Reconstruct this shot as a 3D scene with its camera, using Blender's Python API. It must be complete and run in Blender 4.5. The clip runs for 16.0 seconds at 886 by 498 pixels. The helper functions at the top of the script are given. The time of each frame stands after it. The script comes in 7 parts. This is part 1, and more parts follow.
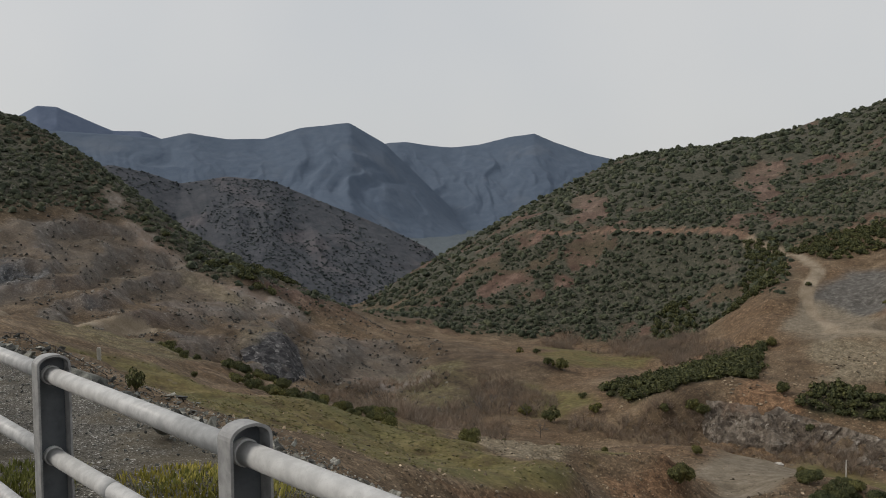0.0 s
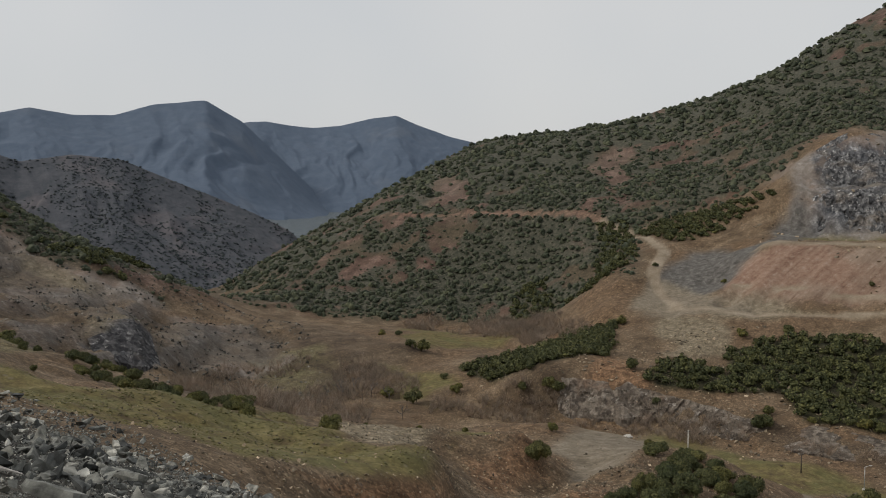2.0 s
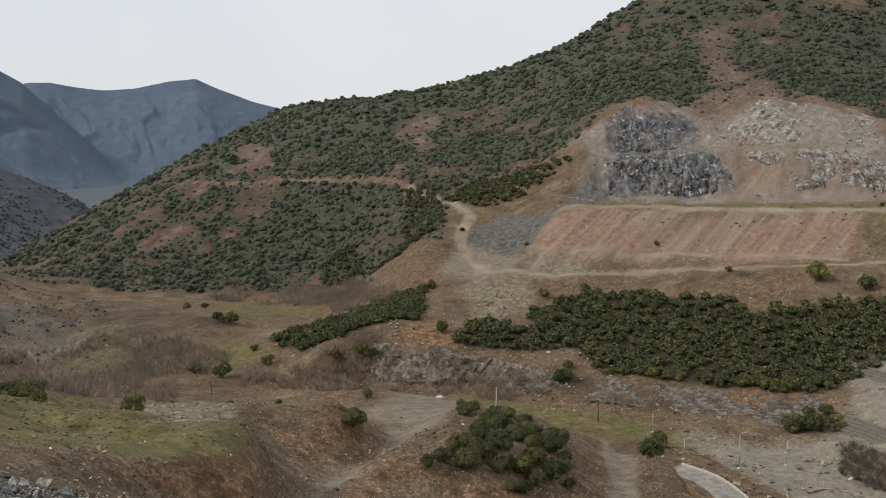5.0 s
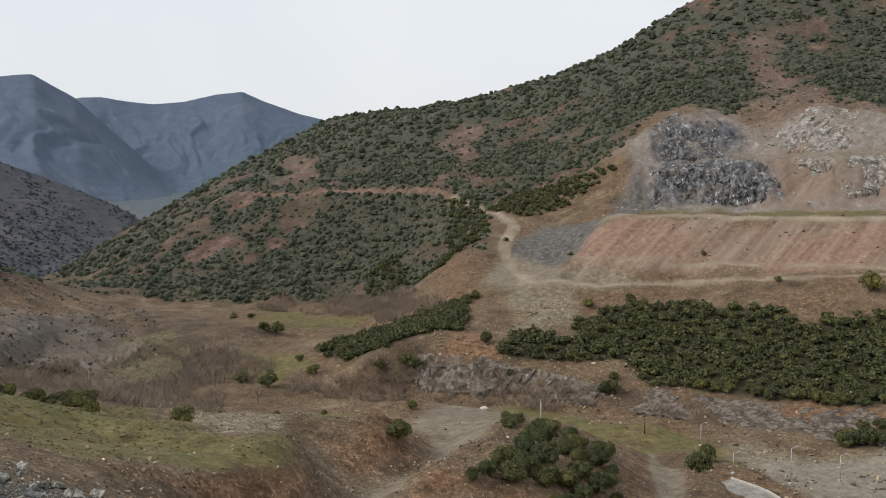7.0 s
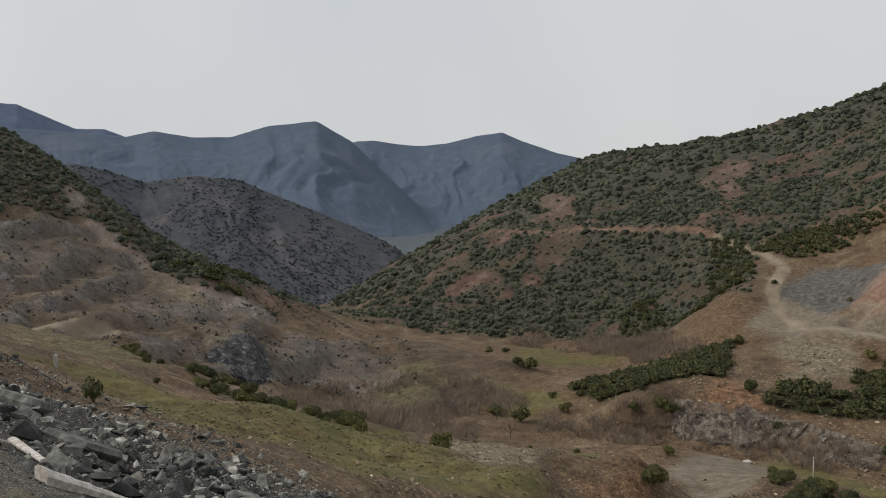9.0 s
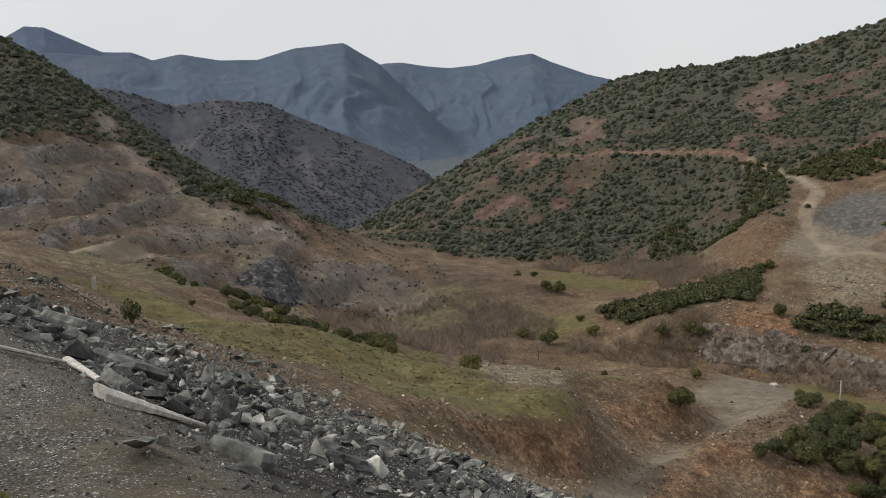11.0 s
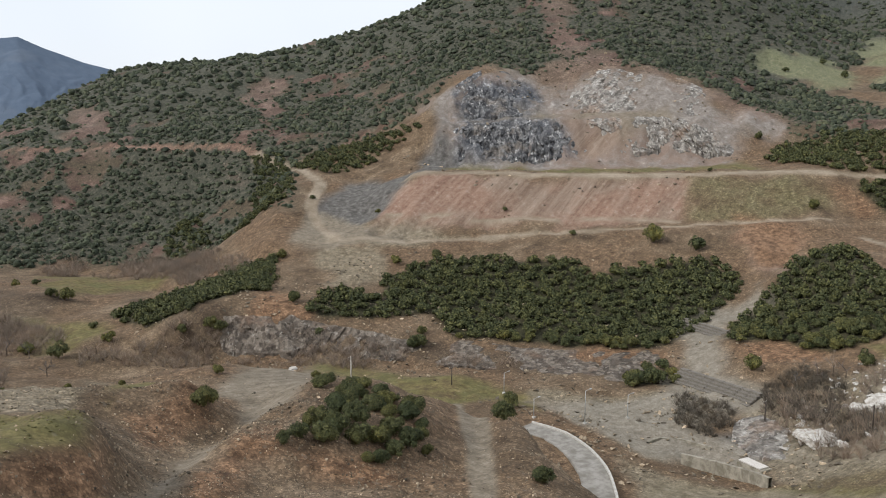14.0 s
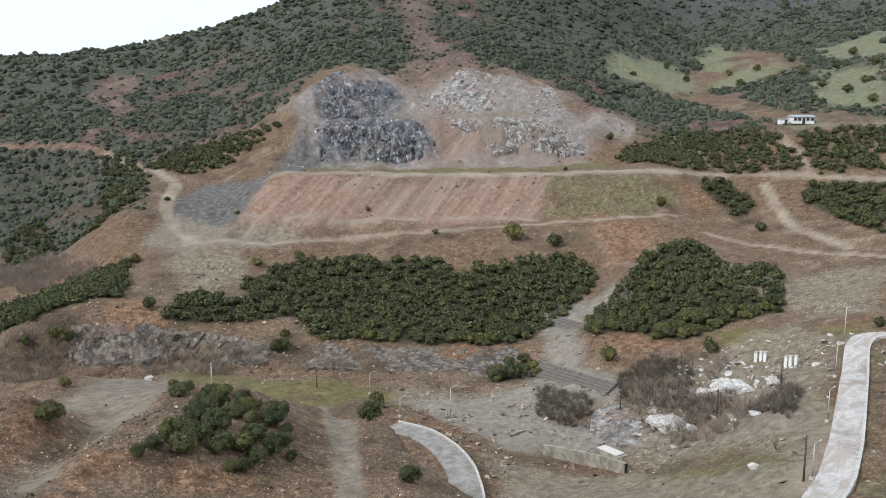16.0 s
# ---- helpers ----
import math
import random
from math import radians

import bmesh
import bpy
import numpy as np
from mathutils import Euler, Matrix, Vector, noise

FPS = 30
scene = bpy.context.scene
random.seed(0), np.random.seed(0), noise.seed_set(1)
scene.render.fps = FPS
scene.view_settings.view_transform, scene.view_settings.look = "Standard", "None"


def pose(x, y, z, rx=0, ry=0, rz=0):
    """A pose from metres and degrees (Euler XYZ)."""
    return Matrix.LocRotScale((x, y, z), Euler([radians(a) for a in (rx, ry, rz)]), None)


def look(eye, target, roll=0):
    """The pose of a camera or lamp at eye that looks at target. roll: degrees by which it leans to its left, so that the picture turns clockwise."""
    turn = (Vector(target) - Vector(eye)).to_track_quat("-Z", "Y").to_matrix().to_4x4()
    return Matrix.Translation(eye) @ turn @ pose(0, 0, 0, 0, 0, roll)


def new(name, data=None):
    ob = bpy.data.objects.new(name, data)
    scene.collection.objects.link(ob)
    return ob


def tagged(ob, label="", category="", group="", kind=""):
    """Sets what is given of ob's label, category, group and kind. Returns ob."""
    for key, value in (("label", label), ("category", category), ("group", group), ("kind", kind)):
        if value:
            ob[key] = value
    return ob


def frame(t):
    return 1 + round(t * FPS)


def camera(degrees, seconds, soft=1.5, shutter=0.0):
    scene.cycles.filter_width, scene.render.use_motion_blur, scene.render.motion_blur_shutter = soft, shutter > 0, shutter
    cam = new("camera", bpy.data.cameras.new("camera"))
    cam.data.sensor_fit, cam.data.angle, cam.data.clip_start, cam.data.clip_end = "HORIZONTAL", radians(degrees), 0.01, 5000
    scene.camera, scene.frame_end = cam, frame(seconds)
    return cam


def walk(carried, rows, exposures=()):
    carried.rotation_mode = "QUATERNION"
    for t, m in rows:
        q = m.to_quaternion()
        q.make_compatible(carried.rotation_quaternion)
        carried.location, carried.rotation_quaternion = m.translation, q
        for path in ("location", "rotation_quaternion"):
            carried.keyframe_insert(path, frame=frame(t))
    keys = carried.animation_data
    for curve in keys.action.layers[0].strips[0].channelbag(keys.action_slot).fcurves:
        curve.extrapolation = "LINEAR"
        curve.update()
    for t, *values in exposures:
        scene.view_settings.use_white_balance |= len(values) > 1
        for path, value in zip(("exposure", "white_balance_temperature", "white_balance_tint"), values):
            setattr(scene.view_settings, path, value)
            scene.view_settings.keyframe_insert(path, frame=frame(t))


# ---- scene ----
# camera: seconds, eye (m), heading, tilt and lean (degrees)
cam = camera(54.99, 16.0, soft=1.0)
PATH = [
    (0.0, -1.44, -2.70, -0.16, 6.19, -2.80, -0.65),
    (0.2, -1.48, -2.50, -0.15, 6.51, -3.22, -0.59),
    (0.5, -1.57, -2.17, -0.16, 6.98, -3.56, -0.40),
    (1.0, -1.54, -2.33, 0.045, 8.53, -3.83, -0.11),
    (1.5, -1.29, -2.33, 0.18, 11.31, -3.76, -0.09),
    (2.0, -1.20, -2.15, 0.04, 15.43, -4.09, -0.22),
    (2.5, -1.28, -1.69, 0.03, 20.23, -5.39, -0.20),
    (3.0, -1.16, -1.08, -0.05, 24.14, -6.73, -0.11),
    (3.5, -1.12, -0.78, -0.17, 26.71, -7.58, -0.01),
    (4.0, -1.07, -0.68, -0.11, 28.06, -7.53, 0.01),
    (4.2, -0.98, -0.83, -0.13, 28.37, -7.24, -0.05),
    (6.3, -1.24, -1.03, -0.04, 27.71, -5.97, -0.23),
    (6.5, -1.18, -0.96, 0.03, 27.25, -6.16, -0.43),
    (7.0, -1.14, -1.01, 0.12, 25.34, -5.68, -0.71),
    (7.5, -1.24, -1.10, 0.02, 21.03, -3.51, -1.10),
    (8.0, -1.32, -1.20, -0.03, 16.07, -2.34, -0.92),
    (8.5, -1.41, -1.20, -0.05, 11.86, -2.26, -0.67),
    (9.0, -1.48, -1.09, -0.04, 8.33, -2.91, -0.71),
    (9.2, -1.50, -1.11, -0.03, 6.98, -3.33, -0.76),
    (11.3, -1.60, -1.14, -0.02, 6.36, -8.40, -0.87),
    (11.5, -1.60, -1.15, -0.03, 8.51, -8.57, -0.72),
    (12.0, -1.50, -1.41, 0.05, 15.19, -8.54, -0.35),
    (12.5, -1.22, -1.82, 0.33, 22.53, -8.27, -0.04),
    (13.0, -1.11, -1.34, 0.24, 29.26, -8.09, -0.10),
    (13.5, -0.99, -0.64, 0.22, 34.53, -8.31, -0.15),
    (14.0, -0.75, -0.11, 0.09, 38.34, -8.63, 0.02),
    (14.5, -0.54, 0.19, -0.03, 41.37, -8.76, 0.16),
    (15.0, -0.39, 0.24, -0.08, 43.87, -8.84, 0.29),
    (15.5, -0.29, 0.20, -0.05, 45.94, -8.88, 0.37),
    (16.0, -0.37, 0.14, -0.02, 47.58, -8.59, 0.38),
]


def aim(x, y, z, heading, tilt, lean):
    h, p = radians(heading), radians(tilt)
    return look((x, y, z), (x + math.sin(h) * math.cos(p), y + math.cos(h) * math.cos(p), z + math.sin(p)), lean)


EXPOSURES = [(0.0, -0.25, 6600, 10), (1.0, -0.04, 6600, 10), (2.0, -0.2, 6600, 10), (2.5, 0.02, 6550, 10), (3.0, 0.0, 6500, 10), (3.5, 0.14, 6500, 10), (6.5, 0.08, 6400, 10), (7.0, 0.22, 6400, 10), (7.5, -0.15, 6350, 10), (8.5, -0.06, 6500, 10), (9.2, -0.2, 6550, 10), (11.5, 0.1, 6550, 10), (12.5, 0.12, 6450, 10), (13.5, 0.17, 6350, 10), (14.0, 0.4, 6150, 10), (14.5, 0.45, 6000, 10), (16.0, 0.58, 5750, 10)]
walk(cam, [(t, aim(*row)) for t, *row in PATH], EXPOSURES)

# ---- daylight under a thin overcast ----
SUN_UP, SUN_TURN = radians(40), radians(-80)
world = bpy.data.worlds.new("overcast_sky")
scene.world = world
world.use_nodes = True
wt = world.node_tree
wt.nodes.clear()
w_out = wt.nodes.new("ShaderNodeOutputWorld")
w_bg = wt.nodes.new("ShaderNodeBackground")
w_sky = wt.nodes.new("ShaderNodeTexSky")
w_sky.sky_type = "NISHITA"
w_sky.sun_disc = False
w_sky.sun_elevation, w_sky.sun_rotation = SUN_UP, SUN_TURN
w_sky.dust_density = 4.0
w_mix = wt.nodes.new("ShaderNodeMix")
w_mix.data_type = "RGBA"
w_mix.inputs[0].default_value = 0.86
# the cloud sheet: near white, a little uneven, bluer overhead
w_tc = wt.nodes.new("ShaderNodeTexCoord")
w_noise = wt.nodes.new("ShaderNodeTexNoise")
w_noise.inputs["Scale"].default_value = 2.2
w_noise.inputs["Detail"].default_value = 3.0
w_ramp = wt.nodes.new("ShaderNodeValToRGB")
w_ramp.color_ramp.elements[0].position, w_ramp.color_ramp.elements[0].color = 0.3, (6.5, 6.75, 7.0, 1)
w_ramp.color_ramp.elements[1].position, w_ramp.color_ramp.elements[1].color = 0.7, (7.4, 7.45, 7.45, 1)
wt.links.new(w_tc.outputs["Generated"], w_noise.inputs["Vector"])
wt.links.new(w_noise.outputs["Fac"], w_ramp.inputs["Fac"])
wt.links.new(w_sky.outputs[0], w_mix.inputs[6])
wt.links.new(w_ramp.outputs[0], w_mix.inputs[7])
wt.links.new(w_mix.outputs[2], w_bg.inputs["Color"])
w_bg.inputs["Strength"].default_value = 0.11
wt.links.new(w_bg.outputs[0], w_out.inputs["Surface"])

sun_data = bpy.data.lights.new("sun", "SUN")
sun_data.energy, sun_data.angle, sun_data.color = 1.9, radians(10), (1.0, 0.95, 0.88)
sun = new("sun", sun_data)
sun.matrix_world = look((400 * math.sin(SUN_TURN) * math.cos(SUN_UP), 400 * math.cos(SUN_TURN) * math.cos(SUN_UP), 400 * math.sin(SUN_UP)), (0, 0, 0))

# ---- materials ----
class Nodes:
    """Short hand for building a node material."""

    def __init__(self, name, rough=0.9):
        self.m = bpy.data.materials.new(name)
        self.m.use_nodes = True
        self.t = self.m.node_tree
        self.b = self.t.nodes["Principled BSDF"]
        self.b.inputs["Roughness"].default_value = rough
        self.b.inputs["Specular IOR Level"].default_value = 0.25
        self.pos = self.t.nodes.new("ShaderNodeNewGeometry").outputs["Position"]

    def node(self, kind, **inputs):
        n = self.t.nodes.new(kind)
        for k, v in inputs.items():
            self.plug(v, n.inputs[k.replace("_", " ")])
        return n

    def plug(self, v, socket):
        if isinstance(v, bpy.types.NodeSocket):
            self.t.links.new(v, socket)
        else:
            socket.default_value = v

    def scaled(self, sx, sy, sz):
        n = self.node("ShaderNodeVectorMath", Vector=self.pos)
        n.operation = "MULTIPLY"
        n.inputs[1].default_value = (sx, sy, sz)
        return n.outputs[0]

    def noise(self, size, detail=5.0, rough=0.6, vec=None, warp=0.0):
        n = self.node("ShaderNodeTexNoise", Vector=vec or self.pos, Scale=1.0 / size, Detail=detail, Roughness=rough, Distortion=warp)
        return n.outputs["Fac"]

    def cells(self, size, vec=None, out="Color"):
        return self.node("ShaderNodeTexVoronoi", Vector=vec or self.pos, Scale=1.0 / size).outputs[out]

    def attr(self, name):
        n = self.t.nodes.new("ShaderNodeAttribute")
        n.attribute_name = name
        return n.outputs["Fac"]

    def range(self, v, a, b, lo=0.0, hi=1.0):
        n = self.node("ShaderNodeMapRange", Value=v)
        n.interpolation_type = "SMOOTHSTEP"
        for i, w in zip((1, 2, 3, 4), (a, b, lo, hi)):
            n.inputs[i].default_value = w
        return n.outputs[0]

    def math(self, op, a, b=0.0):
        n = self.t.nodes.new("ShaderNodeMath")
        n.operation = op
        self.plug(a, n.inputs[0])
        self.plug(b, n.inputs[1])
        return n.outputs[0]

    def ramp(self, v, *stops):
        n = self.node("ShaderNodeValToRGB", Fac=v)
        e = n.color_ramp.elements
        while len(e) < len(stops):
            e.new(0.5)
        for el, (p, c) in zip(e, stops):
            el.position, el.color = p, (*c, 1)
        return n.outputs[0]

    def mix(self, f, a, b, mode="MIX"):
        n = self.t.nodes.new("ShaderNodeMix")
        n.data_type, n.blend_type = "RGBA", mode
        self.plug(f, n.inputs[0])
        self.plug(a if isinstance(a, bpy.types.NodeSocket) else (*a, 1), n.inputs[6])
        self.plug(b if isinstance(b, bpy.types.NodeSocket) else (*b, 1), n.inputs[7])
        return n.outputs[2]

    def bump(self, h, strength=0.5, dist=0.1):
        n = self.node("ShaderNodeBump", Height=h, Strength=strength, Distance=dist)
        self.plug(n.outputs[0], self.b.inputs["Normal"])

    def done(self, colour):
        self.plug(colour if isinstance(colour, bpy.types.NodeSocket) else (*colour, 1), self.b.inputs["Base Color"])
        return self.m


def ground_material():
    k = Nodes("valley_ground", 0.95)
    big, mid, fine, grit = k.noise(34, 4), k.noise(8, 7, 0.7), k.noise(1.6, 5, 0.68), k.noise(0.3, 3, 0.6)
    stones = k.range(k.cells(0.5, out="Distance"), 0.06, 0.28)
    # bare stony earth
    earth = k.ramp(mid, (0.34, (0.06, 0.041, 0.025)), (0.5, (0.122, 0.086, 0.054)), (0.66, (0.205, 0.153, 0.104)))
    earth = k.mix(k.range(big, 0.42, 0.62), earth, k.ramp(fine, (0.36, (0.074, 0.047, 0.027)), (0.64, (0.178, 0.12, 0.074))))
    # hill soil, redder and pinkish, between the scrub
    hill = k.ramp(mid, (0.34, (0.045, 0.028, 0.022)), (0.5, (0.1, 0.063, 0.049)), (0.68, (0.185, 0.126, 0.102)))
    hill = k.mix(k.range(k.noise(26, 6, 0.65), 0.42, 0.58, 0, 0.8), hill, k.ramp(fine, (0.36, (0.045, 0.04, 0.025)), (0.64, (0.1, 0.083, 0.054))))
    green = k.ramp(fine, (0.36, (0.036, 0.039, 0.028)), (0.52, (0.062, 0.062, 0.046)), (0.66, (0.1, 0.092, 0.07)))
    hill = k.mix(k.range(k.math("ADD", k.attr("drift"), k.math("MULTIPLY", k.math("SUBTRACT", mid, 0.5), 1.8)), 0.4, 0.85), hill, green)
    c = k.mix(k.attr("hill"), earth, hill)
    brown = k.ramp(mid, (0.34, (0.042, 0.029, 0.019)), (0.5, (0.086, 0.062, 0.041)), (0.68, (0.155, 0.118, 0.082)))
    c = k.mix(k.math("MULTIPLY", k.attr("brown"), 0.92), c, brown)
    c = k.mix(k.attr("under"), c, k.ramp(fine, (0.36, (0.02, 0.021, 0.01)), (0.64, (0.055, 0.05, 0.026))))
    # thin winter grass
    grass = k.ramp(fine, (0.33, (0.066, 0.056, 0.018)), (0.5, (0.125, 0.106, 0.037)), (0.68, (0.185, 0.152, 0.066)))
    grass = k.mix(k.range(mid, 0.4, 0.68), grass, k.ramp(fine, (0.36, (0.074, 0.074, 0.024)), (0.66, (0.125, 0.12, 0.047))))
    g = k.math("MULTIPLY", k.attr("grass"), k.range(k.math("ADD", k.math("MULTIPLY", mid, 0.6), k.math("MULTIPLY", fine, 0.5)), 0.36, 0.58, 0.2, 0.88))
    c = k.mix(g, c, grass)
    c = k.mix(k.math("MULTIPLY", k.attr("olive"), k.range(k.math("ADD", k.math("MULTIPLY", mid, 0.6), k.math("MULTIPLY", big, 0.5)), 0.4, 0.62, 0.15, 0.85)), c, k.ramp(fine, (0.36, (0.068, 0.06, 0.028)), (0.5, (0.115, 0.102, 0.052)), (0.66, (0.165, 0.146, 0.085))))
    c = k.mix(k.math("MULTIPLY", k.attr("meadow"), 0.9), c, k.ramp(fine, (0.34, (0.1, 0.105, 0.058)), (0.5, (0.15, 0.156, 0.088)), (0.68, (0.2, 0.196, 0.125))))
    c = k.mix(k.math("MULTIPLY", k.attr("scar"), 0.5), c, k.ramp(k.math("ADD", k.math("MULTIPLY", fine, 0.5), k.math("MULTIPLY", mid, 0.5)), (0.36, (0.08, 0.055, 0.044)), (0.5, (0.145, 0.103, 0.084)), (0.64, (0.24, 0.182, 0.15))))
    # light rock with stains, dark blue-grey rock with white veins
    streak = k.noise(3.0, 8, 0.8, k.scaled(1, 1, 0.28), 0.1)
    blotch = k.noise(1.5, 6, 0.75, k.scaled(1, 1, 0.6))
    light = k.ramp(streak, (0.34, (0.115, 0.099, 0.085)), (0.47, (0.185, 0.16, 0.138)), (0.57, (0.245, 0.218, 0.193)), (0.68, (0.38, 0.355, 0.325)))
    light = k.mix(k.range(k.math("ADD", k.math("MULTIPLY", mid, 0.4), k.math("MULTIPLY", big, 0.6)), 0.46, 0.62, 0, 0.75), light, (0.19, 0.132, 0.1))
    c = k.mix(k.attr("light"), c, light)
    dark = k.ramp(streak, (0.38, (0.022, 0.025, 0.03)), (0.5, (0.085, 0.088, 0.096)), (0.58, (0.17, 0.17, 0.175)), (0.68, (0.5, 0.5, 0.5)))
    dark = k.mix(k.range(k.noise(11, 4), 0.52, 0.66, 0, 0.75), dark, (0.16, 0.125, 0.1))
    dark = k.mix(k.range(k.math("ADD", blotch, k.math("MULTIPLY", k.math("SUBTRACT", streak, 0.5), 0.5)), 0.57, 0.66, 0, 0.45), dark, (0.36, 0.35, 0.335))
    c = k.mix(k.attr("dark"), c, dark)
    scree = k.ramp(fine, (0.34, (0.06, 0.055, 0.049)), (0.52, (0.104, 0.097, 0.088)), (0.68, (0.17, 0.16, 0.146)))
    c = k.mix(k.attr("scree"), c, scree)
    # red subsoil
    dot = k.node("ShaderNodeVectorMath", Vector=k.pos)
    dot.operation = "DOT_PRODUCT"
    dot.inputs[1].default_value = (0.66, -0.75, 0)
    rill_at = k.node("ShaderNodeCombineXYZ", X=k.math("SUBTRACT", dot.outputs["Value"], k.math("MULTIPLY", k.node("ShaderNodeSeparateXYZ", Vector=k.pos).outputs[2], 0.8)), Y=k.math("MULTIPLY", k.node("ShaderNodeSeparateXYZ", Vector=k.pos).outputs[2], 0.12))
    rills = k.noise(4.2, 7, 0.75, rill_at.outputs[0], 1.1)
    red = k.ramp(k.math("ADD", k.math("MULTIPLY", rills, 0.55), k.math("MULTIPLY", fine, 0.45)), (0.36, (0.125, 0.07, 0.05)), (0.48, (0.205, 0.128, 0.091)), (0.62, (0.28, 0.195, 0.147)))
    red = k.mix(k.range(big, 0.4, 0.6, 0, 0.7), red, k.ramp(rills, (0.36, (0.12, 0.085, 0.06)), (0.62, (0.25, 0.2, 0.155))))
    red = k.mix(k.range(fine, 0.55, 0.72, 0, 0.5), red, (0.3, 0.25, 0.205))
    c = k.mix(k.attr("red"), c, red)
    c = k.mix(k.math("MULTIPLY", k.attr("redtrack"), 0.55), c, k.ramp(fine, (0.36, (0.18, 0.105, 0.075)), (0.64, (0.29, 0.195, 0.145))))
    c = k.mix(k.attr("rust"), c, k.ramp(fine, (0.36, (0.085, 0.049, 0.027)), (0.64, (0.235, 0.143, 0.085))))
    # river gravel and worn tracks
    pale = k.ramp(fine, (0.34, (0.115, 0.095, 0.064)), (0.5, (0.175, 0.147, 0.103)), (0.66, (0.25, 0.215, 0.16)))
    c = k.mix(k.math("MULTIPLY", k.attr("pale"), 0.85), c, pale)
    gravel = k.ramp(fine, (0.34, (0.122, 0.099, 0.07)), (0.5, (0.172, 0.143, 0.105)), (0.66, (0.228, 0.193, 0.148)))
    c = k.mix(k.attr("gravel"), c, gravel)
    c = k.mix(k.math("MULTIPLY", k.attr("bed"), 0.9), c, k.ramp(fine, (0.34, (0.15, 0.131, 0.102)), (0.5, (0.2, 0.178, 0.142)), (0.66, (0.255, 0.23, 0.188))))
    c = k.mix(k.attr("track"), c, k.ramp(mid, (0.36, (0.17, 0.132, 0.09)), (0.64, (0.29, 0.24, 0.178))))
    # crushed stone on the crest of the dam
    chips = k.ramp(k.node("ShaderNodeSeparateColor", Color=k.cells(0.012)).outputs[0], (0.05, (0.026, 0.024, 0.02)), (0.5, (0.08, 0.073, 0.06)), (0.92, (0.14, 0.132, 0.115)), (0.98, (0.42, 0.41, 0.39)))
    chips = k.mix(k.range(k.noise(1.1, 4), 0.48, 0.66, 0, 0.6), chips, (0.085, 0.068, 0.042))
    # under the rubble: dark soil, with shade between the stones painted in
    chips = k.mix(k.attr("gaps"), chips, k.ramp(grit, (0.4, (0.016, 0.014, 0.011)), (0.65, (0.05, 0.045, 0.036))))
    c = k.mix(k.attr("crest"), c, chips)
    # distant ground fades into a bluish haze tone, painted as base colour
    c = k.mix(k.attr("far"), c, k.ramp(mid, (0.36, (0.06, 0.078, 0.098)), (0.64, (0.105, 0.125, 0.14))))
    # pebbles and speckle everywhere
    c = k.mix(1.0, c, k.ramp(grit, (0.35, (0.82, 0.82, 0.82)), (0.65, (1.18, 1.18, 1.18))), "MULTIPLY")
    for size, share in ((0.16, 0.55), (0.42, 0.45)):
        tint = k.ramp(k.node("ShaderNodeSeparateColor", Color=k.cells(size)).outputs[0], (0.0, (0.5, 0.49, 0.47)), (0.55, (0.92, 0.91, 0.88)), (0.85, (1.35, 1.34, 1.3)), (1.0, (2.0, 2.0, 1.95)))
        calm = k.math("SUBTRACT", 1.0, k.math("MULTIPLY", k.math("ADD", k.math("ADD", k.attr("grass"), k.math("ADD", k.attr("bed"), k.attr("red"))), k.math("ADD", k.math("ADD", k.attr("track"), k.attr("scree")), k.math("ADD", k.math("ADD", k.attr("gravel"), k.attr("light")), k.attr("crest")))), 0.8))
        c = k.mix(k.math("MAXIMUM", k.math("MULTIPLY", calm, share), 0.0), c, tint, "MULTIPLY")
    c = k.mix(k.range(k.cells(1.7, out="Distance"), 0.08, 0.16, 0.2, 0.0), c, (0.28, 0.245, 0.2))
    h = k.math("ADD", k.math("MULTIPLY", fine, 0.4), k.math("MULTIPLY", grit, 0.08))
    h = k.math("ADD", h, k.math("MULTIPLY", streak, k.math("MULTIPLY", k.math("ADD", k.attr("dark"), k.attr("light")), 1.6)))
    h = k.math("ADD", h, k.math("MULTIPLY", stones, 0.16))
    k.bump(h, 0.4, 0.35)
    return k.done(c)


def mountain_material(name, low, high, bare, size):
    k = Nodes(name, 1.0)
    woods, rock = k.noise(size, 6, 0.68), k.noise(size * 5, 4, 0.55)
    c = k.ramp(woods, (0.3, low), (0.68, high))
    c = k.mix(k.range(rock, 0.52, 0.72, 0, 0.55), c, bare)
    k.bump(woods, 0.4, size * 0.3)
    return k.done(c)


def leaf_material(name, dark, mid, light):
    k = Nodes(name, 0.75)
    geo = k.t.nodes.new("ShaderNodeNewGeometry")
    rnd = k.t.nodes.new("ShaderNodeObjectInfo")
    c = k.ramp(geo.outputs["Random Per Island"], (0.0, dark), (0.55, mid), (1.0, light))
    patch = k.noise(4.5, 3)
    c = k.mix(1.0, c, k.ramp(patch, (0.34, (0.78, 0.82, 0.82)), (0.5, (0.97, 0.98, 0.97)), (0.66, (1.22, 1.16, 1.05))), "MULTIPLY")
    c = k.mix(1.0, c, k.ramp(rnd.outputs["Random"], (0.0, (0.66, 0.74, 0.74)), (0.6, (1.05, 1.03, 0.97)), (1.0, (1.5, 1.36, 1.05))), "MULTIPLY")
    return k.done(c)


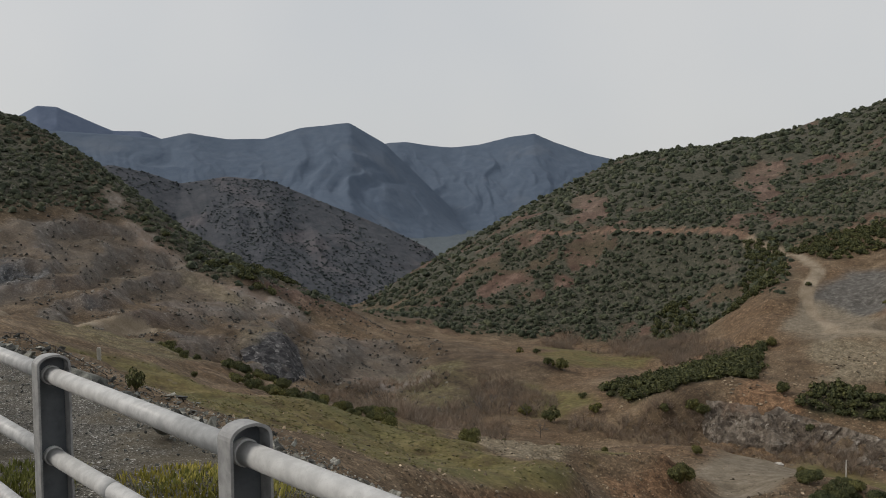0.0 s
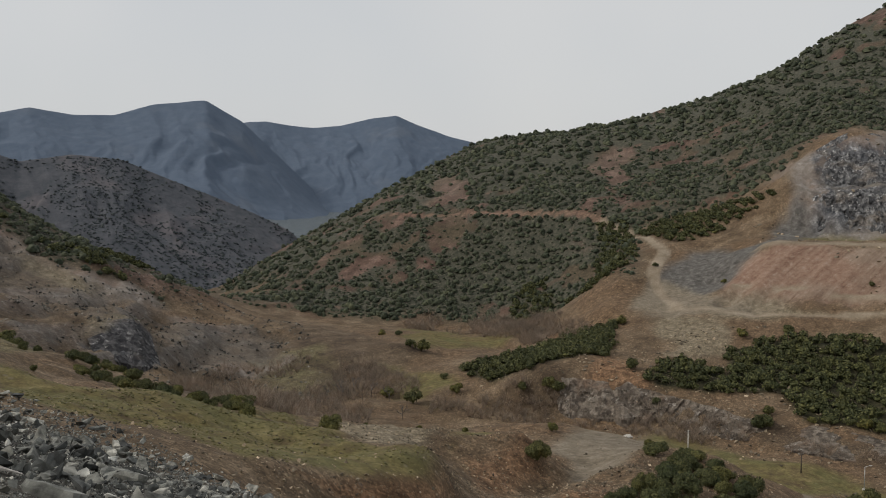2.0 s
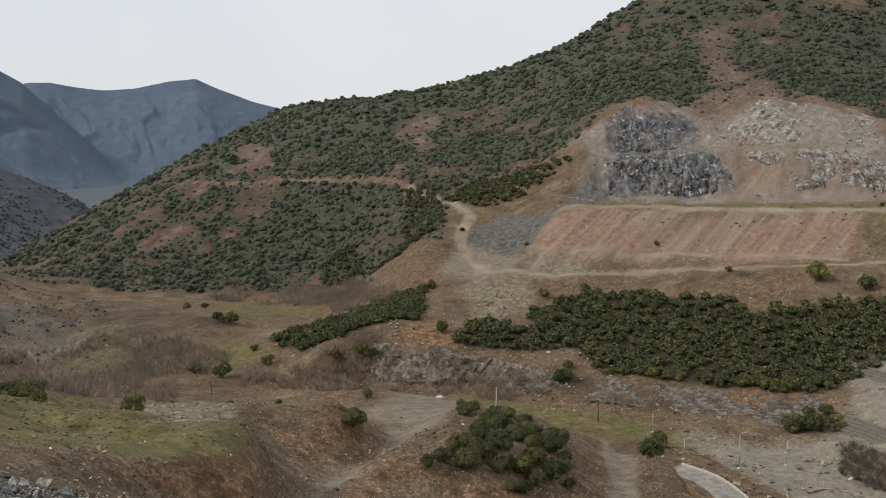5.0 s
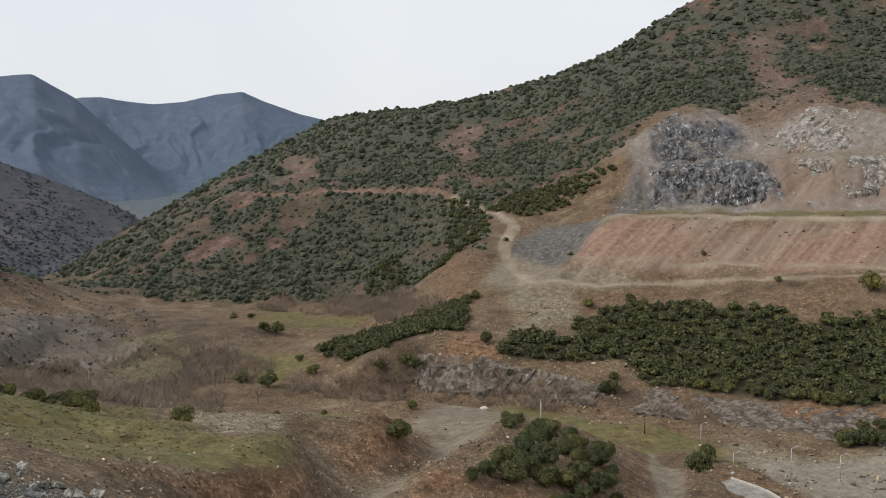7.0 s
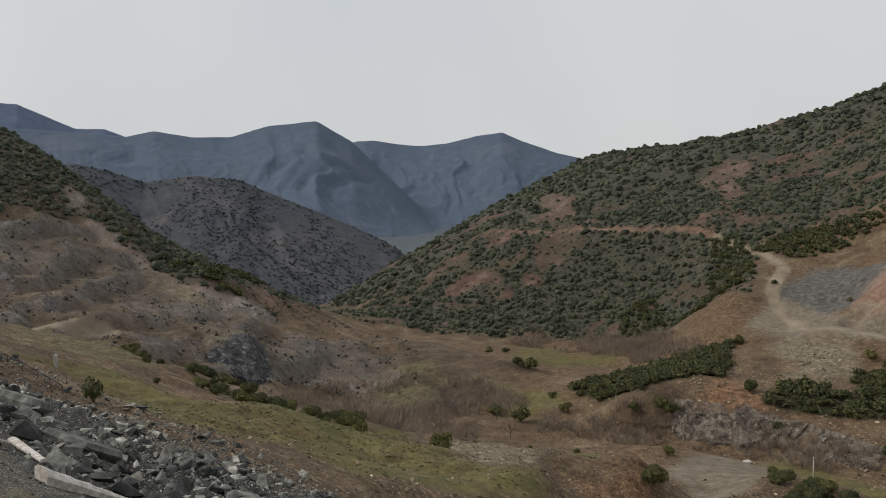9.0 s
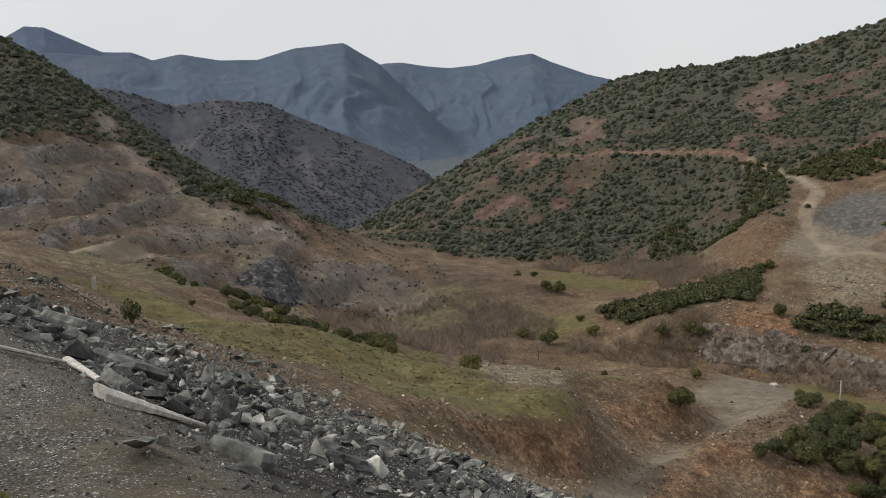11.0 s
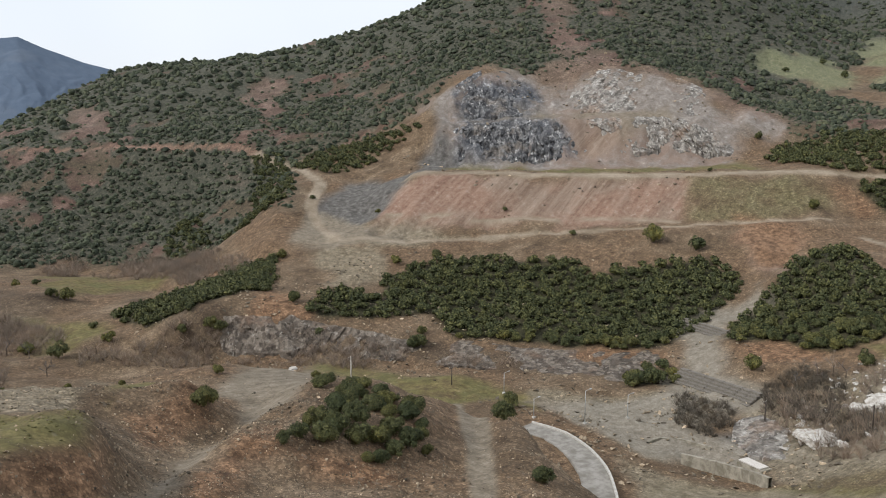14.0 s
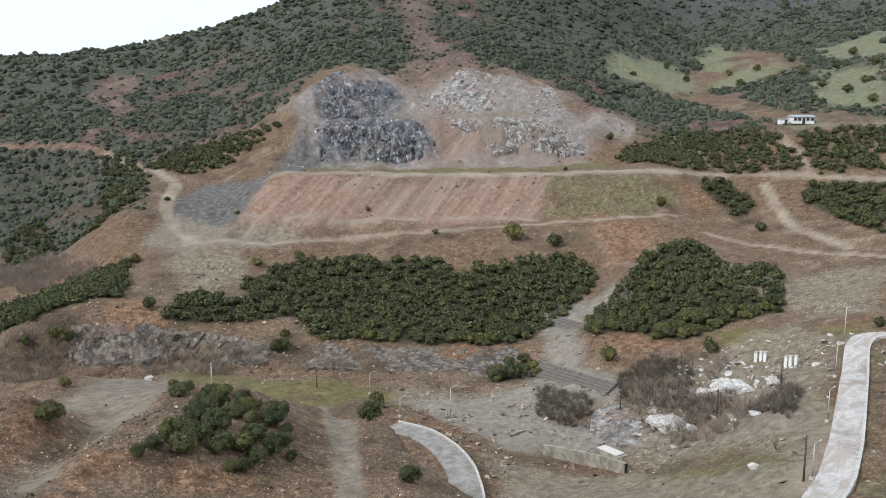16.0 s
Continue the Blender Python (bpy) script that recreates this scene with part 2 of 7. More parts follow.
def stone_material(name, low, mid, high, size=0.25):
    k = Nodes(name, 0.85)
    rnd = k.t.nodes.new("ShaderNodeObjectInfo").outputs["Random"]
    isl = k.t.nodes.new("ShaderNodeNewGeometry").outputs["Random Per Island"]
    both = k.math("FRACT", k.math("ADD", rnd, isl))
    n, f = k.noise(size, 6, 0.65), k.noise(size * 0.15, 4, 0.7)
    c = k.ramp(n, (0.28, low), (0.52, mid), (0.76, high))
    c = k.mix(1.0, c, k.ramp(both, (0.0, (0.26, 0.27, 0.28)), (0.3, (0.55, 0.57, 0.57)), (0.6, (0.98, 0.99, 0.96)), (0.82, (1.45, 1.42, 1.32)), (0.95, (1.95, 1.9, 1.8)), (1.0, (2.8, 2.77, 2.7))), "MULTIPLY")
    c = k.mix(k.range(f, 0.55, 0.75, 0, 0.4), c, low)
    k.bump(k.math("ADD", n, k.math("MULTIPLY", f, 0.4)), 0.6, size * 0.12)
    return k.done(c)


def simple(name, a, b, size, rough=0.8, metal=0.0, bump=0.3):
    k = Nodes(name, rough)
    k.b.inputs["Metallic"].default_value = metal
    n, f = k.noise(size, 6, 0.62), k.noise(size * 0.12, 4, 0.7)
    c = k.mix(k.range(n, 0.32, 0.68), a, b)
    c = k.mix(k.range(f, 0.56, 0.72, 0, 0.35), c, tuple(v * 0.55 for v in a))
    k.bump(k.math("ADD", n, k.math("MULTIPLY", f, 0.3)), bump, size * 0.08)
    return k.done(c)


def cliff_material(name, low, mid, high, vein, stain):
    k = Nodes(name, 0.85)
    n, f, b = k.noise(4.0, 8, 0.75, k.scaled(1, 1, 0.5)), k.noise(0.8, 6, 0.75), k.noise(1.7, 7, 0.8, k.scaled(1, 1, 0.4))
    cell = k.node("ShaderNodeSeparateColor", Color=k.cells(1.1, k.scaled(1, 1, 0.6))).outputs[0]
    c = k.ramp(k.math("ADD", k.math("MULTIPLY", n, 0.6), k.math("MULTIPLY", cell, 0.4)), (0.3, low), (0.5, mid), (0.7, high))
    c = k.mix(k.range(b, 0.56, 0.62, 0, 0.85), c, vein)
    c = k.mix(k.range(k.noise(2.6, 5, 0.7, k.scaled(1, 1, 0.3), 0.6), 0.4, 0.47, 0.75, 0), c, low)
    c = k.mix(k.range(k.noise(9, 4), 0.52, 0.66, 0, 0.7), c, stain)
    c = k.mix(1.0, c, k.ramp(f, (0.35, (0.5, 0.5, 0.5)), (0.65, (1.4, 1.4, 1.4))), "MULTIPLY")
    k.bump(k.math("ADD", f, b), 0.9, 0.5)
    return k.done(c)


MAT_DARKCLIFF = cliff_material("dark_quarry_rock", (0.033, 0.033, 0.036), (0.098, 0.098, 0.1), (0.21, 0.208, 0.204), (0.64, 0.63, 0.61), (0.2, 0.172, 0.145))
MAT_LIGHTCLIFF = cliff_material("pale_quarry_rock", (0.12, 0.106, 0.092), (0.25, 0.228, 0.2), (0.37, 0.348, 0.312), (0.6, 0.58, 0.54), (0.26, 0.185, 0.135))
MAT_BROWNCLIFF = cliff_material("brown_bank_rock", (0.07, 0.056, 0.044), (0.142, 0.116, 0.091), (0.225, 0.192, 0.156), (0.34, 0.31, 0.27), (0.165, 0.108, 0.072))
MAT_PITCLIFF = cliff_material("weathered_pit_rock", (0.02, 0.02, 0.023), (0.055, 0.054, 0.058), (0.11, 0.107, 0.108), (0.34, 0.33, 0.32), (0.09, 0.078, 0.072))
MAT_LANE = simple("dusty_grey_lane", (0.17, 0.155, 0.13), (0.3, 0.28, 0.25), 1.6)
MAT_GROUND = ground_material()
# both ranges: woods with the blue-grey haze of distance painted into the base colour
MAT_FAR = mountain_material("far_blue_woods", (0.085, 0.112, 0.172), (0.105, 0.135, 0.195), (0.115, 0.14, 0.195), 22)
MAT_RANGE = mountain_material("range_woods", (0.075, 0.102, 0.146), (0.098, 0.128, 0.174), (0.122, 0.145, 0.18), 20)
# mid hill: scrub tones shifted to blue to carry some aerial haze
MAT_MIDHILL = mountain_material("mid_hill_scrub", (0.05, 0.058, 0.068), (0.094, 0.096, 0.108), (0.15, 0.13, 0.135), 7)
MAT_LEAF = leaf_material("evergreen_leaves", (0.034, 0.04, 0.017), (0.076, 0.082, 0.033), (0.142, 0.14, 0.056))
MAT_SCRUB = leaf_material("scrub_leaves", (0.028, 0.036, 0.023), (0.056, 0.067, 0.043), (0.092, 0.101, 0.066))
# leaves beyond the gorge, greyed and blued for haze in their own colour
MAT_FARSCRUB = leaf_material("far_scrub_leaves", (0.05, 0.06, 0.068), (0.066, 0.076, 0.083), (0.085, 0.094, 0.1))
MAT_TWIG = leaf_material("bare_twigs", (0.1, 0.083, 0.084), (0.155, 0.133, 0.134), (0.22, 0.193, 0.194))
MAT_TURF = leaf_material("winter_turf", (0.098, 0.086, 0.031), (0.136, 0.118, 0.045), (0.178, 0.152, 0.068))
MAT_BRUSH = leaf_material("brown_brush", (0.06, 0.05, 0.042), (0.1, 0.085, 0.07), (0.16, 0.138, 0.112))
MAT_DRYGRASS = leaf_material("grass_blades", (0.1, 0.1, 0.02), (0.2, 0.195, 0.045), (0.31, 0.28, 0.09))
MAT_BARK = simple("bark", (0.08, 0.06, 0.045), (0.14, 0.11, 0.085), 0.3)
MAT_RUBBLE = stone_material("rubble_rock", (0.04, 0.041, 0.039), (0.165, 0.167, 0.156), (0.4, 0.4, 0.375))
MAT_PALESTONE = simple("pale_limestone", (0.32, 0.29, 0.25), (0.56, 0.54, 0.5), 0.9, 0.9, 0.0, 0.8)
MAT_BASIN = simple("stained_basin_concrete", (0.17, 0.152, 0.115), (0.34, 0.31, 0.25), 1.2)
MAT_CONCRETE = simple("worn_concrete", (0.36, 0.34, 0.30), (0.52, 0.5, 0.46), 0.5)
MAT_KERBSTONE = simple("weathered_kerb_concrete", (0.4, 0.36, 0.31), (0.68, 0.65, 0.61), 0.06, 0.9, 0.0, 0.9)


def worn_road(name, slab, dirt, stain):
    """Concrete under drifts of dried mud that lie along the lane."""
    k = Nodes(name, 0.9)
    drag = k.noise(1.3, 6, 0.7, k.scaled(0.25, 0.9, 0.5), 0.8)
    c = k.mix(k.range(k.noise(0.5, 5, 0.7), 0.35, 0.65), slab, tuple(v * 0.78 for v in slab))
    c = k.mix(k.range(drag, 0.44, 0.58, 0, 0.85), c, dirt)
    c = k.mix(k.range(k.noise(5.0, 5, 0.65), 0.52, 0.66, 0, 0.7), c, stain)
    k.bump(k.noise(0.4, 5, 0.7), 0.4, 0.05)
    return k.done(c)


MAT_ROADTOP = worn_road("muddy_concrete_road", (0.5, 0.475, 0.44), (0.33, 0.285, 0.235), (0.24, 0.2, 0.16))
MAT_PAINT_RAIL = simple("pale_grey_painted_steel", (0.40, 0.40, 0.395), (0.55, 0.55, 0.54), 0.05, 0.45, 0.0, 0.1)
MAT_POST = simple("dark_grey_painted_steel", (0.085, 0.095, 0.105), (0.125, 0.135, 0.145), 0.09, 0.5, 0.0, 0.12)
MAT_POSTEDGE = simple("scuffed_grey_steel_edge", (0.24, 0.24, 0.24), (0.36, 0.36, 0.355), 0.05, 0.5, 0.0, 0.12)
MAT_DARKMETAL = simple("rusty_dark_steel", (0.035, 0.028, 0.024), (0.07, 0.055, 0.045), 0.2, 0.7, 0.3)
MAT_GALV = simple("galvanised_steel", (0.36, 0.37, 0.37), (0.5, 0.51, 0.51), 0.4, 0.5, 0.4)
MAT_WOODPOLE = simple("tarred_pole_wood", (0.05, 0.04, 0.034), (0.095, 0.078, 0.065), 0.3)
MAT_WALLWHITE = simple("white_plaster", (0.62, 0.61, 0.58), (0.78, 0.77, 0.74), 1.0)
MAT_ROOFSHEET = simple("pale_roof_sheet", (0.52, 0.54, 0.54), (0.66, 0.67, 0.67), 1.0, 0.5)
MAT_GLASSDARK = simple("dark_window_glass", (0.03, 0.035, 0.04), (0.05, 0.055, 0.06), 0.5, 0.15)
MAT_GABION = simple("gabion_stone", (0.12, 0.106, 0.088), (0.2, 0.182, 0.155), 0.25)
# ---- the ground: lines of the land (x, y, z), joined by one smooth sheet ----
RIDGES = {}


def land_line(name, *points):
    RIDGES[name] = points


land_line("left_hill_crest", (-170, 383, 46.9), (-141, 374, 38.5), (-126, 368, 30.5), (-107, 353, 19.4), (-90.7, 337, 7.9), (-82.7, 324, -0.2), (-65.7, 310, -12.6), (-59, 303, -19.3), (-43.5, 301, -24), (-24.6, 303, -30.7), (-5.1, 319, -37.9), (3.7, 344, -44.9))
land_line("left_hill_back", (-197, 523, 38.7), (-132, 502, -7.1), (-66.7, 464, -46.7), (-6.5, 429, -57.6))
land_line("left_bench_upper", (-106, 239, -13.5), (-94.2, 239, -13.8), (-83.2, 239, -14))
land_line("left_bench_upper_foot", (-100, 226, -18.9), (-86.7, 229, -20), (-77.2, 231, -19.5))
land_line("left_bench_lower", (-79.8, 221, -20.2), (-72.4, 224, -20.4), (-66.1, 224, -20.5))
land_line("left_bench_lower_foot", (-83.5, 209, -22.4), (-69.7, 214, -24), (-58, 217, -25.8))
land_line("left_slope", (-61.6, 254, -28.3), (-38.1, 258, -31.2), (-53.2, 279, -27.8), (-24.1, 248, -35.2))
land_line("dark_wall_top", (-30.8, 223, -37.1), (-27, 229, -35.3), (-20.3, 236, -34.3), (-16.4, 238, -38.9))
land_line("dark_wall_foot", (-28.7, 216, -39.2), (-19, 217, -43.5), (-12.7, 220, -45.2))
land_line("pit_wall_top", (-12.6, 288, -41.5), (2.7, 294, -45.1), (14.8, 298, -46.8), (27.3, 302, -47.9), (41.3, 285, -49.1), (54.4, 255, -48))
land_line("pit_floor", (-4.9, 229, -52), (11.8, 250, -53), (27.6, 239, -53), (41.6, 225, -53), (9.2, 205, -53), (34.2, 201, -53), (54.1, 238, -53))
land_line("pit_near", (-45.6, 183, -29), (-24.5, 172, -34.8), (-8.3, 158, -39.2), (5.6, 138, -39.8), (18.3, 127, -39))
land_line("hill_toe", (16.3, 326, -50), (41, 347, -53), (64.6, 345, -54), (84.8, 330, -54), (115, 316, -54), (127, 295, -50))
land_line("valley_field", (75.1, 292, -52), (98.5, 282, -52), (84.1, 268, -53), (95.2, 261, -54))
land_line("gorge_line", (5.5, 461, -57), (12.6, 557, -56.3), (99.7, 1093, -48.6))
land_line("hill_nose", (4.3, 497, -60.8), (25.4, 517, -49.1), (48.1, 535, -35.8), (71, 543, -22.4), (104, 558, -8.4), (150, 588, 12.6), (200, 615, 33.4))
land_line("hill_back", (222, 869, -38.6), (356, 823, -21.8), (470, 764, -0.6))
land_line("hill_rear", (162, 637, -3.2), (216, 663, 18.8), (249, 619, 26.5), (273, 597, 24.5), (292, 581, 31.1), (309, 543, 37.5), (336, 509, 45.1), (361, 485, 55.3))
land_line("hill_crest", (200, 615, 31.7), (227, 563, 37.6), (248, 543, 36.2), (265, 527, 41.2), (280, 491, 47.9), (304, 458, 56.2), (323, 433, 66.7), (355, 413, 91.4), (406, 385, 120.7), (498, 370, 152))
land_line("red_track", (86.2, 434, -12), (120, 405, -13.7), (143, 376, -13.4), (161, 354, -11.6), (164, 334, -16.4))
land_line("mid_slope", (73.5, 391, -37.6), (107, 368, -36.3), (136, 342, -37.1), (146, 310, -36.4))
land_line("spur_road", (159, 295, -20.3), (156, 270, -23), (142, 253, -29), (138, 244, -34.3))
land_line("spur_edge", (130, 253, -30.1), (147, 282, -23.6), (117, 234, -37.5), (123, 218, -38.7))
land_line("river_hill", (106, 270, -47.2), (111, 252, -43.8))
land_line("pad", (140, 238, -35.3), (147, 219, -36.4), (131, 222, -37.6), (151, 209, -37))
land_line("bowl", (147, 244, -32.4), (155, 238, -32.2), (158, 267, -25.3), (172, 256, -22.4), (175, 241, -18.9))
land_line("spur_grove", (172, 310, -17.6), (191, 311, -11.8), (203, 297, -5.5), (210, 280, 0.8), (171, 288, -18.8), (186, 272, -13.4))
land_line("quarry_rim", (203, 270, 2.5), (222, 273, 13.9), (236, 275, 20.4), (247, 270, 20.1), (256, 262, 14.8), (269, 254, 17.5), (283, 244, 21.6), (299, 220, 16.6), (302, 199, 7.6), (302, 177, -1.4), (296, 163, -9.9))
land_line("quarry_ledge_back", (211, 264, -0), (226, 257, 0.9), (240, 246, 1.1), (257, 231, 2.6), (273, 214, 3.6), (284, 195, 0.6))
land_line("quarry_ledge_front", (207, 258, -2.2), (220, 251, -1), (235, 240, -0.3), (251, 226, 0.3), (266, 209, 1.3), (279, 191, -1.1))
land_line("quarry_foot", (197, 252, -15.8), (212, 242, -15.6), (226, 232, -15.1), (242, 218, -13.1), (258, 202, -11.9), (272, 186, -12.2), (277, 175, -12.6))
land_line("platform_edge", (172, 233, -17.6), (187, 219, -18.1), (202, 202, -18.6), (219, 182, -18.9), (237, 162, -18.3), (251, 149, -16.9), (260, 133, -16.9))
land_line("platform_back", (179, 238, -17.4), (208, 213, -17.6), (236, 185, -17.2), (259, 154, -16.2))
land_line("upper_berm_back", (153, 222, -28.5), (175, 204, -29.6), (200, 180, -30.3), (218, 159, -30.4))
land_line("upper_berm_front", (151, 222, -29.3), (173, 202, -30.3), (198, 178, -31), (216, 158, -31.1))
land_line("lower_road_back", (143, 220, -33.9), (162, 203, -35.1), (181, 186, -33.9), (201, 168, -32.2), (220, 150, -30.5), (241, 125, -28.2))
land_line("lower_road_front", (131, 215, -37.2), (151, 203, -37.2), (172, 188, -36.3), (191, 171, -33.8), (209, 153, -31.9), (236, 122, -29))
land_line("grove_back", (110, 193, -43.8), (126, 187, -43.9), (149, 185, -41.3), (167, 172, -40.2), (175, 152, -42.8), (192, 140, -39.4), (198, 127, -39.5))
land_line("grove_front", (102, 175, -47.2), (115, 166, -48.2), (122, 152, -51.2), (134, 137, -52.1), (146, 122, -52.1), (154, 115, -51))
land_line("bank_top", (72.2, 192, -45.8), (89.3, 185, -46.9), (98.2, 175, -47.6), (119, 150, -52.1))
land_line("bank_foot", (67.4, 193, -54), (81.1, 182, -54), (94.7, 170, -54), (110, 149, -54), (124, 128, -54), (134, 112, -54), (140, 104, -54))
land_line("left_bank_top", (79.6, 218, -48), (94.4, 226, -46.3), (113, 232, -42.5))
land_line("flat", (85.7, 161, -54), (93.9, 142, -54), (105, 131, -54), (107, 113, -54), (111, 99.8, -54.5), (122, 110, -54.5), (116, 90.4, -55), (127, 85.5, -54.5), (115, 68.2, -55.5), (100, 72.2, -54), (101, 58.5, -52))
land_line("creek", (137, 92.5, -53), (148, 102, -51.3), (164, 114, -48.7), (178, 114, -46.2), (195, 118, -41), (211, 124, -35.7))
land_line("creek_head", (222, 139, -31.5), (230, 128, -30.4), (209, 118, -39.6))
land_line("right_grove_top", (193, 109, -36.6), (203, 103, -31.9), (201, 92.7, -34.9), (201, 76.6, -36.4))
land_line("right_grove_foot", (158, 102, -47.5), (160, 90.6, -47.1), (161, 80.5, -46.3), (167, 71.3, -43.2), (176, 65, -40))
land_line("white_rocks", (132, 70.8, -52.7), (129, 60.1, -50.8), (145, 63.2, -48.2), (145, 58, -47), (153, 60.6, -45.2), (152, 54.2, -42.7), (150, 75, -47.5), (129, 79.6, -55.8))
land_line("right_road", (158, 46.6, -38.4), (129, 38.4, -39), (105, 31.7, -39), (90.5, 27.9, -38.8), (162, 42.2, -37.7))
land_line("right_road_edge", (145, 37.4, -37.8), (118, 30.9, -38.5), (96.3, 25.6, -38.7), (92, 22.4, -37.6))
land_line("right_flat", (179, 62.1, -40.1), (174, 52.7, -37.7), (202, 73.1, -37.4), (172, 44.3, -36))
land_line("right_road_far", (237, 111, -32.4), (228, 95.7, -33.3), (226, 74.9, -33.5), (224, 58.8, -32.2))
land_line("right_track", (265, 131, -17.1), (275, 120, -17.3), (283, 97.6, -17), (282, 75.6, -16.9))
land_line("right_slope", (249, 108, -31.1), (248, 83, -28.8), (241, 63.8, -28), (250, 125, -27.3))
land_line("house_flat", (313, 119, -0.9), (319, 111, -0), (315, 98.1, -1.3), (303, 117, -4.5))
land_line("side_valley", (343, 205, 6.5), (318, 169, 0.2), (415, 199, 18.9), (498, 255, 43.7), (625, 316, 71.6))
land_line("right_mountain", (475, 211, 37), (472, 164, 34.7), (481, 134, 39.6), (638, 286, 83.3), (707, 248, 95.5), (731, 208, 119.7), (339, 86.8, 3.8), (387, 267, 46.1), (531, 320, 75.7), (526, 364, 110.2), (411, 85.7, 27.7), (684, 415, 170.2), (819, 373, 196.8), (912, 265, 217.4), (785, 154, 166.6))
land_line("hill_face", (279, 286, 28.9), (321, 270, 36), (274, 319, 40.6), (231, 351, 13.4), (219, 381, 8.2), (174, 404, 2.3), (349, 314, 63.8))
land_line("spur_crest", (-55.6, 122, -12.6), (-47, 115, -13.8), (-35.8, 108, -14.9), (-22.9, 101, -17.7), (-14.3, 94.8, -18.8), (-5.3, 88.5, -20.9), (2.8, 82.5, -21.9), (9.3, 75.8, -22.6), (17.5, 80.4, -24.9), (26.7, 89.3, -27.9))
land_line("spur_mid", (-17.9, 58.4, -12.1), (-9.8, 60.1, -14.4), (-2.5, 56.6, -16.3), (3.2, 54.4, -17.6), (9.6, 57.6, -19.3))
land_line("spur_scarp", (-2.4, 44.3, -13.4), (1.8, 44.6, -15.1), (4.4, 46.9, -16.6), (7.2, 48.5, -17.9), (9.9, 50.0, -19.0), (12.5, 52.0, -19.8), (14.7, 56.0, -20.5), (16.2, 61.8, -21.5))
land_line("scarp_foot", (1.8, 42.2, -15.7), (4.9, 44.4, -17.7), (7.5, 45.5, -19.6), (10.8, 47.6, -21.3), (13.4, 49.8, -22.1), (16.3, 55.6, -23.5), (18.4, 64.3, -24.9), (19.9, 71.2, -25.8))
land_line("rubble_edge", (-31, 67.6, -8.4), (-25.7, 60.1, -8.5), (-17.2, 48.2, -9), (-12.4, 43.3, -10), (-8.4, 41.1, -10.8), (-5, 39.5, -11.6), (-1.2, 38, -13.3), (1.5, 38.1, -14.7), (4.3, 39.8, -16.6), (7.4, 41.3, -18.3), (11, 43.1, -20), (12.9, 44, -21.2))
land_line("dirt_road", (14.6, 48.8, -23), (19.1, 57.8, -25.8), (24.1, 65.6, -28.2), (29.7, 72, -29.7), (35.6, 78.1, -30.5), (39.4, 83, -31))
land_line("dirt_field", (16, 90.8, -27.5), (23.1, 88.1, -29), (40, 101, -31.5), (37.4, 98.1, -31.5), (46.9, 101, -33), (52.1, 101, -33.8))
land_line("mound_left", (21.4, 77, -26.2), (24, 79.4, -26.3), (26.9, 80.5, -26.1), (30.6, 81.8, -25.7), (32.3, 81.7, -27.2), (33.9, 81.1, -29.2))
land_line("mound_left_foot", (20.6, 65.7, -27.1), (24.6, 69.1, -28.9), (29.3, 73.2, -29.8), (34.2, 76.5, -30.1))
land_line("mound_crest", (17.8, 53, -24.4), (22, 58.9, -25.7), (27.9, 66.2, -27.1), (32.6, 69.6, -27.3), (37, 73, -27.7), (42.4, 78, -28), (45.5, 80.9, -28.6), (52.6, 80, -30.6))
land_line("mound_top", (30, 59.8, -26.1), (33.3, 59.3, -27.3), (36.7, 57.3, -28.4), (42.5, 71, -28), (42.2, 64.2, -28.2), (50.1, 70.9, -29.2), (47.4, 64.2, -29.2))
land_line("mound_scarp", (28.7, 57.2, -27.5), (31.7, 56.3, -28.6), (35.2, 54.9, -29.5), (42.6, 55.1, -30.4))
land_line("mound_front", (20.1, 52.1, -25.1), (25.1, 54.3, -26.8), (28.2, 52.7, -27.5), (32.4, 51.4, -28.4), (38.6, 48.7, -29.6))
land_line("right_path", (42.5, 50.6, -30.5), (52.1, 61, -32.3), (59.9, 70.9, -34), (65.4, 81.8, -36))
land_line("right_path_edge", (45.3, 50.2, -30.3), (54.8, 60.6, -31.8), (62.6, 70.1, -33.5))
land_line("mound_brow", (62.7, 67.9, -33), (58.5, 60.4, -32.3), (54.2, 53.8, -31.6), (50.5, 48.3, -31), (46.9, 43.9, -30.4))
land_line("field_edge", (46.7, 109, -34), (53.6, 104, -34.5), (54.6, 94.3, -34))
land_line("toe_gully", (67.5, 56.3, -46), (71.8, 51.8, -46), (75.9, 43.6, -44), (62.5, 56, -44))
land_line("edge_foot", (101, 101, -53.5), (90.2, 85.4, -53), (83.3, 76.7, -52.5), (103, 108, -53.8))
land_line("valley_road", (98.6, 97.3, -53), (96.7, 86.6, -53), (87.1, 75.3, -52.5), (79.3, 67.1, -52))
land_line("road_side", (89.1, 73.2, -52.5), (96.1, 80.2, -53.3), (85.4, 66.2, -51.5))
land_line("mound_left_back", (24.6, 85.5, -28.3), (30.5, 86.5, -29.5), (36, 86.5, -30.3))
SPOT_SETS = ("pit_floor", "flat", "white_rocks", "right_mountain", "hill_face", "bowl", "spur_grove", "left_slope", "valley_field", "right_slope",
             "house_flat", "pad", "mound_top", "dirt_field", "creek_head", "right_flat", "river_hill")


def smooth(a, b, v):
    u = np.clip((v - a) / (b - a), 0, 1)
    return u * u * (3 - 2 * u)


def dam_face(x, y):
    """Level crest with a gravel shoulder, then the rubble slope of the dam; a gentler slope on the other side."""
    n = 0.815 * x + 0.58 * y
    face = -1.85 - 0.56 * np.maximum(0, n + 0.1)
    return np.where(n < -9, -1.85 + 0.5 * (n + 9), face)


